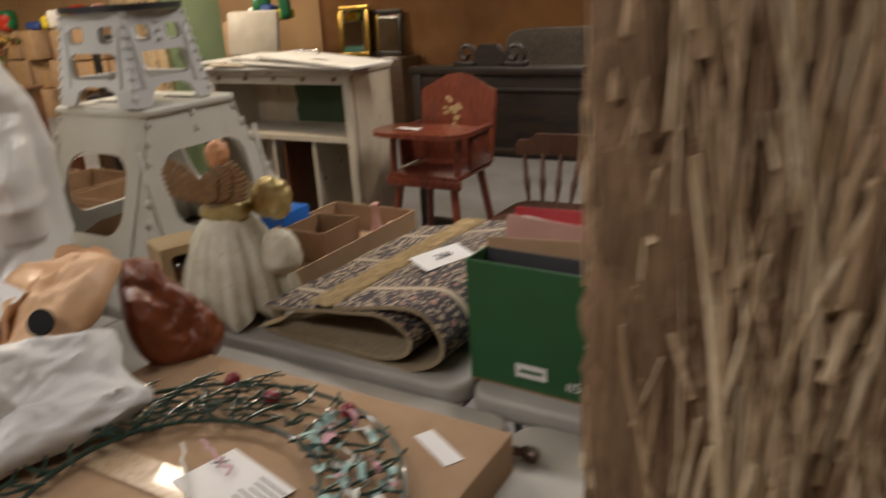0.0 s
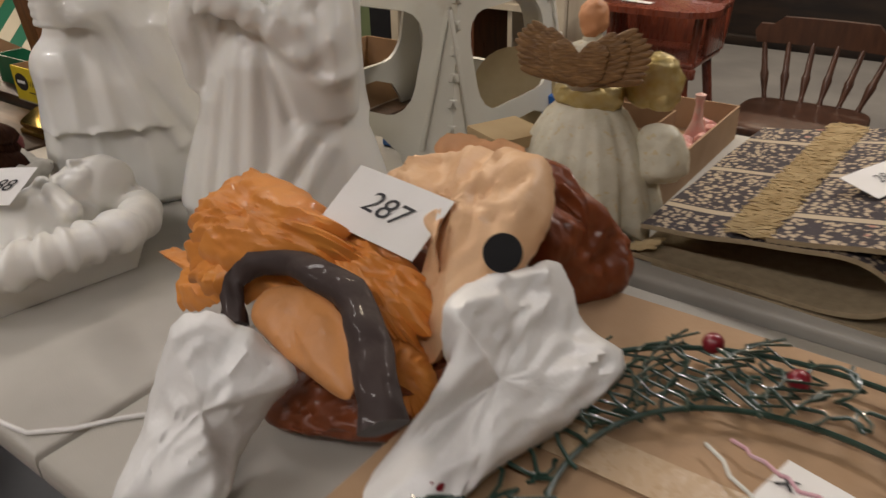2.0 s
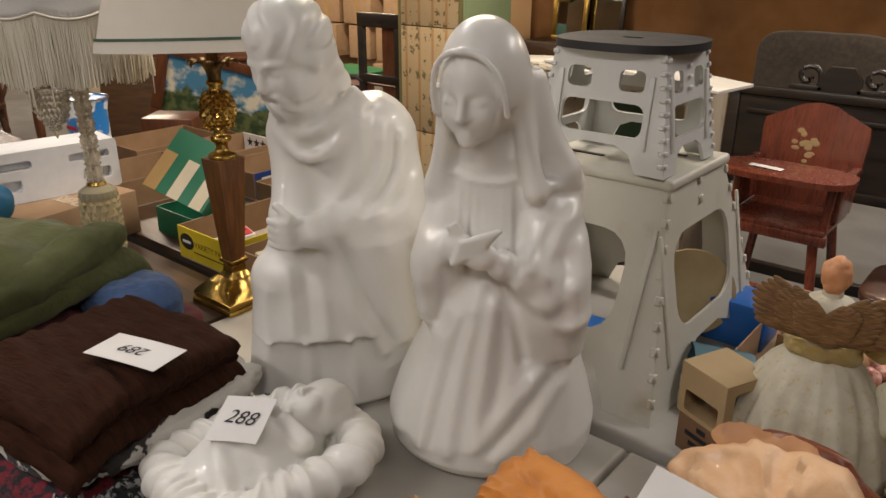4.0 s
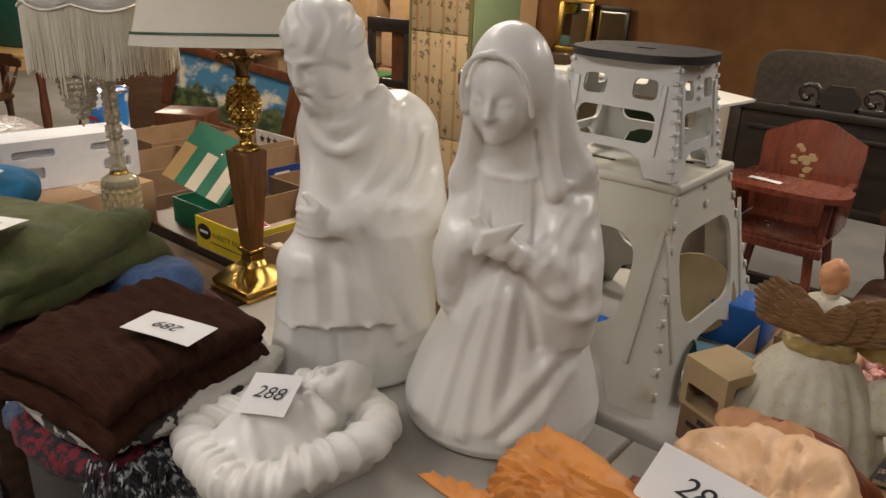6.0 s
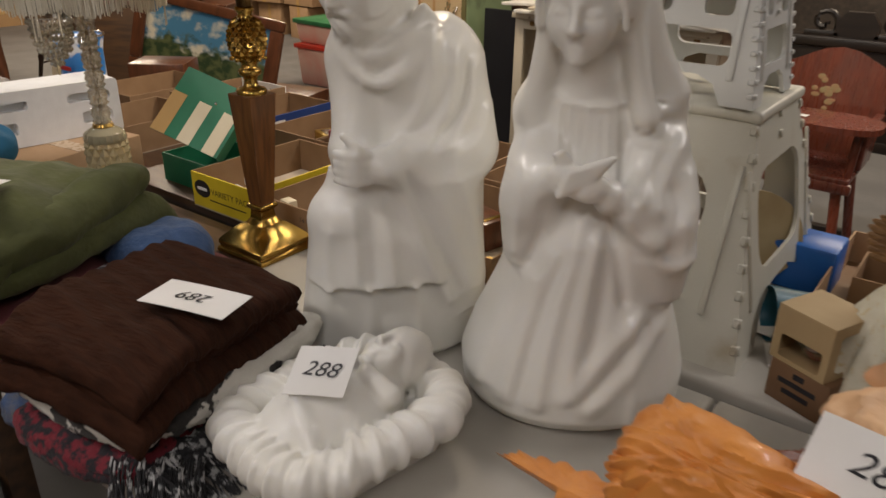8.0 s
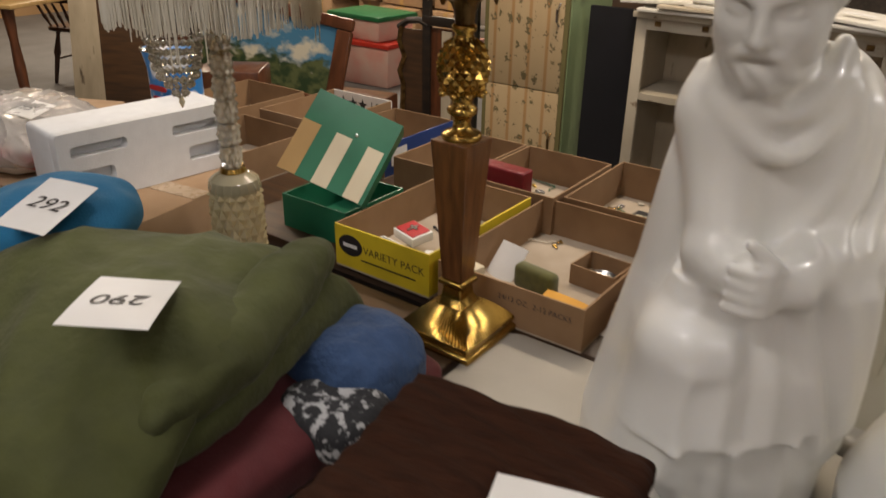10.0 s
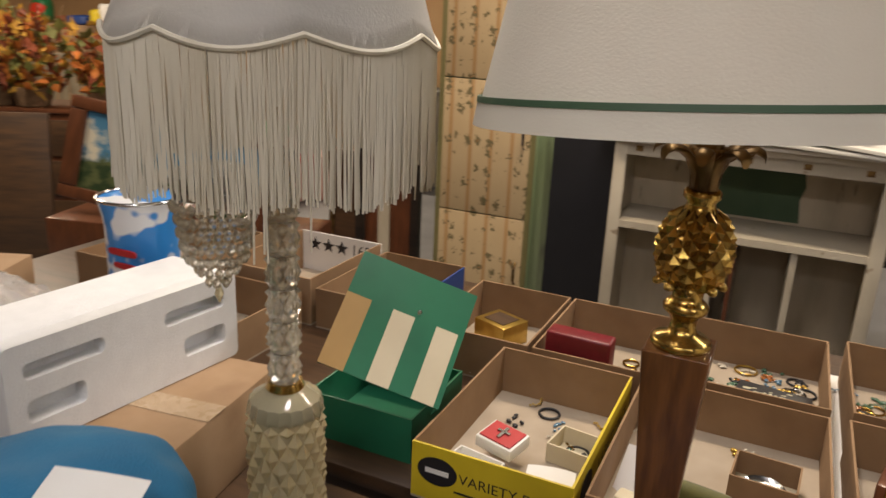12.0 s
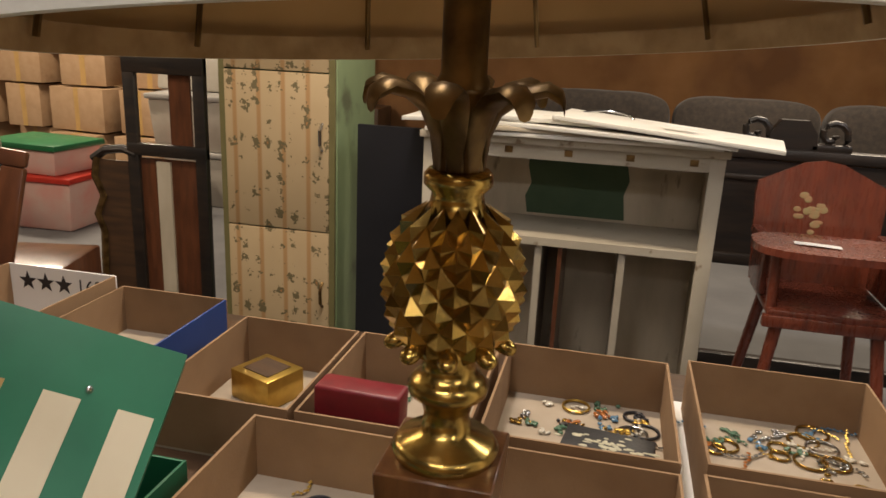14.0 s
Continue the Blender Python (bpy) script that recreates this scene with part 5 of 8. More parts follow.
def stool(cx, cy, z, bx, by, tx, ty, h, material, label, holes, top_kind):
    """A folding stool of four tilted hinged panels, base bx by by, top tx by ty."""
    ob = thing("step_stool", cx, cy, z, 0, label, "step stool", "step stools")
    thick = 0.008
    for turn, base, top, depth0, depth1 in ((0, bx, tx, by, ty), (90, by, ty, bx, tx), (180, bx, tx, by, ty), (270, by, ty, bx, tx)):
        sl = math.hypot(h, (depth0 - depth1) / 2)
        tilt = math.degrees(math.atan2((depth0 - depth1) / 2, h))
        b, t = base / 2, top / 2

        def edge(f, s):
            return s * (b + (t - b) * f)

        foot = 0.2 * base
        outer = [(edge(0, -1), 0), (edge(0, -1) + foot, 0), (edge(0, -1) + foot * 1.1, 0.05 * sl), (edge(0.14, -1) + foot * 1.25, 0.16 * sl), (edge(0.2, -1) + foot * 1.75, 0.22 * sl), (edge(0.2, 1) - foot * 1.75, 0.22 * sl), (edge(0.14, 1) - foot * 1.25, 0.16 * sl), (edge(0, 1) - foot * 1.1, 0.05 * sl), (edge(0, 1) - foot, 0), (edge(0, 1), 0), (edge(1, 1), sl), (edge(1, -1), sl)]
        cut = [rounded(base * u0, sl * v0, base * u1, sl * v1, min(base * (u1 - u0), sl * (v1 - v0)) * 0.3) for u0, v0, u1, v1 in holes]
        pn = part("panel", plate(outer, cut, thick), material, ob, smooth=30)
        lay = pose(0, 0, 0, 0, 0, turn) @ pose(0, -depth0 / 2, 0, -tilt, 0, 0)
        pn.matrix_local = lay
        for s in (-1, 1):
            part("panel_rib", box(0.012, 0.006, sl * 0.62, s * base * 0.33, -0.002, sl * 0.2, bevel=0.002), material, pn)
            for k in range(9):
                f = 0.08 + 0.86 * k / 8
                part("hinge_knuckle", box(0.011, 0.005, sl * 0.04, edge(f, s) - s * 0.006, -0.003, sl * f, bevel=0.0018, seg=1), material, pn)
        if turn in (90, 270):
            for k in range(8):
                f = 0.3 + 0.66 * k / 7
                if not any(v0 - 0.03 < f < v1 + 0.03 and u0 < 0 < u1 for u0, v0, u1, v1 in holes):
                    part("hinge_knuckle", box(0.014, 0.006, sl * 0.035, 0, -0.0035, sl * f, bevel=0.002, seg=1), material, pn)
    if top_kind == "oval":
        prof = [(math.cos(a), math.sin(a)) for a in [2 * math.pi * i / 40 for i in range(40)]]
        loop = [((tx * 0.62) * (abs(c) ** 0.7) * math.copysign(1, c), (ty * 0.68) * (abs(s) ** 0.8) * math.copysign(1, s)) for c, s in prof]
        hole = rounded(-0.022, -0.012, 0.022, 0.012, 0.008)
        pl = part("seat_top", plate(loop, [hole], 0.016), grip_black, ob, "black rubber-rimmed oval top", smooth=30)
        pl.matrix_local = pose(0, 0, h + 0.002, 90, 0, 0)
        pl2 = part("seat_pad", plate([(0.95 * x, 0.95 * y) for x, y in loop], [hole], 0.004), mat("scuffed_grey_top", (0.35, 0.35, 0.34), 0.5, other=(0.12, 0.12, 0.12), scale=10, mixing=(0.4, 0.6)), ob, "scuffed grey anti-slip pad", smooth=30)
        pl2.matrix_local = pose(0, 0, h + 0.0195 - 0.016 + 0.003, 90, 0, 0)
        pl2.location.z = h + 0.006
    else:
        part("seat_top", box(tx + 0.02, ty + 0.02, 0.022, 0, 0, h - 0.004, bevel=0.008, seg=3), material, ob)
        for s in (-1, 1):
            part("top_slot", box(tx * 0.3, 0.012, 0.002, s * tx * 0.2, s * ty * 0.2, h + 0.0182), grip_black, ob)
    return ob


stool(-1.74, 1.365, TOP, 0.51, 0.6, 0.345, 0.28, 0.425, stool_plastic, "ivory plastic folding step stool with hinged panels", [(-0.24, 0.32, 0.24, 0.78)], "flat")
stool(-1.725, 1.33, TOP + 0.447, 0.3, 0.25, 0.24, 0.19, 0.225, stool_pale, "pale grey folding stool with black oval top, stacked above", [(-0.3, 0.3, 0.3, 0.58), (-0.28, 0.68, -0.1, 0.86), (0.1, 0.68, 0.28, 0.86)], "oval")


# ---- angel doll on a long carton ----
def tray(name, x0, x1, y0, y1, z, h, label, inside=None, outside=None, group="", category="box", turn=0.0, wall=0.004, sides=None):
    """An open carton: a base and four thin walls, inside and out."""
    cx, cy, sx, sy = (x0 + x1) / 2, (y0 + y1) / 2, x1 - x0, y1 - y0
    ob = thing(name, cx, cy, z, turn, label, category, group)
    part("base", box(sx, sy, 0.004), inside or box_liner, ob)
    for i, (wx, wy, px, py) in enumerate(((sx, wall, 0, -sy / 2 + wall / 2), (sx, wall, 0, sy / 2 - wall / 2), (wall, sy - 2 * wall, -sx / 2 + wall / 2, 0), (wall, sy - 2 * wall, sx / 2 - wall / 2, 0))):
        part("side", box(wx, wy, h - 0.004, px, py, 0.004), (sides or {}).get(i, outside or box_inside), ob)
    return ob


tray("long_carton", -1.43, -1.14, 1.2, 1.74, TOP, 0.08, "long open brown cardboard carton of small ornaments", cardboard, cardboard)
tray("small_carton", -1.38, -1.24, 1.44, 1.6, TOP + 0.0045, 0.085, "small open tan box inside the long carton", box_inside, box_inside)
pinkc = mat("pink_ceramic", (0.6, 0.26, 0.22), 0.3, other=(0.55, 0.4, 0.34), scale=40)
for i in range(7):
    whole("ornament_rose", soft(0.035, 0.035, 0.04, 10, 2.2, 0.01, 40, i), pinkc, pose(-1.2 + 0.025 * (i % 2), 1.5 + 0.035 * i, TOP + 0.0045 + 0.0, 0, 0, i * 40), "small pink ceramic rose ornament in the carton", "ornament", "pink ornaments")
whole("ornament_bell", lathe([(0.001, 0), (0.03, 0), (0.028, 0.02), (0.012, 0.06), (0.008, 0.1), (0.012, 0.12), (0.001, 0.125)], 16), pinkc, pose(-1.2, 1.63, TOP + 0.0045), "pink ceramic bell ornament standing in the carton", "ornament", "pink ornaments")

skin = mat("doll_terracotta", (0.62, 0.3, 0.14), 0.6, other=(0.55, 0.25, 0.11), scale=30)
brocade = mat("cream_brocade", (0.6, 0.57, 0.45), 0.55, other=(0.5, 0.46, 0.34), scale=30, bump=0.002, bump_scale=60, spots=(0.52, 0.43, 0.25), spot_scale=90, spot=(0.58, 0.68))
gold_gauze = mat("gold_gauze", (0.45, 0.33, 0.1), 0.4, 0.4, other=(0.5, 0.42, 0.22), scale=50, bump=0.002, bump_scale=90)
feather = mat("carved_wing", (0.24, 0.13, 0.045), 0.5, other=(0.12, 0.06, 0.02), scale=60, stretch=(1, 1, 4), bump=0.002, bump_scale=90)


def angel_mesh():
    """One plain joined shape: skirt, sash, bust, head and carved wings."""
    bm = bmesh.new()
    mats = []

    def take(piece, slot):
        n = len(bm.faces)
        add(bm, piece)
        bm.faces.ensure_lookup_table()
        for f in bm.faces[n:]:
            f.material_index = slot

    sk = lathe([(0.085, 0.0), (0.125, 0.005), (0.128, 0.05), (0.115, 0.11), (0.095, 0.17), (0.07, 0.215), (0.05, 0.235)], 120)
    for v in sk.verts:
        a = math.atan2(v.co.y, v.co.x)
        f = 1 + (0.1 * math.sin(9 * a + 2 * math.sin(2 * a)) + 0.05 * math.sin(21 * a)) * (1 - v.co.z / 0.25)
        v.co.x, v.co.y = v.co.x * f * 1.05, v.co.y * f * 0.85
        if v.co.z < 0.03:
            v.co.z += 0.016 * (1 + math.sin(7 * a))
    take(sk, 0)
    sl = soft(0.09, 0.07, 0.1, 14, 2.2, 0.01, 20, 3, 0.13, 0.0, 0.11)
    take(sl, 0)
    take(soft(0.12, 0.09, 0.05, 16, 2.6, 0.008, 24, 4, 0.0, 0.0, 0.225), 1)
    take(soft(0.09, 0.06, 0.1, 14, 2.2, 0.012, 24, 6, 0.1, 0.03, 0.22), 1)
    take(lathe([(0.045, 0.26), (0.05, 0.3), (0.035, 0.33), (0.016, 0.338), (0.015, 0.35)], 20), 0)
    take(soft(0.046, 0.05, 0.062, 12, 2.2, 0.004, 60, 7, 0, 0, 0.342), 2)
    for s in (-1, 1):
        for r in range(3):
            for k in range(9):
                t = k / 8
                ang = radians(8 + 30 * t + 10 * r)
                ln = 0.125 - 0.028 * r - 0.04 * abs(t - 0.55)
                fe = soft(ln, 0.008, 0.018, 4, 2.4)
                fe.transform(Matrix.Translation((s * 0.002, -0.055 - 0.006 * r, 0.285 - 0.012 * (1 - t) + 0.02 * t)) @ Matrix.Rotation(radians(0) if s > 0 else math.pi, 4, "Z") @ Matrix.Rotation(-ang * 0.9, 4, "Y") @ Matrix.Translation((ln / 2, 0, 0)))
                take(fe, 3)
    take(lathe([(0.001, 0), (0.007, 0), (0.007, 0.004), (0.001, 0.004)], 12), 1)
    return bm


an = new("angel_doll", finish(angel_mesh(), "angel_doll", [brocade, gold_gauze, skin, feather], 50))
an.matrix_world = pose(-1.235, 1.125, TOP, 0, 0, 8)
tagged(an, "angel doll with brocade dress, gold sash and brown wings", "doll")

# ornament box, beer carton, teal scoop and papers near the stool
tan_card = mat("tan_gift_card", (0.4, 0.29, 0.15), 0.6, other=(0.36, 0.25, 0.125), scale=12)
bc = whole("beer_carton", box(0.11, 0.09, 0.075, 0, 0, 0, bevel=0.002), mat("brown_print_card", (0.16, 0.085, 0.04), 0.6, scale=12), pose(-1.36, 1.07, TOP, 0, 0, -22), "small brown printed beer carton", "carton")
for w, z in ((0.07, 0.04), (0.05, 0.022)):
    part("print_bar", box(w, 0.001, 0.009, 0, -0.0457, z), ink, bc)
part("print_crown", box(0.02, 0.001, 0.01, 0, -0.0457, 0.056), ink, bc)
gb = thing("ornament_box", -1.365, 1.08, TOP + 0.0755, -24, "tan gift box with window holding a glass ornament", "gift box")
part("box_back", box(0.105, 0.004, 0.1, 0, 0.05, 0), tan_card, gb)
part("box_top", box(0.105, 0.104, 0.003, 0, 0, 0.0975), tan_card, gb)
part("box_floor", box(0.105, 0.104, 0.003, 0, 0, 0), tan_card, gb)
part("box_front", plate([(-0.0525, 0.003), (0.0525, 0.003), (0.0525, 0.0975), (-0.0525, 0.0975)], [rounded(-0.038, 0.008, 0.04, 0.05, 0.006)], 0.003), tan_card, gb).matrix_local = pose(0, -0.052, 0)
part("box_side", plate([(-0.049, 0.003), (0.049, 0.003), (0.049, 0.0975), (-0.049, 0.0975)], [rounded(-0.03, 0.008, 0.03, 0.08, 0.008)], 0.003), tan_card, gb).matrix_local = pose(0.0525, 0, 0, 0, 0, 90)
part("box_side", box(0.003, 0.098, 0.0945, -0.051, 0, 0.003), tan_card, gb)
part("glass_ball", lathe([(0.032 * math.cos(radians(t)) + 0.0002, 0.036 + 0.032 * math.sin(radians(t))) for t in range(-90, 91, 12)], 24), mat("mirror_green_glass", (0.35, 0.42, 0.36), 0.1, 0.9, other=(0.4, 0.1, 0.1), scale=30), gb)
whole("plastic_scoop", lathe([(0.001, 0), (0.04, 0), (0.055, 0.12), (0.053, 0.12), (0.04, 0.006), (0.001, 0.006)], 28), teal, pose(-1.38, 1.3, TOP + 0.056, 90, 0, -60), "teal blue plastic cup lying on its side", "cup")
for i, (x, y, t, z) in enumerate(((-1.4, 1.2, 20, 0.001), (-1.46, 1.27, -15, 0.003), (-1.33, 1.24, 45, 0.005))):
    whole("paper_sheet", sheet(0.13, 0.09, 0.01), paper, pose(x, y, TOP + z + 0.001, 0, 0, t), "loose white paper sheet on the table", "paper", "loose papers", smooth=50)
whole("blue_bin", box(0.16, 0.12, 0.11, 0, 0, 0, bevel=0.008), blue_plastic, pose(-1.5, 1.55, TOP, 0, 0, 0), "bright blue plastic bin standing behind the stool", "bin")
whole("blue_plate", box(0.2, 0.14, 0.02, 0, 0, 0, bevel=0.006), blue_plastic, pose(-1.72, 1.33, TOP, 0, 0, 5), "blue plastic lid lying under the step stool", "plate")
whole("wall_clock", lathe([(0.001, 0), (0.1, 0), (0.1, 0.025), (0.001, 0.025)], 28), mat("yellowed_clock", (0.5, 0.4, 0.22), 0.5, other=(0.4, 0.3, 0.15), scale=12), pose(-1.6, 1.5, TOP + 0.105, 75, 0, 20), "yellowed plastic clock seen behind the stool", "clock")


# ---- folded rug ----
def rug_pattern(nd, lk, vec):
    o = axes(nd, lk, vec)
    n = noise_at(nd, lk, vec, 40, 2)
    big = cells_at(nd, lk, vec, 24, 0.35)
    small = cells_at(nd, lk, vec, 90, 0.8)
    c = blend(nd, lk, step(nd, lk, small["Distance"], 0.4, 0.46), (0.44, 0.35, 0.24), (0.022, 0.018, 0.03))
    ring = scalar(nd, lk, "ABSOLUTE", scalar(nd, lk, "SUBTRACT", scalar(nd, lk, "ADD", big["Distance"], scalar(nd, lk, "MULTIPLY", n, 0.3)), 0.47))
    c = blend(nd, lk, scalar(nd, lk, "LESS_THAN", ring, 0.07), c, (0.018, 0.015, 0.026))
    c = blend(nd, lk, scalar(nd, lk, "LESS_THAN", scalar(nd, lk, "ADD", big["Distance"], scalar(nd, lk, "MULTIPLY", n, 0.2)), 0.27), c, (0.4, 0.2, 0.15))
    edge = scalar(nd, lk, "ABSOLUTE", scalar(nd, lk, "SUBTRACT", scalar(nd, lk, "MODULO", scalar(nd, lk, "ADD", o[1], 1.0), 0.2), 0.1))
    c = blend(nd, lk, scalar(nd, lk, "LESS_THAN", edge, 0.009), c, (0.45, 0.37, 0.26))
    c = blend(nd, lk, scalar(nd, lk, "LESS_THAN", scalar(nd, lk, "ABSOLUTE", scalar(nd, lk, "SUBTRACT", edge, 0.011)), 0.0025), c, (0.018, 0.015, 0.026))
    return blend(nd, lk, scalar(nd, lk, "MULTIPLY", noise_at(nd, lk, vec, 300), 0.25), c, (0.2, 0.16, 0.11))


rug_face = layered("patterned_rug", rug_pattern, 0.95)
rug_back = mat("rug_back", (0.33, 0.26, 0.16), 0.95, other=(0.26, 0.2, 0.12), scale=60, bump=0.001, bump_scale=200)
rg = thing("folded_rug", -0.87, 1.05, TOP, -3, "folded oriental rug with fringe, black and beige pattern", "rug")


def profile(pts, n=12):
    """A smooth line through the given points (Catmull-Rom)."""
    p = [Vector((a, 0, b)) for a, b in pts]
    out = []
    for i in range(len(p) - 1):
        p0, p1, p2, p3 = p[max(0, i - 1)], p[i], p[i + 1], p[min(len(p) - 1, i + 2)]
        for k in range(n):
            t = k / n
            out.append(0.5 * (2 * p1 + (p2 - p0) * t + (2 * p0 - 5 * p1 + 4 * p2 - p3) * t * t + (3 * p1 - p0 - 3 * p2 + p3) * t ** 3))
    return out + [p[-1]]


def carpet(pts, length, thick, seed, skew=0.0):
    line = profile(pts)
    ny = 30
    rows = []
    bm = bmesh.new()
    for side in (0, 1):
        g = []
        for j in range(ny + 1):
            row = []
            for i, q in enumerate(line):
                d = (line[min(i + 1, len(line) - 1)] - line[max(i - 1, 0)]).normalized()
                nrm = Vector((-d.z, 0, d.x))
                y = length * j / ny
                w = 0.006 * noise.noise(Vector((q.x * 8, y * 6, seed)))
                row.append(bm.verts.new(q + nrm * (thick * side) + Vector((skew * y, y, w * min(1, q.z * 20)))))
            g.append(row)
        rows.append(g)
    a, b = rows
    m = len(line) - 1
    for j in range(ny):
        for i in range(m):
            f = bm.faces.new((a[j][i], a[j][i + 1], a[j + 1][i + 1], a[j + 1][i]))
            f.material_index = 1
            bm.faces.new((b[j][i], b[j + 1][i], b[j + 1][i + 1], b[j][i + 1]))
    for j, flip in ((0, 0), (ny, 1)):
        for i in range(m):
            f = bm.faces.new((a[j][i], b[j][i], b[j][i + 1], a[j][i + 1]))
            f.material_index = 1
    for i in (0, m):
        for j in range(ny):
            f = bm.faces.new((a[j][i], a[j + 1][i], b[j + 1][i], b[j][i]))
            f.material_index = 1
    return bm


part("outer_layer", carpet([(-0.2, 0.004), (0.0, 0.003), (0.13, 0.005), (0.205, 0.035), (0.222, 0.08), (0.18, 0.125), (0.1, 0.12), (0.0, 0.1), (-0.03, 0.094)], 0.6, -0.008, 1.0), [rug_face, rug_back], rg, smooth=60)
part("inner_layer", carpet([(-0.235, 0.012), (-0.05, 0.014), (0.08, 0.018), (0.14, 0.04), (0.145, 0.075), (0.08, 0.1), (-0.03, 0.085), (-0.13, 0.07), (-0.225, 0.06)], 0.6, -0.008, 2.0), [rug_face, rug_back], rg, smooth=60)
rug_yarn = mat("rug_fringe_yarn", (0.52, 0.4, 0.22), 0.9, other=(0.4, 0.29, 0.14), scale=40)
fr = bmesh.new()
rnd = random.Random(12)
for i in range(420):
    y = 0.6 * i / 419
    x0 = -0.028 + 0.006 * math.sin(i * 0.9)
    pts = [(x0 - 0.0155 * k + rnd.uniform(-0.003, 0.003), y + rnd.uniform(-0.004, 0.004), 0.103 - 0.0015 * k + rnd.uniform(-0.004, 0.006)) for k in range(5)]
    add(fr, tube(pts, 0.0017, 4))
part("fringe", fr, rug_yarn, rg, "knotted cream fringe")
fr = bmesh.new()
for i in range(40):
    pts = [(-0.2 - 0.012 * k + rnd.uniform(-0.003, 0.003), 0.05 * i / 40 + rnd.uniform(-0.006, 0.006), 0.03 - 0.004 * k) for k in range(5)]
    add(fr, tube(pts, 0.0014, 4))
part("lower_fringe", fr, rug_yarn, rg, "knotted cream fringe")
number_card("286", pose(-0.79, 1.3, TOP + 0.135, 8, -2, 65), "the folded rug", 0.127, 0.07, 0, 0.03)

# ---- green record box ----
gx = tray("green_file_box", -0.6, -0.315, 1.065, 1.27, TOP, 0.235, "dark green cardboard file box with white label", box_inside, green_box_card, turn=-2)
part("label_plate", box(0.06, 0.0012, 0.026, -0.02, -0.1035, 0.028, bevel=0.0), paper, gx, "white brand label")
part("label_bar", box(0.044, 0.001, 0.006, -0.02, -0.1045, 0.038), green_box_card, gx)
lettering("#54300", 0.026, paper, gx, pose(0.085, -0.1038, 0.03, 90, 0, 0))
fol = ((0.002, "black_sleeve", ink, 0.0), (0.02, "tan_folder", cardboard, -4.0), (0.045, "pink_sleeve", mat("pink_print", (0.5, 0.28, 0.22), 0.6), 3.0), (0.07, "dark_sleeve", dark_wood, -3.0), (0.1, "white_red_sleeve", paper, 5.0), (0.125, "red_sleeve", red_print, -2.0), (0.15, "brown_sleeve", brown_wood, 3.0))
for i, (dy, nm, mt, tip) in enumerate(fol):
    whole("record_sleeve", box(0.262, 0.004, 0.236 + 0.022 * (i % 3), 0, 0, 0, bevel=0.001), mt, pose(-0.458 + 0.004 * (i % 2), 1.09 + dy, TOP + 0.006, -8, tip, -2), "worn record sleeve standing in the green box", "record sleeve", "record sleeves")
whole("yellow_clip", box(0.02, 0.02, 0.03, 0, 0, 0, bevel=0.004), yellow_card, pose(-0.36, 1.115, TOP + 0.22, 0, 0, 0), "small yellow plastic clip on the sleeves", "clip")
whole("dark_bottle_cap", soft(0.05, 0.05, 0.045, 10, 2.2), ink, pose(-0.345, 1.15, TOP + 0.24), "dark round jar lid among the sleeves", "lid")


# ---- brass pineapple lamp ----
LX, LY = -2.57, 0.905
lamp = thing("pineapple_lamp", LX, LY, TOP, 0, "brass pineapple table lamp with wooden column and cream shade", "table lamp")


def square_stack(rows, bevel=0.002):
    """A four-sided moulded body from (half width, height) pairs."""
    bm = bmesh.new()
    rings = [[bm.verts.new((s * r, t * r, h)) for s, t in ((-1, -1), (1, -1), (1, 1), (-1, 1))] for r, h in rows]
    for a, b in zip(rings, rings[1:]):
        for i in range(4):
            bm.faces.new((a[i], a[(i + 1) % 4], b[(i + 1) % 4], b[i]))
    bm.faces.new(rings[0][::-1])
    bm.faces.new(rings[-1])
    bmesh.ops.bevel(bm, geom=bm.edges[:], offset=bevel, segments=1, affect="EDGES")
    return bm


def fluted_base():
    """The flared square foot with radiating flutes."""
    bm = bmesh.new()
    n = 40
    rings = []
    for k, (r, h) in enumerate(((0.078, 0.03), (0.07, 0.04), (0.058, 0.052), (0.045, 0.064), (0.034, 0.072))):
        ring = []
        for i in range(n * 4):
            side, t = divmod(i, n)
            u = -1 + 2 * t / n
            g = 0.0035 * math.sin(t * math.pi * 0.5) ** 2 * (1 if k < 4 else 0)
            x, y = ((u, -1), (1, u), (-u, 1), (-1, -u))[side]
            ring.append(bm.verts.new((x * r, y * r, h - g)))
        rings.append(ring)
    for a, b in zip(rings, rings[1:]):
        for i in range(n * 4):
            j = (i + 1) % (n * 4)
            bm.faces.new((a[i], a[j], b[j], b[i]))
    bm.faces.new(rings[-1])
    bm.faces.new(rings[0][::-1])
    return bm


part("plinth", square_stack([(0.082, 0.0), (0.082, 0.012), (0.075, 0.016), (0.079, 0.021), (0.079, 0.03)]), brass, lamp)
part("fluted_foot", fluted_base(), brass, lamp, smooth=20)
part("foot_collar", square_stack([(0.032, 0.07), (0.022, 0.085), (0.02, 0.105), (0.027, 0.112), (0.027, 0.118), (0.022, 0.121)]), brass, lamp)
part("column", square_stack([(0.021, 0.12), (0.0375, 0.378), (0.0375, 0.382)], 0.0012), walnut, lamp, "tapered walnut column")
part("dish", lathe([(0.001, 0.38), (0.033, 0.382), (0.035, 0.388), (0.031, 0.393), (0.017, 0.398), (0.0145, 0.41), (0.017, 0.42), (0.025, 0.426), (0.026, 0.432), (0.022, 0.437), (0.017, 0.441), (0.018, 0.449), (0.023, 0.458), (0.024, 0.462)], 40), brass, lamp, smooth=60)


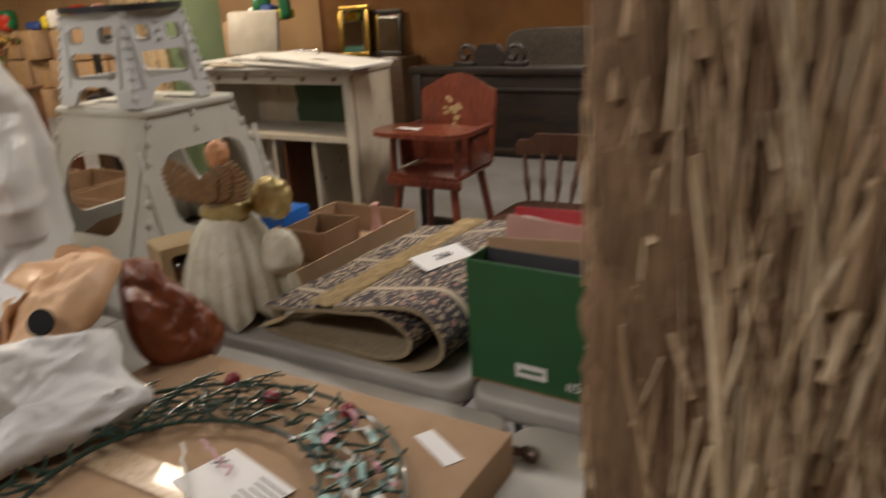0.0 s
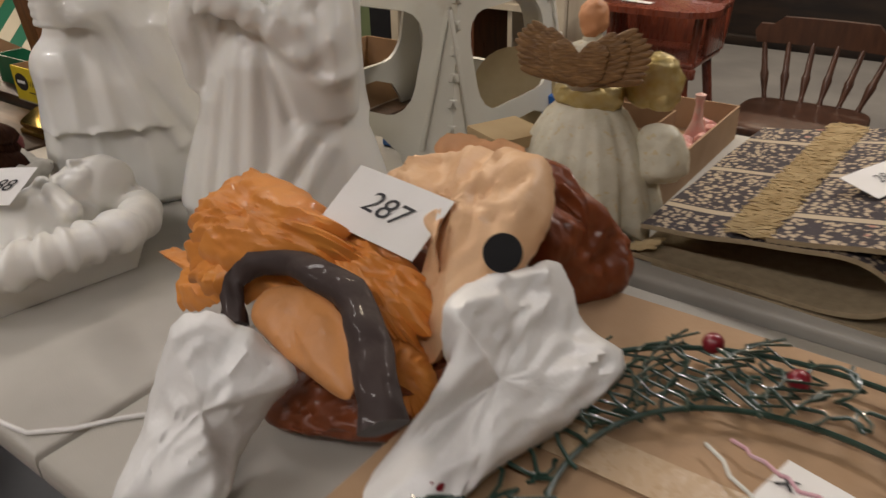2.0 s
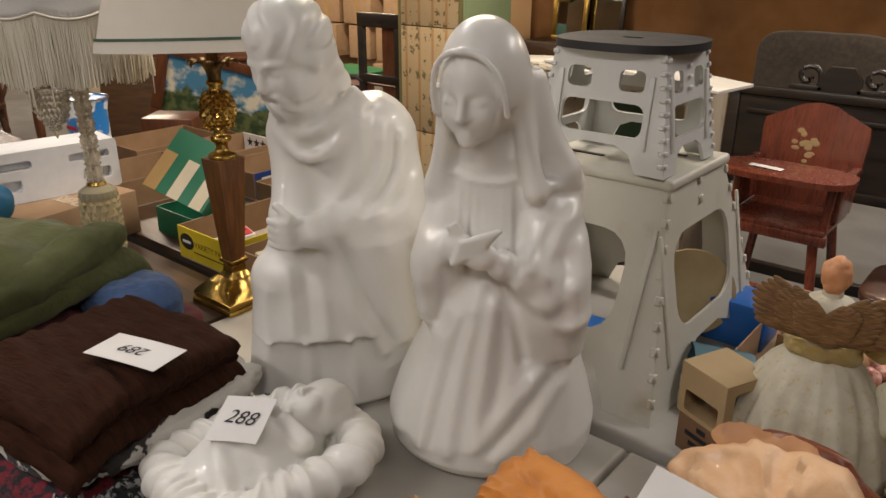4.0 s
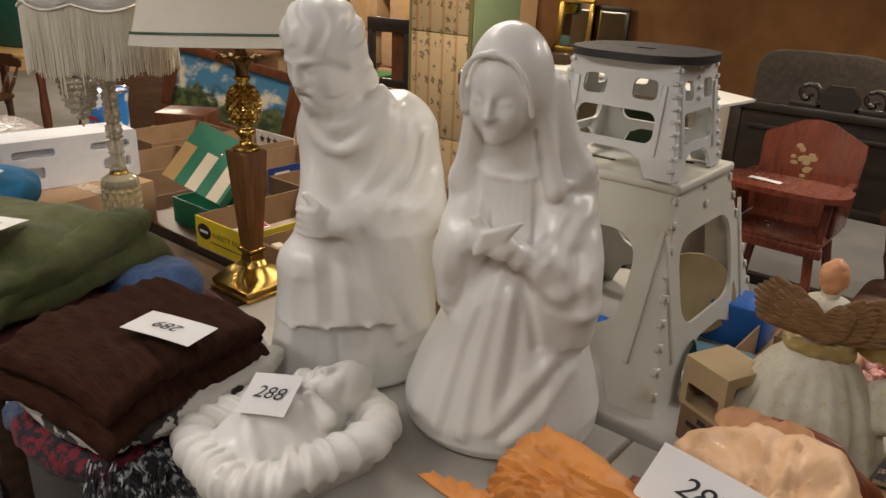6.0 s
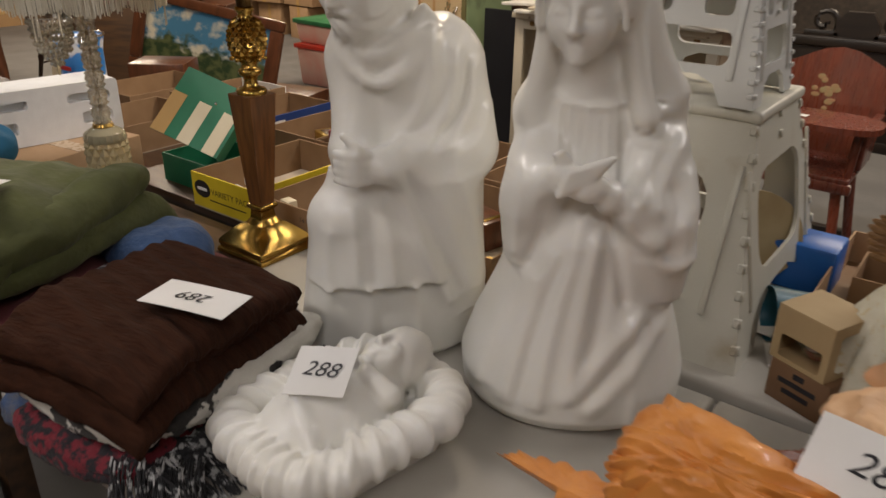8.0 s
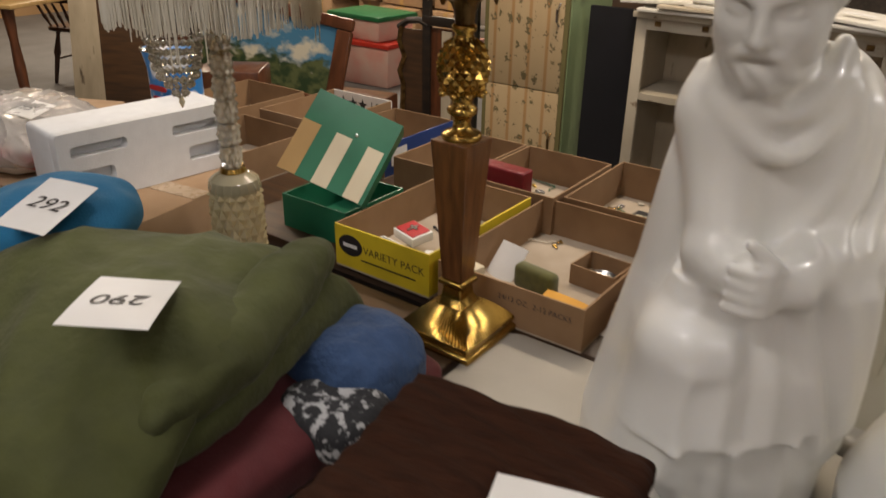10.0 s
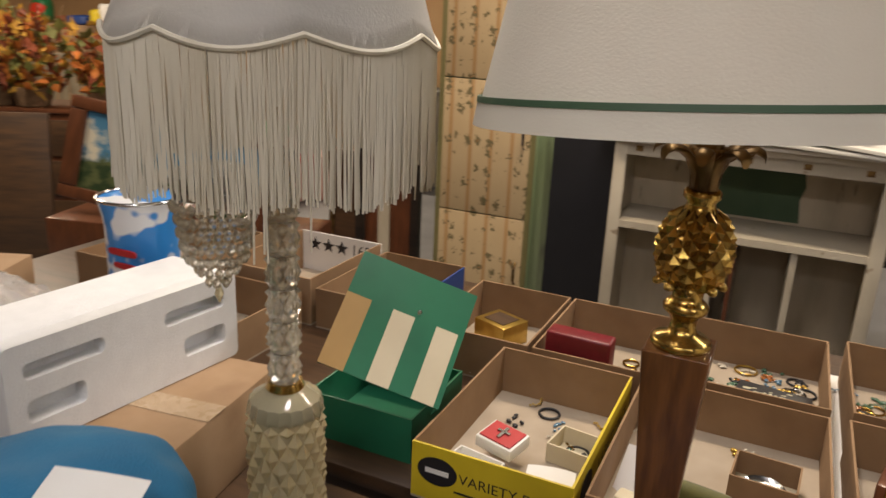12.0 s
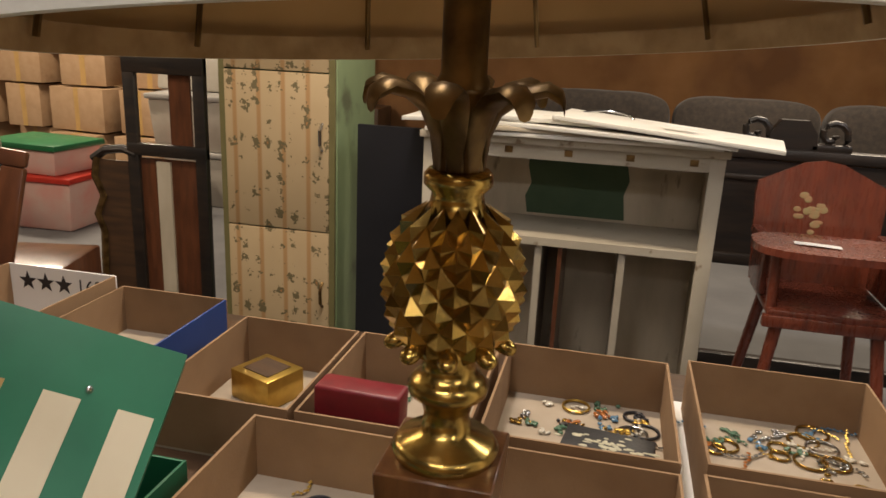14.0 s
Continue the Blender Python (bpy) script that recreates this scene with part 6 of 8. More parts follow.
def pineapple():
    """Rows of pointed scales on an egg-shaped body."""
    bm = bmesh.new()
    rows, n = 9, 14

    def rad(h):
        t = (h - 0.455) / 0.088
        return 0.0395 * math.sqrt(max(0.02, 1 - ((t - 0.5) / 0.62) ** 2))

    H = 0.088 / rows * 1.0
    for r in range(rows):
        h = 0.455 + 0.088 * (r + 0.5) / rows
        for i in range(n):
            a = 2 * math.pi * (i + 0.5 * (r % 2)) / n
            w = math.pi / n

            def at(da, dh, out=0.0):
                hh = h + dh
                q = rad(hh) + out
                return bm.verts.new((q * math.cos(a + da), q * math.sin(a + da), hh))

            pts = [at(-w, 0), at(0, -H), at(w, 0), at(0, H)]
            tip = at(0, -0.001, 0.0058)
            for k in range(4):
                bm.faces.new((pts[k], pts[(k + 1) % 4], tip))
    bmesh.ops.remove_doubles(bm, verts=bm.verts[:], dist=0.0008)
    return bm


part("pineapple", pineapple(), brass, lamp, "faceted brass pineapple", smooth=False)
for i in range(9):
    a = 2 * math.pi * i / 9
    part("scale_bud", soft(0.016, 0.012, 0.01, 6, 2.2, x=0, y=0, z=-0.005), brass, lamp).matrix_local = pose(0.034 * math.cos(a), 0.034 * math.sin(a), 0.461, 0, 25, math.degrees(a))
part("neck", lathe([(0.017, 0.538), (0.019, 0.543), (0.0165, 0.548), (0.0155, 0.554), (0.0205, 0.559), (0.0205, 0.565), (0.018, 0.568)], 32), brass, lamp, smooth=60)


def crown(n=8):
    """Leaves that rise from the neck and curl outwards."""
    bm = lathe([(0.016, 0.566), (0.0155, 0.58), (0.017, 0.6), (0.022, 0.612), (0.02, 0.614)], 48, flute=16, depth=0.12)
    for i in range(n):
        a = 2 * math.pi * i / n
        line = [(0.015, 0.572, 0.004), (0.017, 0.59, 0.007), (0.023, 0.604, 0.009), (0.035, 0.613, 0.0105), (0.048, 0.616, 0.01), (0.056, 0.612, 0.008), (0.058, 0.606, 0.005)]
        rings = []
        for r, h, w in line:
            ring = []
            for k in range(8):
                q = 2 * math.pi * k / 8
                ring.append(bm.verts.new(((r) * math.cos(a) - w * math.cos(q) * math.sin(a), r * math.sin(a) + w * math.cos(q) * math.cos(a), h + 0.0045 * math.sin(q))))
            rings.append(ring)
        for p, q in zip(rings, rings[1:]):
            for k in range(8):
                bm.faces.new((p[k], p[(k + 1) % 8], q[(k + 1) % 8], q[k]))
        bm.faces.new(rings[0][::-1])
        bm.faces.new(rings[-1])
    return bm


part("leaf_crown", crown(), old_brass, lamp, "dull bronze leaf crown", smooth=60)
part("stem", lathe([(0.015, 0.61), (0.016, 0.618), (0.0138, 0.622), (0.0138, 0.7)], 32, flute=32, depth=0.05), old_brass, lamp, smooth=60)
part("socket", lathe([(0.016, 0.7), (0.017, 0.76), (0.014, 0.78)], 24), brass, lamp)
SH0, SH1 = 0.625, 0.92


def shade_shell(r0, r1, z0, z1, thick, seg=96):
    bm = bmesh.new()
    loops = []
    for r, z in ((r0, z0), (r1, z1), (r1 - thick, z1), (r0 - thick, z0)):
        loops.append([bm.verts.new((r * math.cos(2 * math.pi * i / seg), r * math.sin(2 * math.pi * i / seg), z)) for i in range(seg)])
    for k in range(4):
        a, b = loops[k], loops[(k + 1) % 4]
        for i in range(seg):
            j = (i + 1) % seg
            f = bm.faces.new((a[i], a[j], b[j], b[i]))
            f.material_index = 1 if k == 2 else 0
    return bm


sh = part("shade", shade_shell(0.238, 0.165, 0.018, 0.3, 0.003), [shade_linen, shade_lining], lamp, "cream linen drum shade")
sh.matrix_local = pose(-0.012, 0, 0.637, -2.9, -4.0, 0)
part("shade_hem", shade_shell(0.245, 0.24, 0.0, 0.024, 0.006), [shade_linen, trim_tan], sh, "pale hem with pleated lining")
part("shade_ribbon", shade_shell(0.2412, 0.24, 0.024, 0.03, 0.004), [trim_green, trim_green], sh, "green ribbon trim")
for i in range(10):
    a = 2 * math.pi * i / 10 + 0.2
    part("wire_rib", tube([(0.232 * math.cos(a), 0.232 * math.sin(a), 0.008), (0.16 * math.cos(a), 0.16 * math.sin(a), 0.29)], 0.0022, 6), old_brass, sh)
for i in range(3):
    a = 2 * math.pi * i / 3
    part("spider_arm", tube([(0.01 * math.cos(a), 0.01 * math.sin(a), 0.24), (0.163 * math.cos(a), 0.163 * math.sin(a), 0.28)], 0.002, 6), old_brass, sh)
part("harp_rod", tube([(0.012, 0, 0.13), (0, 0, 0.25)], 0.004, 8), old_brass, sh)

# ---- crystal lamp with fringed shade ----
glass = bpy.data.materials.new("pressed_glass")
glass.use_nodes = True
g = principled(glass)
g.inputs["Base Color"].default_value = (0.97, 0.93, 0.82, 1)
g.inputs["Roughness"].default_value = 0.02
g.inputs["Transmission Weight"].default_value = 0.75
g.inputs["IOR"].default_value = 1.5
g.inputs["Metallic"].default_value = 0.0
amber = bpy.data.materials.new("amber_glass")
amber.use_nodes = True
g = principled(amber)
g.inputs["Base Color"].default_value = (0.92, 0.82, 0.55, 1)
g.inputs["Roughness"].default_value = 0.03
g.inputs["Transmission Weight"].default_value = 0.68
CX, CY = -3.07, 0.815
cl = thing("crystal_lamp", CX, CY, TOP, 0, "pressed glass table lamp with white fringed shade", "table lamp")
part("foot", lathe([(0.075, 0), (0.078, 0.006), (0.07, 0.014), (0.06, 0.02)], 40), old_brass, cl)


def diamond_drum(r, z0, z1, rows, n, out):
    """A drum of raised pointed diamonds."""
    bm = lathe([(r * 0.97, z0), (r * 0.97, z1)], n * 2)
    H = (z1 - z0) / rows
    for k in range(rows):
        h = z0 + H * (k + 0.5)
        for i in range(n):
            a = 2 * math.pi * (i + 0.5 * (k % 2)) / n
            w = math.pi / n
            p = [bm.verts.new((r * math.cos(a + d), r * math.sin(a + d), h + e)) for d, e in ((-w, 0), (0, -H * 0.98), (w, 0), (0, H * 0.98))]
            p = p if 0 < k < rows - 1 else [bm.verts.new((r * math.cos(a + d), r * math.sin(a + d), h + e)) for d, e in ((-w, 0), (0, -H * 0.45), (w, 0), (0, H * 0.45))]
            tip = bm.verts.new(((r + out) * math.cos(a), (r + out) * math.sin(a), h))
            for q in range(4):
                bm.faces.new((p[q], p[(q + 1) % 4], tip))
    bmesh.ops.remove_doubles(bm, verts=bm.verts[:], dist=0.0008)
    return bm


part("glass_base", diamond_drum(0.05, 0.02, 0.2, 9, 14, 0.0075), amber, cl, "amber diamond-cut glass drum", smooth=False)
part("base_cap", lathe([(0.052, 0.2), (0.054, 0.206), (0.05, 0.222), (0.035, 0.232), (0.026, 0.236)], 40, flute=20, depth=0.05), amber, cl)
part("brass_ring", lathe([(0.025, 0.234), (0.027, 0.238), (0.025, 0.243), (0.024, 0.246)], 32), brass, cl)
for i in range(7):
    part("glass_column_bead", diamond_drum(0.0185, 0.246 + 0.046 * i, 0.29 + 0.046 * i, 3, 7, 0.0065), glass, cl, smooth=False)
part("centre_rod", tube([(0, 0, 0.02), (0, 0, 0.62)], 0.004, 8), brass, cl)
seg, scall = 96, 8
bm = bmesh.new()
loops = []
for j in range(13):
    t = j / 12
    row = []
    for i in range(seg):
        a = 2 * math.pi * i / seg
        dip = 0.016 * abs(math.sin(scall * a / 2))
        r = 0.19 - 0.062 * t ** 0.8 + 0.004 * abs(math.sin(scall * a / 2))
        z = 0.715 - dip * (1 - t) + 0.24 * t
        row.append(bm.verts.new((r * math.cos(a), r * math.sin(a), z)))
    loops.append(row)
for p, q in zip(loops, loops[1:]):
    for i in range(seg):
        bm.faces.new((p[i], p[(i + 1) % seg], q[(i + 1) % seg], q[i]))
bmesh.ops.solidify(bm, geom=bm.faces[:], thickness=0.002)
cs = part("fringed_shade", bm, white_satin, cl, "white scalloped fabric shade", smooth=180)
part("braid", tube([(0.194 * math.cos(a), 0.194 * math.sin(a), 0.714 - 0.016 * abs(math.sin(scall * a / 2))) for a in [2 * math.pi * i / 120 for i in range(120)]], 0.0032, 6, True), fringe_thread, cs)
rnd = random.Random(21)
bm = bmesh.new()
for i in range(640):
    a = 2 * math.pi * (i + 0.6 * rnd.random()) / 640
    z0 = 0.712 - 0.016 * abs(math.sin(scall * a / 2))
    ln = 0.165 + rnd.uniform(-0.008, 0.006) + (0.05 if rnd.random() < 0.012 else 0)
    dr = rnd.uniform(-0.004, 0.004)
    pts = [((0.191 + dr * k / 3) * math.cos(a + 0.01 * rnd.uniform(-1, 1)), (0.191 + dr * k / 3) * math.sin(a + 0.01 * rnd.uniform(-1, 1)), z0 - ln * k / 3) for k in range(4)]
    add(bm, tube(pts, 0.0014, 4))
tagged(part("fringe", bm, fringe_thread, cs, "long cream thread fringe"), kind="stuff")

# hanging bead basket under the shade
bk = thing("bead_ornament", -3.128, 0.758, 1.158, 0, "hanging crystal bead ornament beneath the fringed shade", "ornament")
bead_mesh = finish(lathe([(0.0005, -0.0075), (0.0045, -0.004), (0.0062, 0), (0.0045, 0.004), (0.0005, 0.0075)], 7), "bead", glass, False)
for k in range(7):
    r = (0.012, 0.024, 0.036, 0.041, 0.044, 0.046, 0.05)[k]
    z = 0.0 + 0.017 * k
    n = max(6, int(2 * math.pi * r / 0.012))
    for i in range(n):
        a = 2 * math.pi * (i + 0.5 * (k % 2)) / n
        bd = new("bead", bead_mesh)
        bd.parent = bk
        bd.location = (r * math.cos(a), r * math.sin(a), z)
part("metal_band", lathe([(0.047, 0.112), (0.05, 0.114), (0.05, 0.124), (0.047, 0.126)], 32), chrome, bk)
part("bead_top", lathe([(0.045, 0.126), (0.055, 0.132), (0.05, 0.145), (0.03, 0.152), (0.01, 0.156)], 24, flute=12, depth=0.15), glass, bk)
part("bead_drop", lathe([(0.0005, -0.03), (0.006, -0.018), (0.003, -0.006)], 8), amber, bk)
part("hanging_wire", tube([(0, 0, 0.15), (0.0, 0.0, 0.33)], 0.001, 5), chrome, bk)

# ---- striped box with its lid propped up ----
sb = tray("green_gift_box", -3.2, -2.99, 1.05, 1.26, TOP, 0.085, "dark green card gift box, open", stripe_green, stripe_green)
ld = thing("striped_lid", -3.07, 1.125, 0.925, 0, "green and cream striped box lid propped open", "box lid")
O, LB, LT = Vector((-3.135, 0.985, 0.945)), Vector((-2.945, 1.06, 0.872)), Vector((-3.13, 1.13, 1.075))
ex, ey = (LB - O).normalized(), None
ev = (LT - O)
ey = (ev - ex * ev.dot(ex)).normalized()
ez = ex.cross(ey)
ld.matrix_world = Matrix(((ex.x, ey.x, ez.x, O.x), (ex.y, ey.y, ez.y, O.y), (ex.z, ey.z, ez.z, O.z), (0, 0, 0, 1)))
W, HH = 0.215, 0.215
part("lid_panel", box(W, HH, 0.003, W / 2, HH / 2, 0), stripe_green, ld)
for i, (mt, w0, w1) in enumerate(((stripe_tan, 0.0, 0.045), (stripe_cream, 0.085, 0.125), (stripe_cream, 0.165, 0.205))):
    part("stripe", box(w1 - w0, HH * 0.62, 0.0012, (w0 + w1) / 2, HH * 0.31, 0.003), mt, ld, "cream stripe")
part("lid_side", box(0.003, HH, 0.05, W - 0.0015, HH / 2, -0.05), stripe_green, ld)
part("lid_side", box(W, 0.003, 0.05, W / 2, HH - 0.0015, -0.05), stripe_green, ld)
part("stud", lathe([(0.0005, 0), (0.005, 0), (0.003, 0.003), (0.0005, 0.0035)], 12, W * 0.6, HH * 0.68, 0.003), chrome, ld)

# ---- jewellery cartons ----
liner = box_liner
jw_rows = (
    ("jewellery_tray", -2.95, -2.69, 0.975, 1.375, 0.1, "yellow printed beer tray holding small jewellery boxes", {0: yellow_card, 3: yellow_card}),
    ("jewellery_tray", -2.675, -2.35, 0.985, 1.415, 0.09, "brown cardboard tray of small boxes and trinkets", None),
    ("jewellery_tray", -2.63, -2.35, 1.425, 1.76, 0.1, "brown cardboard tray lined with paper and jewellery", None),
    ("jewellery_tray", -2.315, -2.02, 1.435, 1.785, 0.1, "brown cardboard tray of brooches and bracelets", None),
    ("jewellery_tray", -2.32, -2.0, 1.04, 1.425, 0.09, "brown cardboard tray with a leather case and cards", None),
    ("jewellery_tray", -3.14, -2.91, 1.4, 1.72, 0.1, "brown cardboard tray with a gold box and bangles", None),
    ("jewellery_tray", -2.9, -2.645, 1.4, 1.72, 0.1, "brown cardboard tray with a burgundy case and watches", None),
    ("beer_tray", -3.46, -3.22, 1.45, 1.79, 0.1, "brown carton with blue printed end", {3: blue_card}),
    ("star_tray", -3.74, -3.475, 1.45, 1.79, 0.12, "white printed carton with black stars", {1: paper, 0: cardboard}),
    ("jewellery_tray", -3.78, -3.48, 1.05, 1.42, 0.1, "brown cardboard tray with gold chains", None),
    ("jewellery_tray", -4.15, -3.85, 1.35, 1.75, 0.1, "brown cardboard tray of small trinkets", None),
)
for nm, x0, x1, y0, y1, h, lab, sides in jw_rows:
    tray(nm, x0, x1, y0, y1, TOP, h, lab, liner, box_inside, "cartons of jewellery", "carton", 0, 0.004, sides)
vt = bpy.data.objects["jewellery_tray"]
part("logo_oval", lathe([(0.0005, 0), (0.034, 0), (0.034, 0.001), (0.0005, 0.001)], 28), ink, vt, "black oval logo").matrix_local = pose(-0.085, -0.2002, 0.058, 90, 0, 0) @ Matrix.Diagonal((1, 0.72, 1, 1))
part("logo_bar", box(0.04, 0.001, 0.008, -0.085, -0.2017, 0.054), paper, vt)
lettering("VARIETY PACK", 0.025, ink, vt, pose(0.035, -0.2006, 0.056, 90, 0, 0))
part("print_line", box(0.15, 0.001, 0.003, 0.02, -0.2006, 0.03), ink, vt)
part("logo_oval", lathe([(0.0005, 0), (0.034, 0), (0.034, 0.001), (0.0005, 0.001)], 28), ink, vt, "black oval logo").matrix_local = pose(0.1302, -0.12, 0.055, 90, 0, 90) @ Matrix.Diagonal((1, 0.72, 1, 1))
lettering("VARIETY PACK", 0.032, ink, vt, pose(0.1306, 0.06, 0.05, 90, 0, 90))
bt = bpy.data.objects["beer_tray"]
part("print_panel", box(0.001, 0.07, 0.05, 0.1207, -0.1, 0.03), paper, bt)
lettering("24/12 OZ.  2-12 PACKS", 0.016, ink, bpy.data.objects["jewellery_tray.001"], pose(0.06, -0.2156, 0.06, 90, 0, 0))
sbx = bpy.data.objects["star_tray"]
for i in range(3):
    pts = [((0.022 if k % 2 == 0 else 0.009) * math.sin(math.pi * k / 5), (0.022 if k % 2 == 0 else 0.009) * math.cos(math.pi * k / 5)) for k in range(10)]
    part("star", plate(pts, [], 0.001), ink, sbx).matrix_local = pose(-0.085 + 0.045 * i, 0.1648, 0.085)
lettering("1622", 0.045, ink, sbx, pose(0.08, 0.1655, 0.085, 90, 0, 0))
whole("paper_strip", box(0.045, 0.75, 0.002, 0, 0, 0), paper, pose(-2.333, 1.44, TOP + 0.0005, 0, 0, 0), "strip of white table paper between the trays", "paper")

rnd = random.Random(33)


def small_box(name, sx, sy, h, m, label, mt, floor=None, group="small boxes"):
    cx, cy, cz = m.translation
    ob = thing(name, 0, 0, 0, 0, label, "box", group)
    ob.matrix_world = m
    part("base", box(sx, sy, 0.003), floor or mt, ob)
    for wx, wy, px, py in ((sx, 0.003, 0, -sy / 2), (sx, 0.003, 0, sy / 2), (0.003, sy, -sx / 2, 0), (0.003, sy, sx / 2, 0)):
        part("side", box(wx, wy, h, px, py, 0.0), mt, ob)
    return ob


FL = TOP + 0.0045
small_box("trinket_box", 0.075, 0.07, 0.035, pose(-2.745, 1.2, FL, 0, 0, -8), "open cream card trinket box", stripe_cream)
small_box("trinket_box", 0.085, 0.06, 0.03, pose(-2.88, 1.06, FL, 0, 0, -10), "open white card trinket box", paper)
small_box("trinket_box", 0.1, 0.085, 0.045, pose(-2.44, 1.25, FL, 0, 0, -4), "open cream card trinket box", box_inside, stripe_cream)
rb = whole("pendant_box", box(0.072, 0.06, 0.022, 0, 0, 0, bevel=0.002), paper, pose(-2.855, 1.13, FL + 0.03, 4, 3, -14), "white jewellery box with red velvet and silver cross", "jewellery box")
part("velvet_pad", box(0.062, 0.05, 0.003, 0, 0, 0.022), red_print, rb, "red velvet pad")
part("cross", boxes([(0.006, 0.032, 0.003, 0, 0, 0.025), (0.024, 0.006, 0.003, 0, 0.003, 0.025)]), silver, rb, "silver cross")
whole("price_paper", sheet(0.08, 0.06, 0.004), paper, pose(-2.755, 1.085, FL + 0.02, 8, 0, 10), "white note paper in the tray", "paper", smooth=50)
wb = whole("gold_watch", box(0.06, 0.035, 0.01, 0, 0, 0, bevel=0.003), gold_foil, pose(-2.74, 1.045, FL + 0.008, 0, 0, 5), "gold cuff bracelet in the tray", "bracelet")
gbx = whole("gold_gift_box", box(0.095, 0.085, 0.055, 0, 0, 0, bevel=0.003), gold_foil, pose(-3.04, 1.6, FL, 0, 0, -22), "gold foil gift box with window lid", "gift box")
part("window", box(0.062, 0.055, 0.001, 0, 0, 0.0555), dark_wood, gbx, "dark clear window")
bcx = thing("burgundy_case", -2.815, 1.455, FL, -2, "burgundy leatherette jewellery case", "jewellery case")
part("case_body", box(0.135, 0.05, 0.125, 0, 0, 0, bevel=0.006, seg=3), burgundy, bcx)
part("case_seam", box(0.136, 0.0512, 0.0015, 0, 0, 0.06), dark_wood, bcx)
lq = thing("lacquer_box", -2.445, 1.545, FL, -8, "black lacquer box with pale floral inlay", "box")
part("box_body", box(0.14, 0.09, 0.038, 0, 0, 0, bevel=0.003), grip_black, lq)
inl = bmesh.new()
for i in range(46):
    add(inl, soft(rnd.uniform(0.006, 0.016), rnd.uniform(0.004, 0.008), 0.002, 3, 2.2, x=rnd.gauss(0, 0.03), y=rnd.gauss(0, 0.014), z=0.037))
part("inlay", inl, mat("shell_inlay", (0.5, 0.46, 0.32), 0.35, other=(0.3, 0.3, 0.22), scale=60), lq, "shell flower inlay")
lc = thing("leather_case", -2.2, 1.27, FL, -14, "brown leather case with brass corners", "case")
part("case_body", box(0.16, 0.09, 0.075, 0, 0, 0, bevel=0.006), brown_wood, lc)
for s in (-1, 1):
    part("corner_band", box(0.012, 0.092, 0.02, s * 0.06, 0, 0.057, bevel=0.001), brass, lc)
gv = whole("green_velvet_case", box(0.1, 0.035, 0.055, 0, 0, 0, bevel=0.012, seg=3), mat("moss_velvet", (0.09, 0.085, 0.012), 0.9, other=(0.06, 0.06, 0.008), scale=60, sheen=0.3), pose(-2.53, 1.13, FL, 0, 0, -8), "moss green velvet glasses case", "case")
whole("orange_envelope", sheet(0.11, 0.075, 0.003), mat("orange_paper", (0.62, 0.31, 0.03), 0.7), pose(-2.43, 1.05, FL + 0.03, 14, 0, -6), "orange paper envelope in the tray", "envelope", smooth=50)
whole("white_candle", box(0.04, 0.03, 0.075, 0, 0, 0, bevel=0.005), stripe_cream, pose(-2.62, 1.03, FL, 0, 0, -10), "cream upright card box in the tray", "box")
whole("price_card", sheet(0.075, 0.1, 0.008), paper, pose(-2.625, 1.16, FL + 0.02, 50, 0, -12), "white price card leaning in the tray", "card", smooth=50)
whole("price_card", sheet(0.1, 0.05, 0.003), paper, pose(-2.13, 1.52, FL + 0.006, 0, 0, -6), "white price card in the brooch tray", "card", smooth=50)
whole("price_card", sheet(0.09, 0.05, 0.003), paper, pose(-3.1, 1.46, FL + 0.006, 0, 0, -10), "white price card in the gold box tray", "card", smooth=50)
whole("silver_dish", lathe([(0.0005, 0.004), (0.02, 0.004), (0.034, 0.009), (0.035, 0.01), (0.02, 0.001), (0.0005, 0.0)], 28), silver, pose(-2.44, 1.25, FL + 0.004), "small oval silver dish in a box", "dish")
jewel_mats = [gold_foil, silver, brass, ink, mat("blue_stone", (0.1, 0.2, 0.3), 0.2, coat=0.5), mat("green_stone", (0.08, 0.16, 0.1), 0.2, coat=0.5), mat("pearl", (0.6, 0.55, 0.45), 0.25, coat=0.5), mat("amber_stone", (0.35, 0.12, 0.03), 0.2, coat=0.5)]


def chain(length, seed):
    r = random.Random(seed)
    bm = bmesh.new()
    x = y = 0.0
    a = r.uniform(0, 6)
    for i in range(int(length / 0.0055)):
        a += r.uniform(-0.55, 0.55)
        x, y = x + 0.0055 * math.cos(a), y + 0.0055 * math.sin(a)
        add(bm, lathe([(0.0004, 0), (0.0032, 0.0022), (0.0004, 0.0046)], 6, x, y, 0.0005 + 0.002 * (i % 2)))
    return bm


def bangle(r, w):
    return tube([(r * math.cos(a), r * math.sin(a), w) for a in [2 * math.pi * i / 28 for i in range(28)]], w, 8, True)


def brooch(seed):
    r = random.Random(seed)
    bm = bmesh.new()
    for i in range(r.randint(6, 10)):
        add(bm, soft(r.uniform(0.005, 0.013), r.uniform(0.005, 0.01), r.uniform(0.004, 0.007), 3, 2.2, x=r.gauss(0, 0.008), y=r.gauss(0, 0.008)))
    return bm


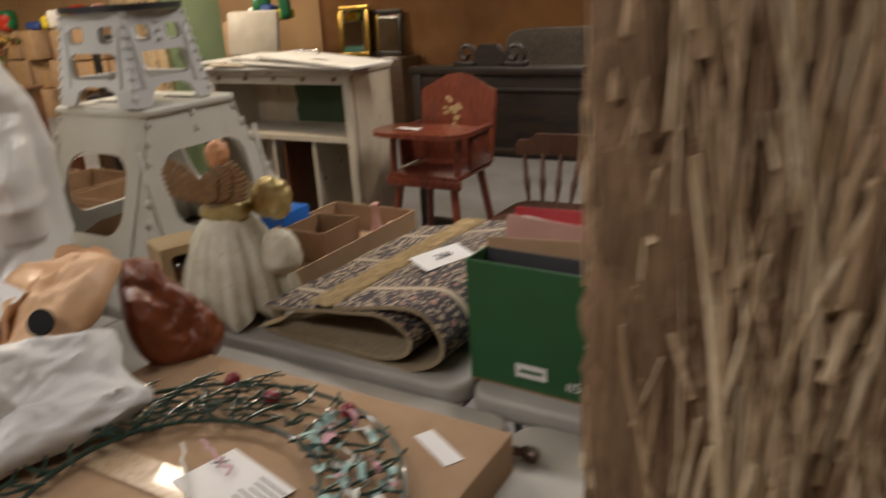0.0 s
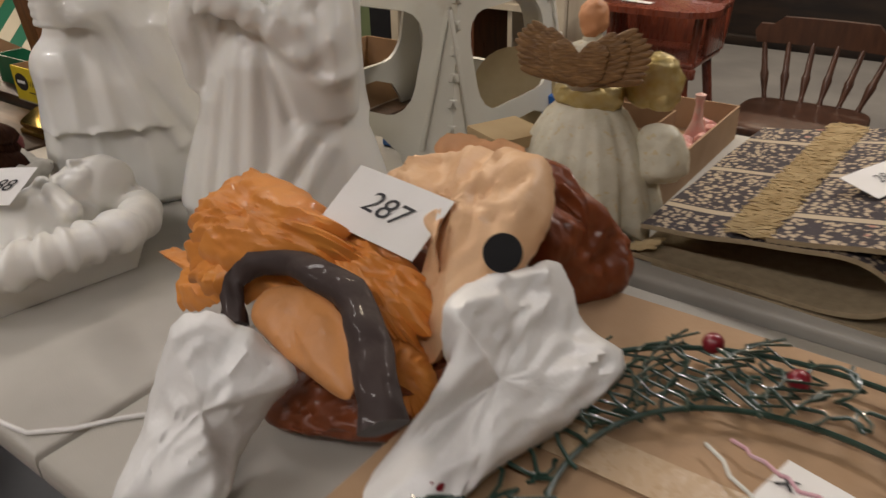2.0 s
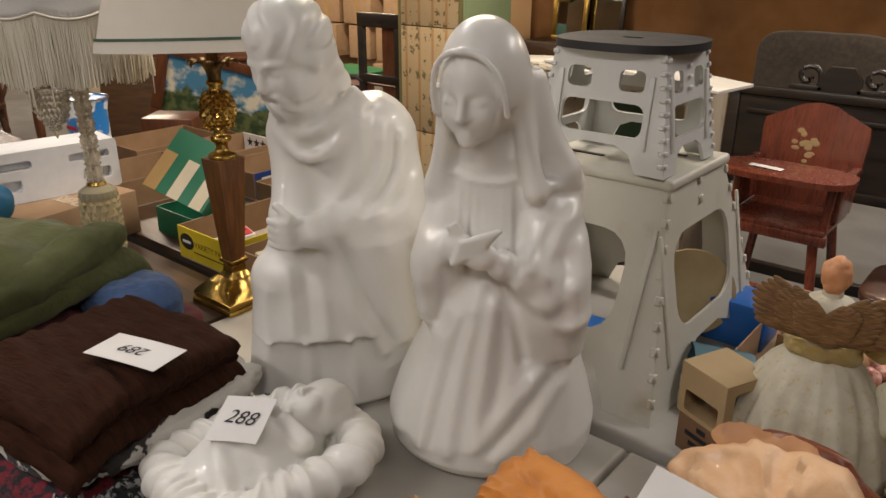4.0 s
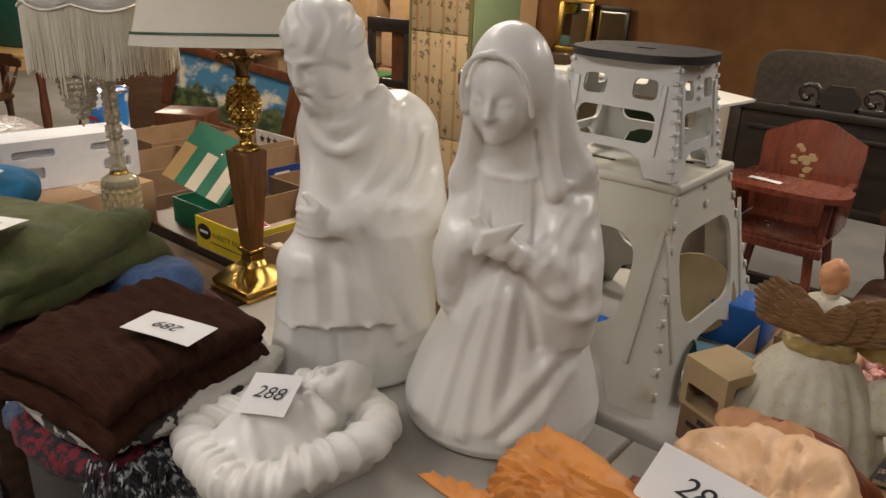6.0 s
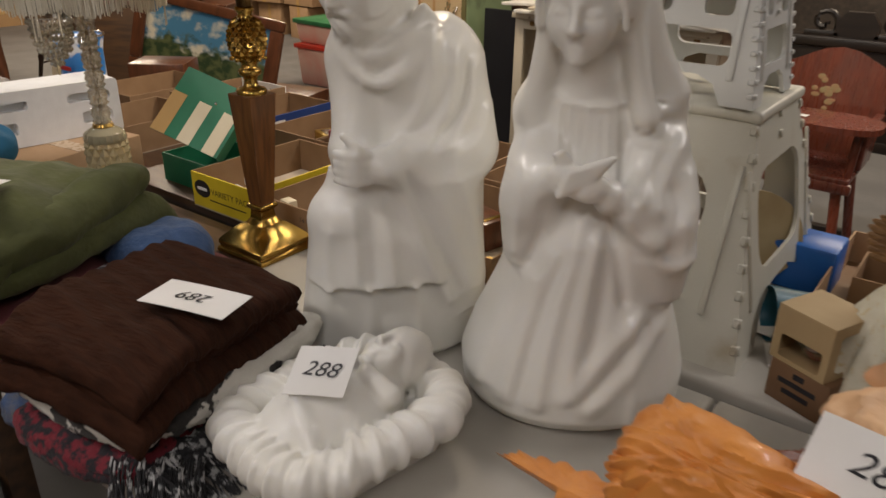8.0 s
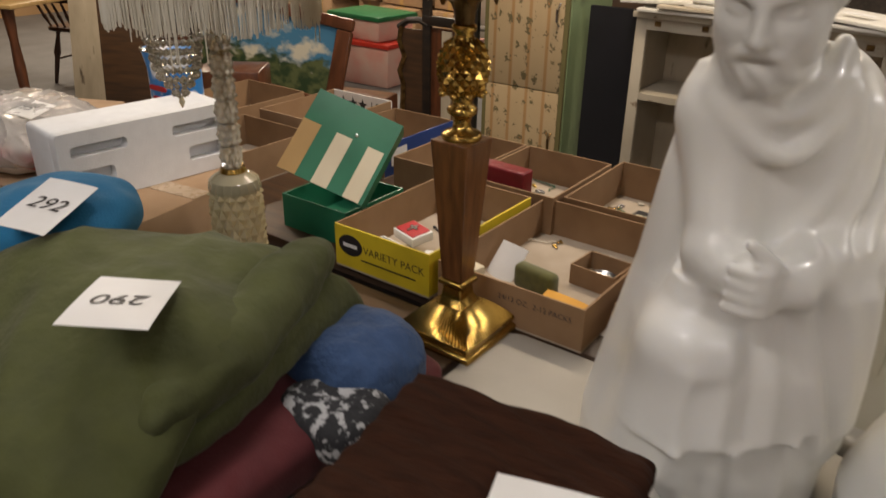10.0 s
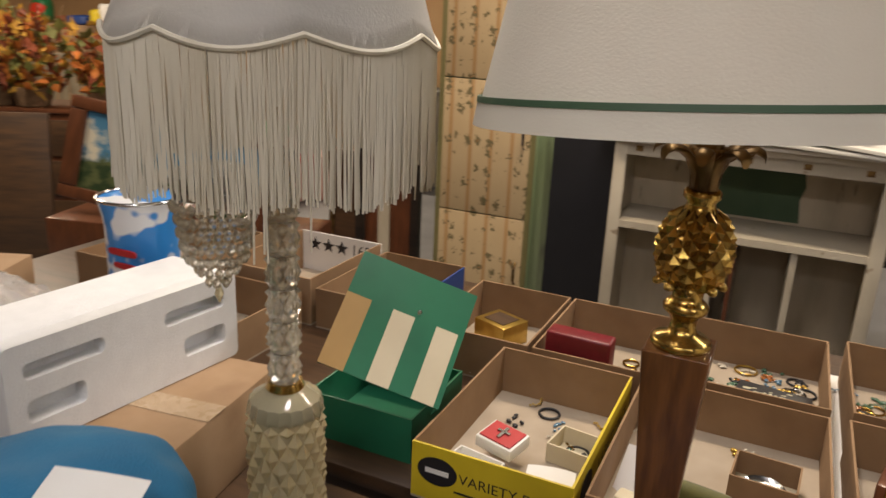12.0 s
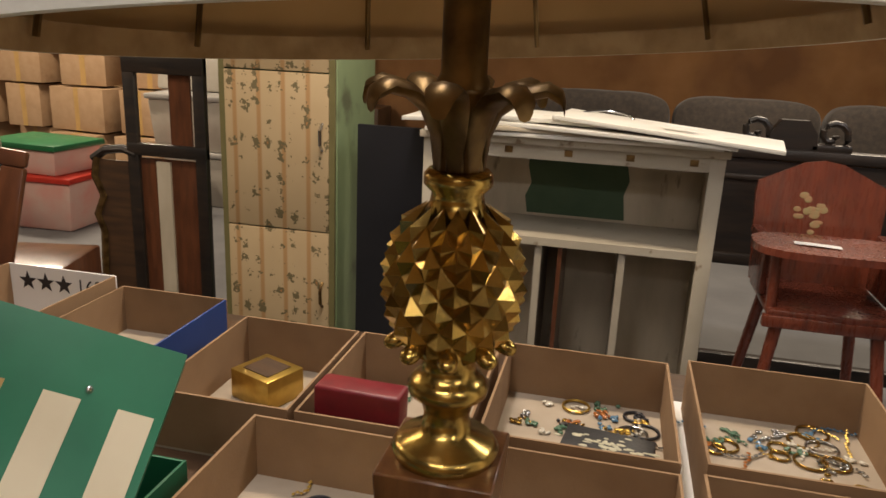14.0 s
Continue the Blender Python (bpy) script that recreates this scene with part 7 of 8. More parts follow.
areas = ((-2.6, -2.37, 1.62, 1.74, 26), (-2.29, -2.05, 1.55, 1.76, 34), (-3.12, -2.93, 1.44, 1.55, 8), (-2.87, -2.67, 1.56, 1.69, 10), (-2.91, -2.72, 1.24, 1.34, 8), (-2.62, -2.38, 1.32, 1.39, 8), (-3.76, -3.5, 1.1, 1.38, 14), (-2.13, -2.03, 1.08, 1.36, 9), (-2.77, -2.72, 1.18, 1.22, 4), (-4.12, -3.88, 1.4, 1.7, 8))
for x0, x1, y0, y1, n in areas:
    for i in range(n):
        kind = rnd.choice(("chain", "bangle", "brooch", "brooch"))
        m = pose(rnd.uniform(x0, x1), rnd.uniform(y0, y1), FL + 0.0005, 0, 0, rnd.uniform(0, 360))
        mt = rnd.choice(jewel_mats)
        if kind == "chain":
            whole("bead_chain", chain(rnd.uniform(0.06, 0.13), rnd.randint(0, 999)), mt, m, "short bead chain lying in a jewellery tray", "jewellery", "loose jewellery")
        elif kind == "bangle":
            whole("bangle", bangle(rnd.uniform(0.014, 0.026), 0.0026), rnd.choice(jewel_mats[:4]), m, "thin round bangle lying in a jewellery tray", "jewellery", "loose jewellery")
        else:
            whole("brooch", brooch(rnd.randint(0, 999)), mt, m, "small clustered stone brooch in a jewellery tray", "jewellery", "loose jewellery")

# ---- carton, polystyrene, bag, tin and picture further along ----
cx = whole("shipping_carton", box(0.78, 0.36, 0.14, 0, 0, 0, bevel=0.004), cardboard, pose(-3.6, 0.78, TOP, 0, 0, 8), "closed brown shipping carton", "carton")
part("carton_tape", box(0.781, 0.05, 0.0015, 0, 0, 0.14), tape, cx)
part("print_mark", box(0.04, 0.001, 0.03, 0.25, -0.1807, 0.06), ink, cx)
fm = thing("foam_block", 0, 0, 0, 0, "white polystyrene packing block with moulded recesses", "foam packing")
rec = [rounded(-0.2, 0.1, -0.06, 0.125, 0.01), rounded(-0.2, 0.035, -0.1, 0.07, 0.01), rounded(0.06, 0.1, 0.2, 0.125, 0.01), rounded(0.1, 0.035, 0.2, 0.07, 0.01)]
part("block", box(0.46, 0.13, 0.155, 0, 0.015, 0, bevel=0.012, seg=3), foam_white, fm)
part("recessed_face", plate(rounded(-0.23, 0.0, 0.23, 0.155, 0.012), rec, 0.03), foam_white, fm).matrix_local = pose(0, -0.0785, 0)
fm.matrix_world = pose(-3.426, 0.824, TOP + 0.142, 0, 0, 83.3) @ Matrix.Diagonal((0.875, 1, 1, 1))

film = bpy.data.materials.new("clear_plastic_film")
film.use_nodes = True
g = principled(film)
g.inputs["Base Color"].default_value = (0.85, 0.82, 0.78, 1)
g.inputs["Roughness"].default_value = 0.12
g.inputs["Transmission Weight"].default_value = 0.7
g.inputs["IOR"].default_value = 1.15
bag = thing("plastic_bag", -3.73, 0.72, TOP + 0.142, 10, "clear plastic bag of folded white and red cloth", "bag")
part("folded_cloth", soft(0.3, 0.26, 0.1, 18, 3, 0.014, 8, 5), mat("white_red_cloth", (0.6, 0.56, 0.5), 0.8, other=(0.55, 0.5, 0.45), scale=10, spots=(0.4, 0.05, 0.04), spot_scale=9, spot=(0.6, 0.64)), bag)
part("film", crumple(0.4, 0.34, 0.15, 6, 0.012, 9, 34), film, bag, "crinkled clear film")
number_card("295", pose(-3.66, 0.7, TOP + 0.29, 10, 4, 15), "the plastic bag", 0.12, 0.075, 0, 0.036)


def cow_sky(nd, lk, vec):
    n = noise_at(nd, lk, vec, 14, 2)
    c = blend(nd, lk, step(nd, lk, n, 0.5, 0.54), (0.03, 0.22, 0.6), (0.7, 0.72, 0.75))
    o = axes(nd, lk, vec)
    c = blend(nd, lk, scalar(nd, lk, "LESS_THAN", scalar(nd, lk, "ADD", o[2], scalar(nd, lk, "MULTIPLY", n, 0.03)), 0.05), c, (0.02, 0.09, 0.02))
    return blend(nd, lk, scalar(nd, lk, "LESS_THAN", o[2], 0.014), c, (0.35, 0.02, 0.02))


tn = thing("candy_tin", -3.58, 1.055, TOP, 0, "tall blue printed tin with silver rim", "tin")
part("tin_body", lathe([(0.07, 0), (0.074, 0.004), (0.072, 0.012), (0.066, 0.08), (0.066, 0.34), (0.075, 0.385)], 40), layered("printed_tin", cow_sky, 0.3), tn)
part("tin_rim", tube([(0.075 * math.cos(a), 0.075 * math.sin(a), 0.388) for a in [2 * math.pi * i / 40 for i in range(40)]], 0.0035, 8, True), chrome, tn)
part("print_bar", soft(0.07, 0.004, 0.014, 6, 4, x=0.02, y=-0.068, z=0.29), red_print, tn, "red printed lettering")
part("print_bar", soft(0.06, 0.004, 0.012, 6, 4, x=0.025, y=-0.068, z=0.265), red_print, tn, "red printed lettering")


def landscape(nd, lk, vec):
    o = axes(nd, lk, vec)
    n = noise_at(nd, lk, vec, 11, 5)
    sky = blend(nd, lk, step(nd, lk, n, 0.5, 0.62), (0.06, 0.2, 0.34), (0.62, 0.58, 0.46))
    land = blend(nd, lk, step(nd, lk, noise_at(nd, lk, vec, 26, 4), 0.4, 0.6), (0.02, 0.045, 0.015), (0.1, 0.12, 0.045))
    h = scalar(nd, lk, "ADD", o[2], scalar(nd, lk, "MULTIPLY", scalar(nd, lk, "SUBTRACT", n, 0.5), 0.35))
    return blend(nd, lk, step(nd, lk, h, -0.03, 0.0), land, sky)


pc = thing("framed_picture", -4.05, 1.93, TOP + 0.17, 12, "landscape painting in a brown wooden frame, leaning back", "picture", tip=(-14, 0))
part("canvas", box(0.5, 0.008, 0.3, 0, 0, -0.15), layered("landscape_paint", landscape, 0.5), pc)
for sx, sz, px, pz_ in ((0.6, 0.05, 0, 0.15), (0.6, 0.05, 0, -0.2), (0.05, 0.3, -0.275, -0.15), (0.05, 0.3, 0.275, -0.15)):
    part("frame_rail", box(sx, 0.03, sz, px, -0.006, pz_, bevel=0.008), brown_wood, pc)


# ---- floral cabinet, shelf unit and boards ----
def wallpaper(nd, lk, vec):
    o = axes(nd, lk, vec)
    c = blend(nd, lk, noise_at(nd, lk, vec, 5, 3), (0.5, 0.38, 0.22), (0.42, 0.3, 0.16))
    band = scalar(nd, lk, "SINE", scalar(nd, lk, "MULTIPLY", o[0], 69.0))
    c = blend(nd, lk, step(nd, lk, band, 0.75, 0.95), c, (0.38, 0.22, 0.09))
    mp = nd.new("ShaderNodeMapping")
    mp.inputs["Scale"].default_value = (22, 1, 16)
    lk.new(vec, mp.inputs["Vector"])
    cell = cells_at(nd, lk, mp.outputs["Vector"], 1.0, 0.45)
    leaf = noise_at(nd, lk, vec, 85, 2)
    flower = scalar(nd, lk, "LESS_THAN", scalar(nd, lk, "ADD", cell["Distance"], scalar(nd, lk, "MULTIPLY", leaf, 0.9)), 0.83)
    c = blend(nd, lk, flower, c, (0.14, 0.11, 0.05))
    bloom = scalar(nd, lk, "LESS_THAN", scalar(nd, lk, "ADD", cell["Distance"], scalar(nd, lk, "MULTIPLY", leaf, 0.5)), 0.45)
    return blend(nd, lk, bloom, c, (0.36, 0.17, 0.06))


paper_floral = layered("floral_wallpaper", wallpaper, 0.7)
olive = mat("olive_edge", (0.17, 0.15, 0.06), 0.5, scale=8)
cab = thing("floral_cabinet", -3.62, 3.09, 0, 0, "tall green metal cabinet with flower-papered doors", "cabinet")
part("body", box(0.43, 0.4, 1.95, 0, 0.01, 0, bevel=0.006), green_paint, cab)
for z0, z1 in ((0.06, 0.7), (0.705, 1.25), (1.255, 1.9)):
    d = part("door", box(0.385, 0.014, z1 - z0, -0.004, -0.2, z0, bevel=0.002), paper_floral, cab, "flower-papered door")
    hz = {0.06: 0.47, 0.705: 1.04, 1.255: 1.6}[z0]
    hd = part("handle", tube([(0.165, -0.208, hz - 0.045), (0.168, -0.235, hz - 0.025), (0.168, -0.238, hz + 0.025), (0.165, -0.208, hz + 0.045)], 0.006, 8), chrome if z0 > 0.5 else old_brass, d)
part("edge_strip", box(0.024, 0.012, 1.95, -0.205, -0.2, 0), olive, cab)
part("edge_strip", box(0.02, 0.012, 1.95, 0.2, -0.2, 0), olive, cab)

sx0, sx1 = -3.08, -2.155
sh = thing("shelf_unit", (sx0 + sx1) / 2, 2.98, 0, 0, "worn cream wooden shelf unit with open compartments", "shelf unit")
w = sx1 - sx0
for s in (-1, 1):
    part("side_panel", box(0.02, 0.3, 1.08, s * (w / 2 - 0.01), 0.02, 0), cream_paint if s < 0 else old_board, sh)
    part("front_post", box(0.045, 0.022, 1.08, s * (w / 2 - 0.0225), -0.152, 0, bevel=0.002), cream_paint, sh)
part("top_board", box(w + 0.02, 0.36, 0.022, 0, 0.0, 1.08, bevel=0.002), cream_paint, sh)
part("front_rail", box(w - 0.09, 0.02, 0.045, 0, -0.152, 1.034), cream_paint, sh)
part("shelf_board", box(w - 0.04, 0.3, 0.02, 0, 0.01, 0.76), cream_paint, sh)
part("shelf_edge", box(w - 0.09, 0.018, 0.026, 0, -0.152, 0.757), cream_paint, sh)
part("bottom_board", box(w - 0.04, 0.3, 0.02, 0, 0.01, 0.08), cream_paint, sh)
for px in (-0.07, 0.0, 0.195):
    part("divider", box(0.022 if px else 0.014, 0.3, 0.66, px, 0.0, 0.1), cream_paint if px else brown_wood, sh)
part("back_board", box(w - 0.04, 0.008, 1.07, 0, 0.165, 0.005), old_board, sh)
pat = [(-0.15, 0.79), (-0.16, 0.85), (-0.14, 0.9), (-0.155, 0.96), (-0.15, 1.05), (0.2, 1.05), (0.19, 0.98), (0.2, 0.93), (0.185, 0.88), (0.195, 0.79)]
part("green_patch", plate(pat, [], 0.002), dark_green, sh, "dark green painted patch").matrix_local = pose(0, 0.158, 0)
for i in range(5):
    part("hinge", box(0.025, 0.004, 0.02, -w / 2 + 0.09 + (w - 0.18) * i / 4, -0.163, 1.05), old_brass, sh)
rnd = random.Random(3)
for i, (x, y, z, sx, sy, t, tip) in enumerate(((-2.62, 2.93, 1.104, 0.9, 0.3, 0, 0), (-2.72, 2.92, 1.119, 0.55, 0.28, 4, 1), (-2.5, 2.9, 1.126, 0.75, 0.3, -6, 1.5), (-2.66, 2.93, 1.148, 0.42, 0.26, 5, 2), (-2.9, 2.92, 1.14, 0.5, 0.24, -2, -3), (-2.33, 2.86, 1.142, 0.66, 0.26, -9, 4))):
    whole("loose_board", box(sx, sy, 0.013, 0, 0, 0, bevel=0.002), white_board if i != 1 else old_board, pose(x, y, z, 0, tip, t), "thin white painted board stacked on the shelf unit", "board", "stacked boards")
whole("note_label", sheet(0.1, 0.04, 0.001), paper, pose(-2.3, 2.8, 1.166, 0, 4, -9), "white paper label on a board", "label", smooth=50)
whole("wire_basket", tube([(0.09 * math.cos(a), 0.05 * math.sin(a), 0.02 * abs(math.sin(a))) for a in [math.pi * i / 12 for i in range(13)]], 0.004), chrome, pose(-2.52, 2.95, 1.16), "chrome wire handle on the boards", "handle")
# plain black panel added as stand-in for the dark gap beside the cabinet
whole("black_panel", box(0.26, 0.02, 1.08, 0, 0, 0), ink, pose(-3.235, 3.0, 0, 0, 0, 0), "black panel added to fill the dark gap between cabinet and shelf", "board")

# ---- carved frame stand beside the cabinet ----
fs = thing("mirror_frame", -4.19, 3.1, 0, 0, "dark carved wooden mirror frame standing on a frame stand", "mirror frame")
for a, b, c, d in ((0.35, 0.08, 0, 1.2), (0.35, 0.05, 0, 0.88), ):
    part("frame_rail", box(a, 0.03, b, c, 0, d, bevel=0.006), black_wood, fs)
for s in (-1, 1):
    part("frame_post", box(0.05, 0.03, 1.28, s * 0.15, 0.002, 0, bevel=0.006), black_wood, fs)
part("lower_panel", box(0.25, 0.015, 0.87, 0.0, 0.012, 0.0), brown_wood, fs)
part("pale_board", box(0.06, 0.012, 0.86, -0.02, 0.0, 0.0), old_board, fs, "pale board strip")
part("orange_board", box(0.09, 0.012, 0.3, 0.06, 0.01, 0.92), brown_wood, fs)
part("top_curve", tube([(-0.34, 0, 0.85), (-0.28, 0, 0.89), (-0.2, 0, 0.9), (-0.14, 0, 0.88)], 0.018, 8), black_wood, fs)
part("scroll_post", tube([(-0.33, 0, 0.0), (-0.325, 0, 0.3), (-0.31, 0, 0.55), (-0.335, 0, 0.62), (-0.3, 0, 0.7), (-0.335, 0, 0.78), (-0.32, 0, 0.86)], 0.018, 8), old_brass, fs)
part("side_panel", box(0.16, 0.012, 0.85, -0.24, 0.0, 0.0), dark_wood, fs)

# ---- high chair ----
hc = thing("high_chair", -1.79, 2.98, 0, 0, "red-brown wooden high chair with tray and flower decal", "high chair")
bk_out = [(-0.19, 0.0), (0.19, 0.0), (0.205, 0.3), (0.2, 0.34), (0.17, 0.355), (0.12, 0.38), (0.06, 0.41), (0, 0.42), (-0.06, 0.41), (-0.12, 0.38), (-0.17, 0.355), (-0.2, 0.34), (-0.205, 0.3)]
hb = part("backrest", plate(bk_out, [], 0.02), red_wood, hc)
hb.matrix_local = pose(0, 0.16, 0.63, -7, 0, 0)
dec = bmesh.new()
rnd = random.Random(2)
for i in range(16):
    add(dec, soft(rnd.uniform(0.015, 0.035), 0.002, rnd.uniform(0.012, 0.025), 4, 2.2, x=rnd.gauss(0, 0.03), y=-0.001, z=0.24 + rnd.gauss(0, 0.022)))
part("flower_decal", dec, mat("faded_decal", (0.3, 0.25, 0.11), 0.5, other=(0.4, 0.2, 0.1), scale=40), hb, "faded painted flower decal")
part("seat", box(0.37, 0.34, 0.025, 0, 0.0, 0.61, bevel=0.008), red_wood, hc)
part("seat_skirt", box(0.39, 0.03, 0.04, 0, -0.16, 0.575, bevel=0.006), red_wood, hc)
tr = lathe([(0.001, 0.0), (1.0, 0.0), (1.0, 0.022), (0.001, 0.022)], 40)
for v in tr.verts:
    v.co.x, v.co.y = math.copysign(abs(v.co.x) ** 0.55, v.co.x) * 0.25, math.copysign(abs(v.co.y) ** 0.7, v.co.y) * 0.13
bmesh.ops.bevel(tr, geom=[e for e in tr.edges if e.calc_face_angle(0) > 1], offset=0.006, segments=2, affect="EDGES")
put(part("tray", tr, red_wood, hc), pose(0, -0.12, 0.815))
for s in (-1, 1):
    part("arm_post", tube([(s * 0.17, -0.14, 0.63), (s * 0.175, -0.12, 0.82)], 0.016, 10), red_wood, hc)
    part("arm_panel", box(0.02, 0.2, 0.16, s * 0.185, 0.05, 0.64, bevel=0.006), red_wood, hc)
    part("arm", box(0.035, 0.3, 0.025, s * 0.195, 0.0, 0.8, bevel=0.008), red_wood, hc)
    for k in (-1, 1):
        part("leg", tube([(s * 0.14, k * 0.13, 0.61), (s * 0.18, k * 0.17, 0.3), (s * 0.215, k * 0.2, 0.0)], 0.02, 12, taper=0.8), red_wood, hc)
    part("stretcher", tube([(s * 0.18, -0.18, 0.28), (s * 0.18, 0.18, 0.28)], 0.011), red_wood, hc)
part("stretcher", tube([(-0.19, -0.17, 0.36), (0.19, -0.17, 0.36)], 0.011), red_wood, hc)
whole("price_label", sheet(0.13, 0.035, 0.001), paper, pose(-1.86, 2.84, 0.841, 0, 0, -8), "white paper label on the high chair tray", "label", smooth=50)

# ---- wooden chairs ----
turned = [(0.0, 0.011), (0.12, 0.009), (0.3, 0.014), (0.42, 0.017), (0.5, 0.012), (0.75, 0.011), (1.0, 0.008)]


def spindle(a, b, scale=1.0):
    """A turned chair spindle between two points."""
    a, b = Vector(a), Vector(b)
    bm = bmesh.new()
    d = (b - a)
    ref = lathe([(r * scale, t * d.length) for t, r in turned], 10)
    ref.transform(Matrix.Translation(a) @ d.to_track_quat("Z", "Y").to_matrix().to_4x4())
    return add(bm, ref)


def crest(x0, x1, y, z, h, curve, arm=False):
    out = [(x0, z), (x0 - 0.012, z + h * 0.45), (x0 + 0.005, z + h * 0.72), (x0 + 0.05, z + h * 0.7), (x0 + 0.085, z + h), (x1 - 0.085, z + h), (x1 - 0.05, z + h * 0.7), (x1 - 0.005, z + h * 0.72), (x1 + 0.012, z + h * 0.45), (x1, z)]
    bm = plate(out, [], 0.024)
    bmesh.ops.subdivide_edges(bm, edges=[e for e in bm.edges if abs(e.verts[0].co.x - e.verts[1].co.x) > 0.1], cuts=6)
    mid = (x0 + x1) / 2
    for v in bm.verts:
        v.co.y += y + curve * (1 - ((v.co.x - mid) / ((x1 - x0) / 2)) ** 2)
    return bm


def windsor(x, y, turn, armed):
    ob = thing("windsor_chair", x, y, 0, turn, "brown wooden spindle-back chair" + (" with curved arms" if armed else " with shaped crest rail"), "chair", "wooden chairs")
    part("seat", soft(0.46, 0.44, 0.045, 18, 5, 0.002, 6, 1, 0, 0, 0.425), chair_wood, ob, smooth=180)
    top = 0.67 if not armed else 0.69
    part("crest_rail", crest(-0.25, 0.25, 0.235, top, 0.1, 0.03), chair_wood, ob)
    for i in range(6):
        u = -1 + 2 * i / 5
        part("spindle", spindle((u * 0.17, 0.18, 0.46), (u * 0.225, 0.255 + 0.02 * (1 - u * u), top + 0.015)), chair_wood, ob)
    for s in (-1, 1):
        if armed:
            part("arm", tube([(s * 0.2, 0.25, 0.69), (s * 0.3, 0.15, 0.69), (s * 0.31, -0.02, 0.685), (s * 0.28, -0.14, 0.68)], 0.022, 10), chair_wood, ob)
            for k in range(3):
                part("arm_spindle", spindle((s * 0.2, -0.12 + 0.1 * k, 0.46), (s * 0.295, -0.1 + 0.11 * k, 0.68)), chair_wood, ob)
        for k in (-1, 1):
            part("leg", spindle((s * 0.15, k * 0.14, 0.43), (s * 0.22, k * 0.2, 0.0), 1.7), chair_wood, ob)
        part("stretcher", tube([(s * 0.185, -0.17, 0.2), (s * 0.185, 0.17, 0.2)], 0.01), chair_wood, ob)


windsor(-1.225, 2.93, 0, False)
windsor(-0.58, 2.85, -12, True)

# ---- carved bench and sofa along the back ----
bn = thing("carved_bench", -1.0, 3.6, 0, 0, "long blackened wooden bench with carved scroll crest", "bench")
part("back_panel", box(2.56, 0.035, 0.4, 0, 0.0, 0.58), black_wood, bn)
part("top_rail", box(2.62, 0.07, 0.045, 0, 0.0, 0.985, bevel=0.01), black_wood, bn)
part("lower_rail", box(2.6, 0.06, 0.05, 0, 0.0, 0.55, bevel=0.01), black_wood, bn)
part("panel_moulding", box(2.4, 0.012, 0.02, 0, -0.023, 0.9, bevel=0.004), black_wood, bn)
for cxx in (-0.96, -0.68, 0.2, 0.55, 0.95):
    pts = [((0.062 - 0.0042 * k) * math.cos(a), (0.062 - 0.0042 * k) * math.sin(a)) for k, a in enumerate([radians(-50 + 34 * k) for k in range(13)])]
    part("scroll", tube([(cxx + p[0], 0, 1.09 + p[1]) for p in pts], 0.013, 8), black_wood, bn)
    part("scroll_foot", box(0.15, 0.04, 0.03, cxx, 0, 1.025, bevel=0.008), black_wood, bn)
part("centre_block", plate([(-0.09, 0), (0.09, 0), (0.085, 0.06), (0.05, 0.11), (-0.05, 0.11), (-0.085, 0.06)], [], 0.04), black_wood, bn).matrix_local = pose(-0.82, -0.02, 1.03)
for s in (-1, 1):
    part("end_post", box(0.06, 0.06, 1.03, s * 1.27, 0, 0, bevel=0.01), black_wood, bn)
part("stretcher", box(2.5, 0.05, 0.06, 0, 0.0, 0.1, bevel=0.01), black_wood, bn)

sf = thing("sofa", -1.0, 6.4, 0, 0, "dark brown upholstered sofa behind the bench", "sofa")
part("sofa_base", soft(4.4, 0.7, 0.42, 16, 8), couch_cloth, sf)
for i in range(4):
    part("back_cushion", soft(1.06, 0.24, 0.62, 18, 5, 0.012, 4, i, -1.62 + 1.08 * i, 0.2, 0.4), couch_cloth, sf, smooth=180)

# ---- mirrors against the far wall ----
sd = whole("low_dresser", box(1.2, 0.4, 0.72, 0, 0, 0, bevel=0.01), dark_wood, pose(-5.15, 7.1, 0, 0, 0, 0), "dark wooden low dresser along the wall", "dresser")
mirror_glass = bpy.data.materials.new("mirror_glass")
mirror_glass.use_nodes = True
principled(mirror_glass).inputs["Metallic"].default_value = 1.0
principled(mirror_glass).inputs["Roughness"].default_value = 0.04
for nm, x, wdt, hgt, mt, yy, lab in (("wall_mirror", -5.35, 0.42, 0.56, gold_foil, 7.16, "gilt framed mirror leaning on the wall"), ("wall_mirror", -5.0, 0.5, 0.5, black_wood, 7.24, "dark framed mirror leaning on the wall")):
    mr = thing(nm, x, yy, 0.72, 0, lab, "mirror", "leaning mirrors", tip=(-5, 0))
    part("glass", box(wdt - 0.06, 0.006, hgt - 0.06, 0, 0.0, 0.03), mirror_glass, mr)
    for sx, sz, px, pz_ in ((wdt, 0.05, 0, 0), (wdt, 0.05, 0, hgt - 0.05), (0.05, hgt - 0.1, -wdt / 2 + 0.025, 0.05), (0.05, hgt - 0.1, wdt / 2 - 0.025, 0.05)):
        part("frame_rail", box(sx, 0.03, sz, px, -0.006, pz_, bevel=0.008), mt, mr)

# ---- far west end: tubs, dresser, chair, boards and cartons ----
tub_pink = mat("pink_clear_plastic", (0.62, 0.3, 0.25), 0.4, other=(0.6, 0.42, 0.36), scale=6)
tub_grey = mat("grey_clear_plastic", (0.4, 0.37, 0.32), 0.4, other=(0.33, 0.3, 0.25), scale=6)
lid_red = mat("red_lid", (0.5, 0.03, 0.015), 0.4)
lid_green = mat("green_lid", (0.015, 0.14, 0.05), 0.4)
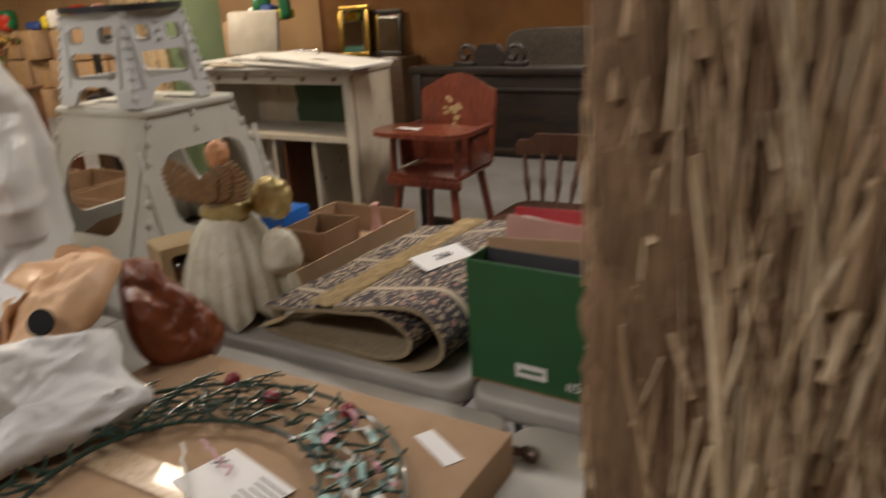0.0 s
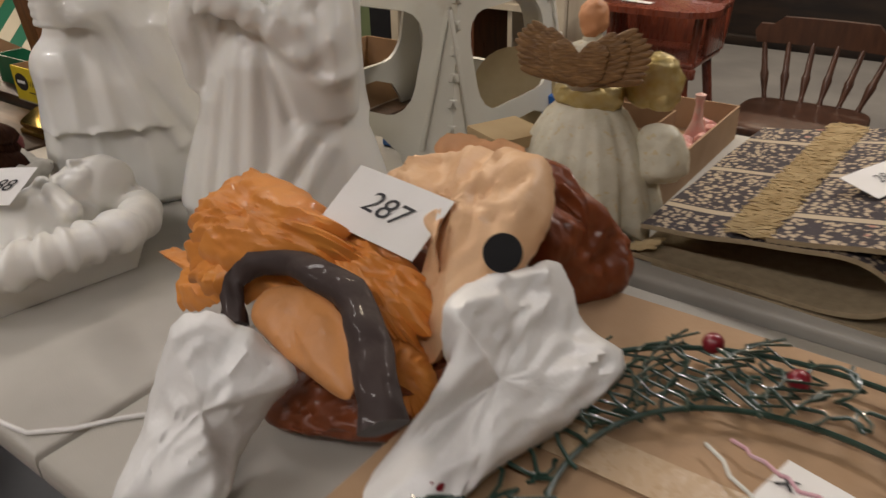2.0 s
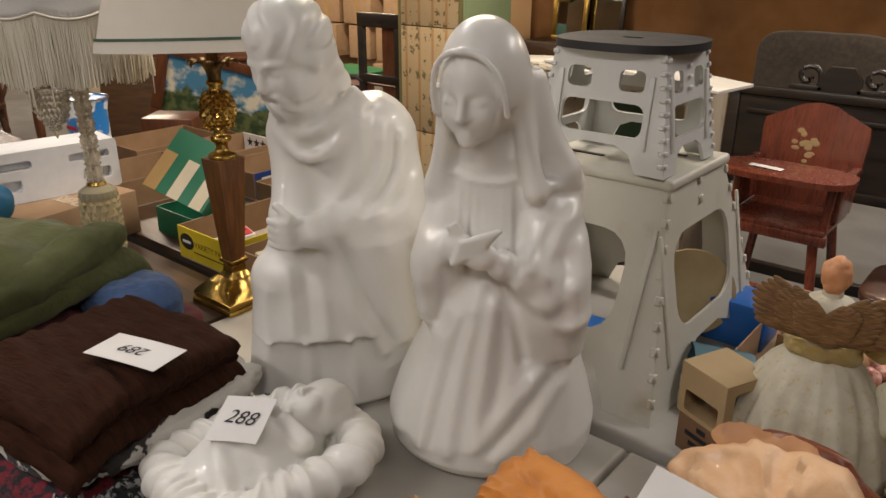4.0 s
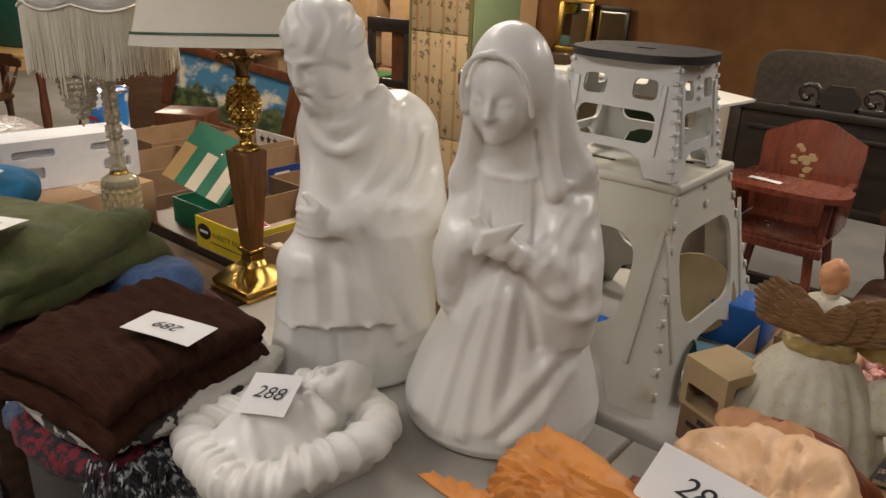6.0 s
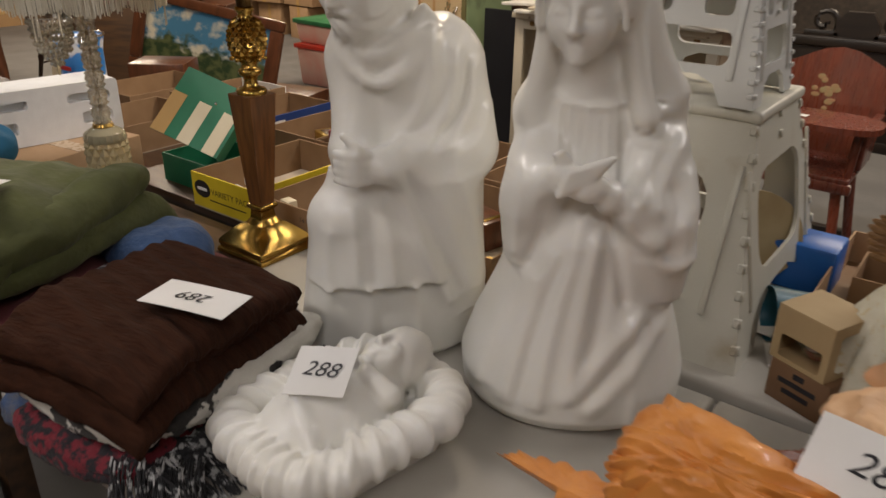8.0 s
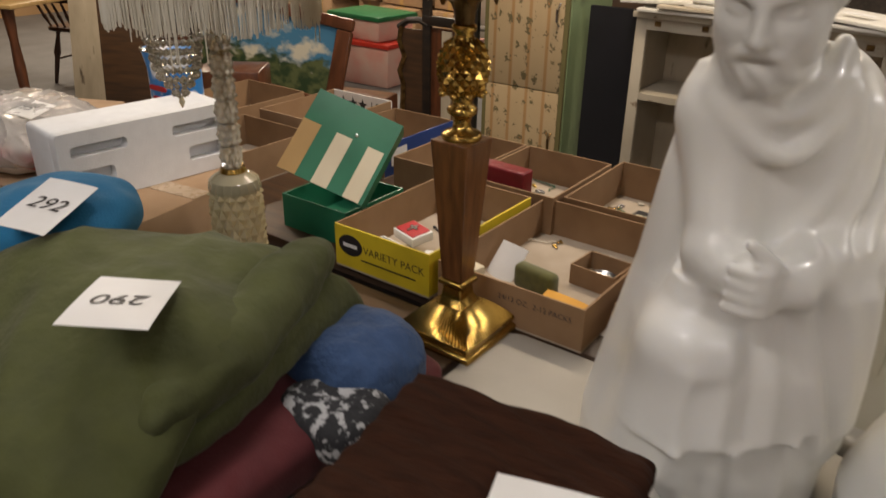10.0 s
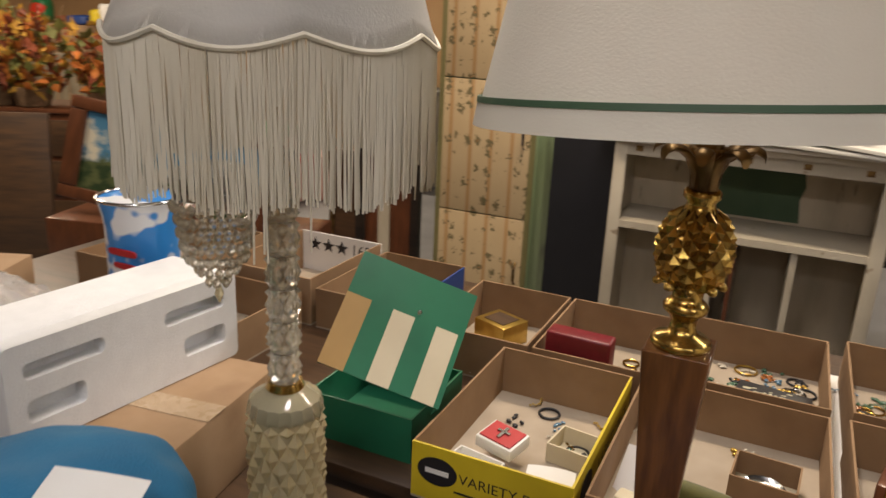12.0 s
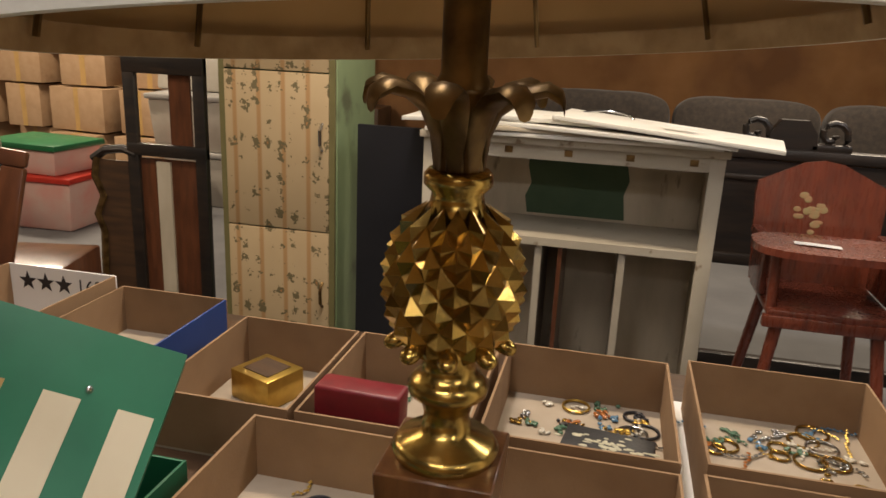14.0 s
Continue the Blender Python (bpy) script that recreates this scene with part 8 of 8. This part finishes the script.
lid_grey = mat("grey_lid", (0.3, 0.29, 0.27), 0.5)


def tub(x, y, z, sx, sy, h, mt, lid, label):
    ob = thing("storage_tub", x, y, z, rnd.uniform(-6, 6), label, "storage tub", "storage tubs")
    bm = box(sx, sy, h - 0.03, bevel=0.02)
    for v in bm.verts:
        k = 0.9 + 0.1 * v.co.z / h
        v.co.x, v.co.y = v.co.x * k, v.co.y * k
    part("body", bm, mt, ob)
    part("lid", box(sx + 0.03, sy + 0.03, 0.04, 0, 0, h - 0.03, bevel=0.01), lid, ob)


tub(-6.25, 4.85, 0, 0.62, 0.45, 0.36, tub_pink, lid_red, "pink clear storage tub with red lid")
tub(-6.3, 4.87, 0.37, 0.6, 0.44, 0.2, tub_pink, lid_green, "shallow clear storage tub with green lid")
tub(-5.75, 5.2, 0, 0.5, 0.4, 0.36, tub_pink, tub_pink, "pink clear storage tub")
tub(-5.6, 5.9, 0, 0.6, 0.5, 0.42, tub_grey, lid_grey, "grey storage tub with lid")
tub(-5.65, 5.9, 0.43, 0.7, 0.55, 0.42, tub_grey, lid_grey, "large grey storage tub with lid")
whole("tub_cover", box(0.7, 0.06, 0.45, 0, 0, 0, bevel=0.03), tub_grey, pose(-5.75, 5.95, 0.86, -8, 0, 0), "grey plastic tub lid standing on edge", "lid")
st2 = whole("wooden_crate", box(1.2, 0.4, 0.56, 0, 0, 0, bevel=0.01), brown_wood, pose(-4.9, 2.55, 0, 0, 0, 14), "brown wooden chest under the painting", "chest")
bd = bpy.data.objects["framed_picture"]
bd.matrix_world = pose(-4.95, 2.49, 0.79, -12, 8, 14) @ Matrix.Diagonal((1.7, 1, 1.15, 1))

dr = thing("brown_dresser", -6.6, 3.4, 0, 28, "brown wooden dresser with three dark drawers", "dresser")
part("body", box(1.1, 0.45, 0.82, 0, 0, 0, bevel=0.008), brown_wood, dr)
part("top", box(1.14, 0.49, 0.025, 0, 0, 0.82, bevel=0.006), brown_wood, dr)
for i in range(3):
    part("drawer", box(1.0, 0.015, 0.22, 0, -0.232, 0.06 + 0.25 * i, bevel=0.004), dark_wood, dr)
ad = thing("slatted_chair", -7.75, 4.1, 0, 40, "weathered grey slatted garden chair", "chair")
gw = mat("weathered_wood", (0.33, 0.28, 0.2), 0.8, scale=10, stretch=(4, 4, 1))
for i in range(6):
    u = -1 + 2 * i / 5
    part("slat", box(0.075, 0.02, 0.72 - 0.12 * u * u, u * 0.22, 0.2, 0.35, bevel=0.006), gw, ad)
part("seat", box(0.52, 0.45, 0.03, 0, 0, 0.36), gw, ad)
for s in (-1, 1):
    part("arm", box(0.1, 0.55, 0.02, s * 0.3, 0, 0.56), gw, ad)
    for k in (-1, 1):
        part("leg", box(0.05, 0.04, 0.56, s * 0.28, k * 0.22, 0), gw, ad)
for x, y, sx, hgt, t, tip, mt in ((-7.1, 2.9, 0.7, 1.05, 25, -10, old_board), (-7.5, 3.1, 0.3, 1.8, 20, -4, brown_wood), (-6.3, 2.6, 0.5, 0.9, 30, -8, dark_wood)):
    whole("leaning_board", box(sx, 0.03, hgt, 0, 0, 0, bevel=0.004), mt, pose(x, y, 0, tip, 0, t), "old wooden panel leaning upright", "board", "leaning boards")
wt = thing("kitchen_table", -8.3, 2.6, 0, 20, "pale wooden table with spindle chairs", "table")
pale_wood = mat("pale_wood", (0.5, 0.34, 0.15), 0.5, other=(0.42, 0.27, 0.11), scale=6, stretch=(1, 6, 6))
part("tabletop", box(1.5, 0.9, 0.03, 0, 0, 0.73, bevel=0.006), pale_wood, wt)
for s in (-1, 1):
    for k in (-1, 1):
        part("leg", lathe([(0.03, 0), (0.04, 0.3), (0.03, 0.5), (0.045, 0.73)], 12, s * 0.65, k * 0.38), brown_wood, wt)
for x, y, t in ((-7.7, 2.0, 30), (-8.9, 2.1, -10), (-8.1, 3.3, 200)):
    windsor(x, y, t, False)
tk = whole("footlocker", box(0.9, 0.5, 0.45, 0, 0, 0, bevel=0.02), mat("teal_trunk", (0.02, 0.09, 0.07), 0.5), pose(-8.4, 2.7, 0.7605, 0, 0, 20), "dark green trunk on the table", "trunk")
rnd = random.Random(44)
for i in range(26):
    lvl = i // 9
    sxx, syy, szz = rnd.uniform(0.35, 0.6), rnd.uniform(0.3, 0.5), 0.38
    cbx = thing("stacked_carton", -10.9 + 0.62 * (i % 9), 6.6 + rnd.uniform(-0.1, 0.1), 0.4 * lvl, rnd.uniform(-8, 8), "brown cardboard carton in a stack by the wall", "carton", "stacked cartons")
    part("body", box(sxx, syy, szz, 0, 0, 0, bevel=0.005), cardboard, cbx)
    part("tape", box(0.05, syy + 0.002, szz + 0.002, 0, 0, 0), stripe_tan, cbx)
clutter = [lid_red, lid_green, yellow_card, paper, blue_card, brown_wood, tub_pink]
for i in range(34):
    whole("shelf_toy", soft(rnd.uniform(0.12, 0.3), rnd.uniform(0.12, 0.25), rnd.uniform(0.1, 0.3), 8, rnd.uniform(2.2, 5), 0.02, 8, i), rnd.choice(clutter), pose(-10.9 + 5.2 * rnd.random(), 6.55 + rnd.uniform(-0.1, 0.1), 1.185, 0, 0, rnd.uniform(0, 360)), "small bright toy piled on the cartons", "toy", "piled toys")
for i, (x, y, sx, sy, hgt, mt) in enumerate(((-4.2, 0.75, 0.3, 0.22, 0.07, dark_wood), (-4.25, 0.42, 0.35, 0.25, 0.05, stripe_cream), (-4.3, 1.15, 0.22, 0.22, 0.09, cardboard), (-4.3, 1.8, 0.25, 0.2, 0.12, brown_wood))):
    whole("flat_case", box(sx, sy, hgt, 0, 0, 0, bevel=0.006), mt, pose(x, y, TOP, 0, 0, 12 * i), "flat box lying at the table's end", "box", "flat boxes")
whole("mosaic_shell", soft(0.26, 0.14, 0.13, 16, 2.4, 0.025, 9, 5), mat("mosaic", (0.35, 0.26, 0.16), 0.5, other=(0.12, 0.16, 0.2), scale=60, mixing=(0.45, 0.55)), pose(-4.18, 0.98, TOP, 0, 0, 30), "rough mosaic-covered shell ornament", "ornament")


# ---- cord on the table, autumn foliage on the dresser ----
whole("twisted_string", tube([(-1.58, 0.236, 0.0035), (-1.53, 0.245, 0.0035), (-1.49, 0.282, 0.0035), (-1.46, 0.325, 0.0035), (-1.42, 0.37, 0.0035), (-1.37, 0.4, 0.0035)], 0.0032, 8), paper, pose(0, 0, TOP), "thin white twisted string lying on the table", "string", smooth=60)
leaf_tones = [mat("autumn_leaf_" + nm, c, 0.7, other=o, scale=20) for nm, c, o in (("orange", (0.5, 0.17, 0.025), (0.38, 0.1, 0.015)), ("rust", (0.26, 0.06, 0.02), (0.18, 0.04, 0.015)), ("gold", (0.55, 0.32, 0.04), (0.4, 0.2, 0.03)), ("olive", (0.16, 0.16, 0.035), (0.1, 0.1, 0.02)))]
rnd = random.Random(77)
for cx, cy, wide, high in ((-6.75, 3.2, 0.3, 0.5), (-6.4, 3.45, 0.26, 0.45), (-6.95, 3.15, 0.24, 0.62)):
    af = thing("autumn_arrangement", cx, cy, 0.846, rnd.uniform(0, 90), "basket of orange and brown artificial autumn leaves on the dresser", "flower arrangement", "autumn arrangements")
    part("basket", lathe([(0.09, 0), (0.1, 0.004), (0.13, 0.1), (0.135, 0.12), (0.125, 0.12), (0.09, 0.01)], 20, flute=20, depth=0.05), straw_dark, af, "woven brown basket")
    for tone in range(4):
        bm = bmesh.new()
        for i in range(85):
            a, u, r = rnd.uniform(0, 2 * math.pi), rnd.random(), rnd.random() ** 0.5
            at = Vector((wide * r * math.cos(a) * (0.5 + u), wide * r * math.sin(a) * (0.5 + u), 0.1 + high * u * (1 - 0.35 * r)))
            m = Matrix.Translation(at) @ pose(0, 0, 0, rnd.uniform(-80, 80), rnd.uniform(-80, 80), rnd.uniform(0, 360)).to_3x3().to_4x4()
            ln, w = rnd.uniform(0.05, 0.1), rnd.uniform(0.02, 0.04)
            row = [bm.verts.new(m @ Vector(q)) for q in ((0, 0, 0), (ln * 0.35, w, 0.008), (ln * 0.6, w * 0.6, 0.004), (ln, 0, -0.01), (ln * 0.6, -w * 0.6, 0.004), (ln * 0.35, -w, 0.008), (ln * 0.5, 0, -0.006))]
            for k in range(6):
                bm.faces.new((row[k], row[(k + 1) % 6], row[6]))
        tagged(part("leaf_spray", bm, leaf_tones[tone], af), kind="stuff")
    for i in range(6):
        a = rnd.uniform(0, 6.28)
        part("stem", tube([(0, 0, 0.05), (0.1 * math.cos(a), 0.1 * math.sin(a), 0.3), (0.22 * math.cos(a), 0.22 * math.sin(a), 0.1 + high)], 0.004, 6, taper=0.5), straw_dark, af)
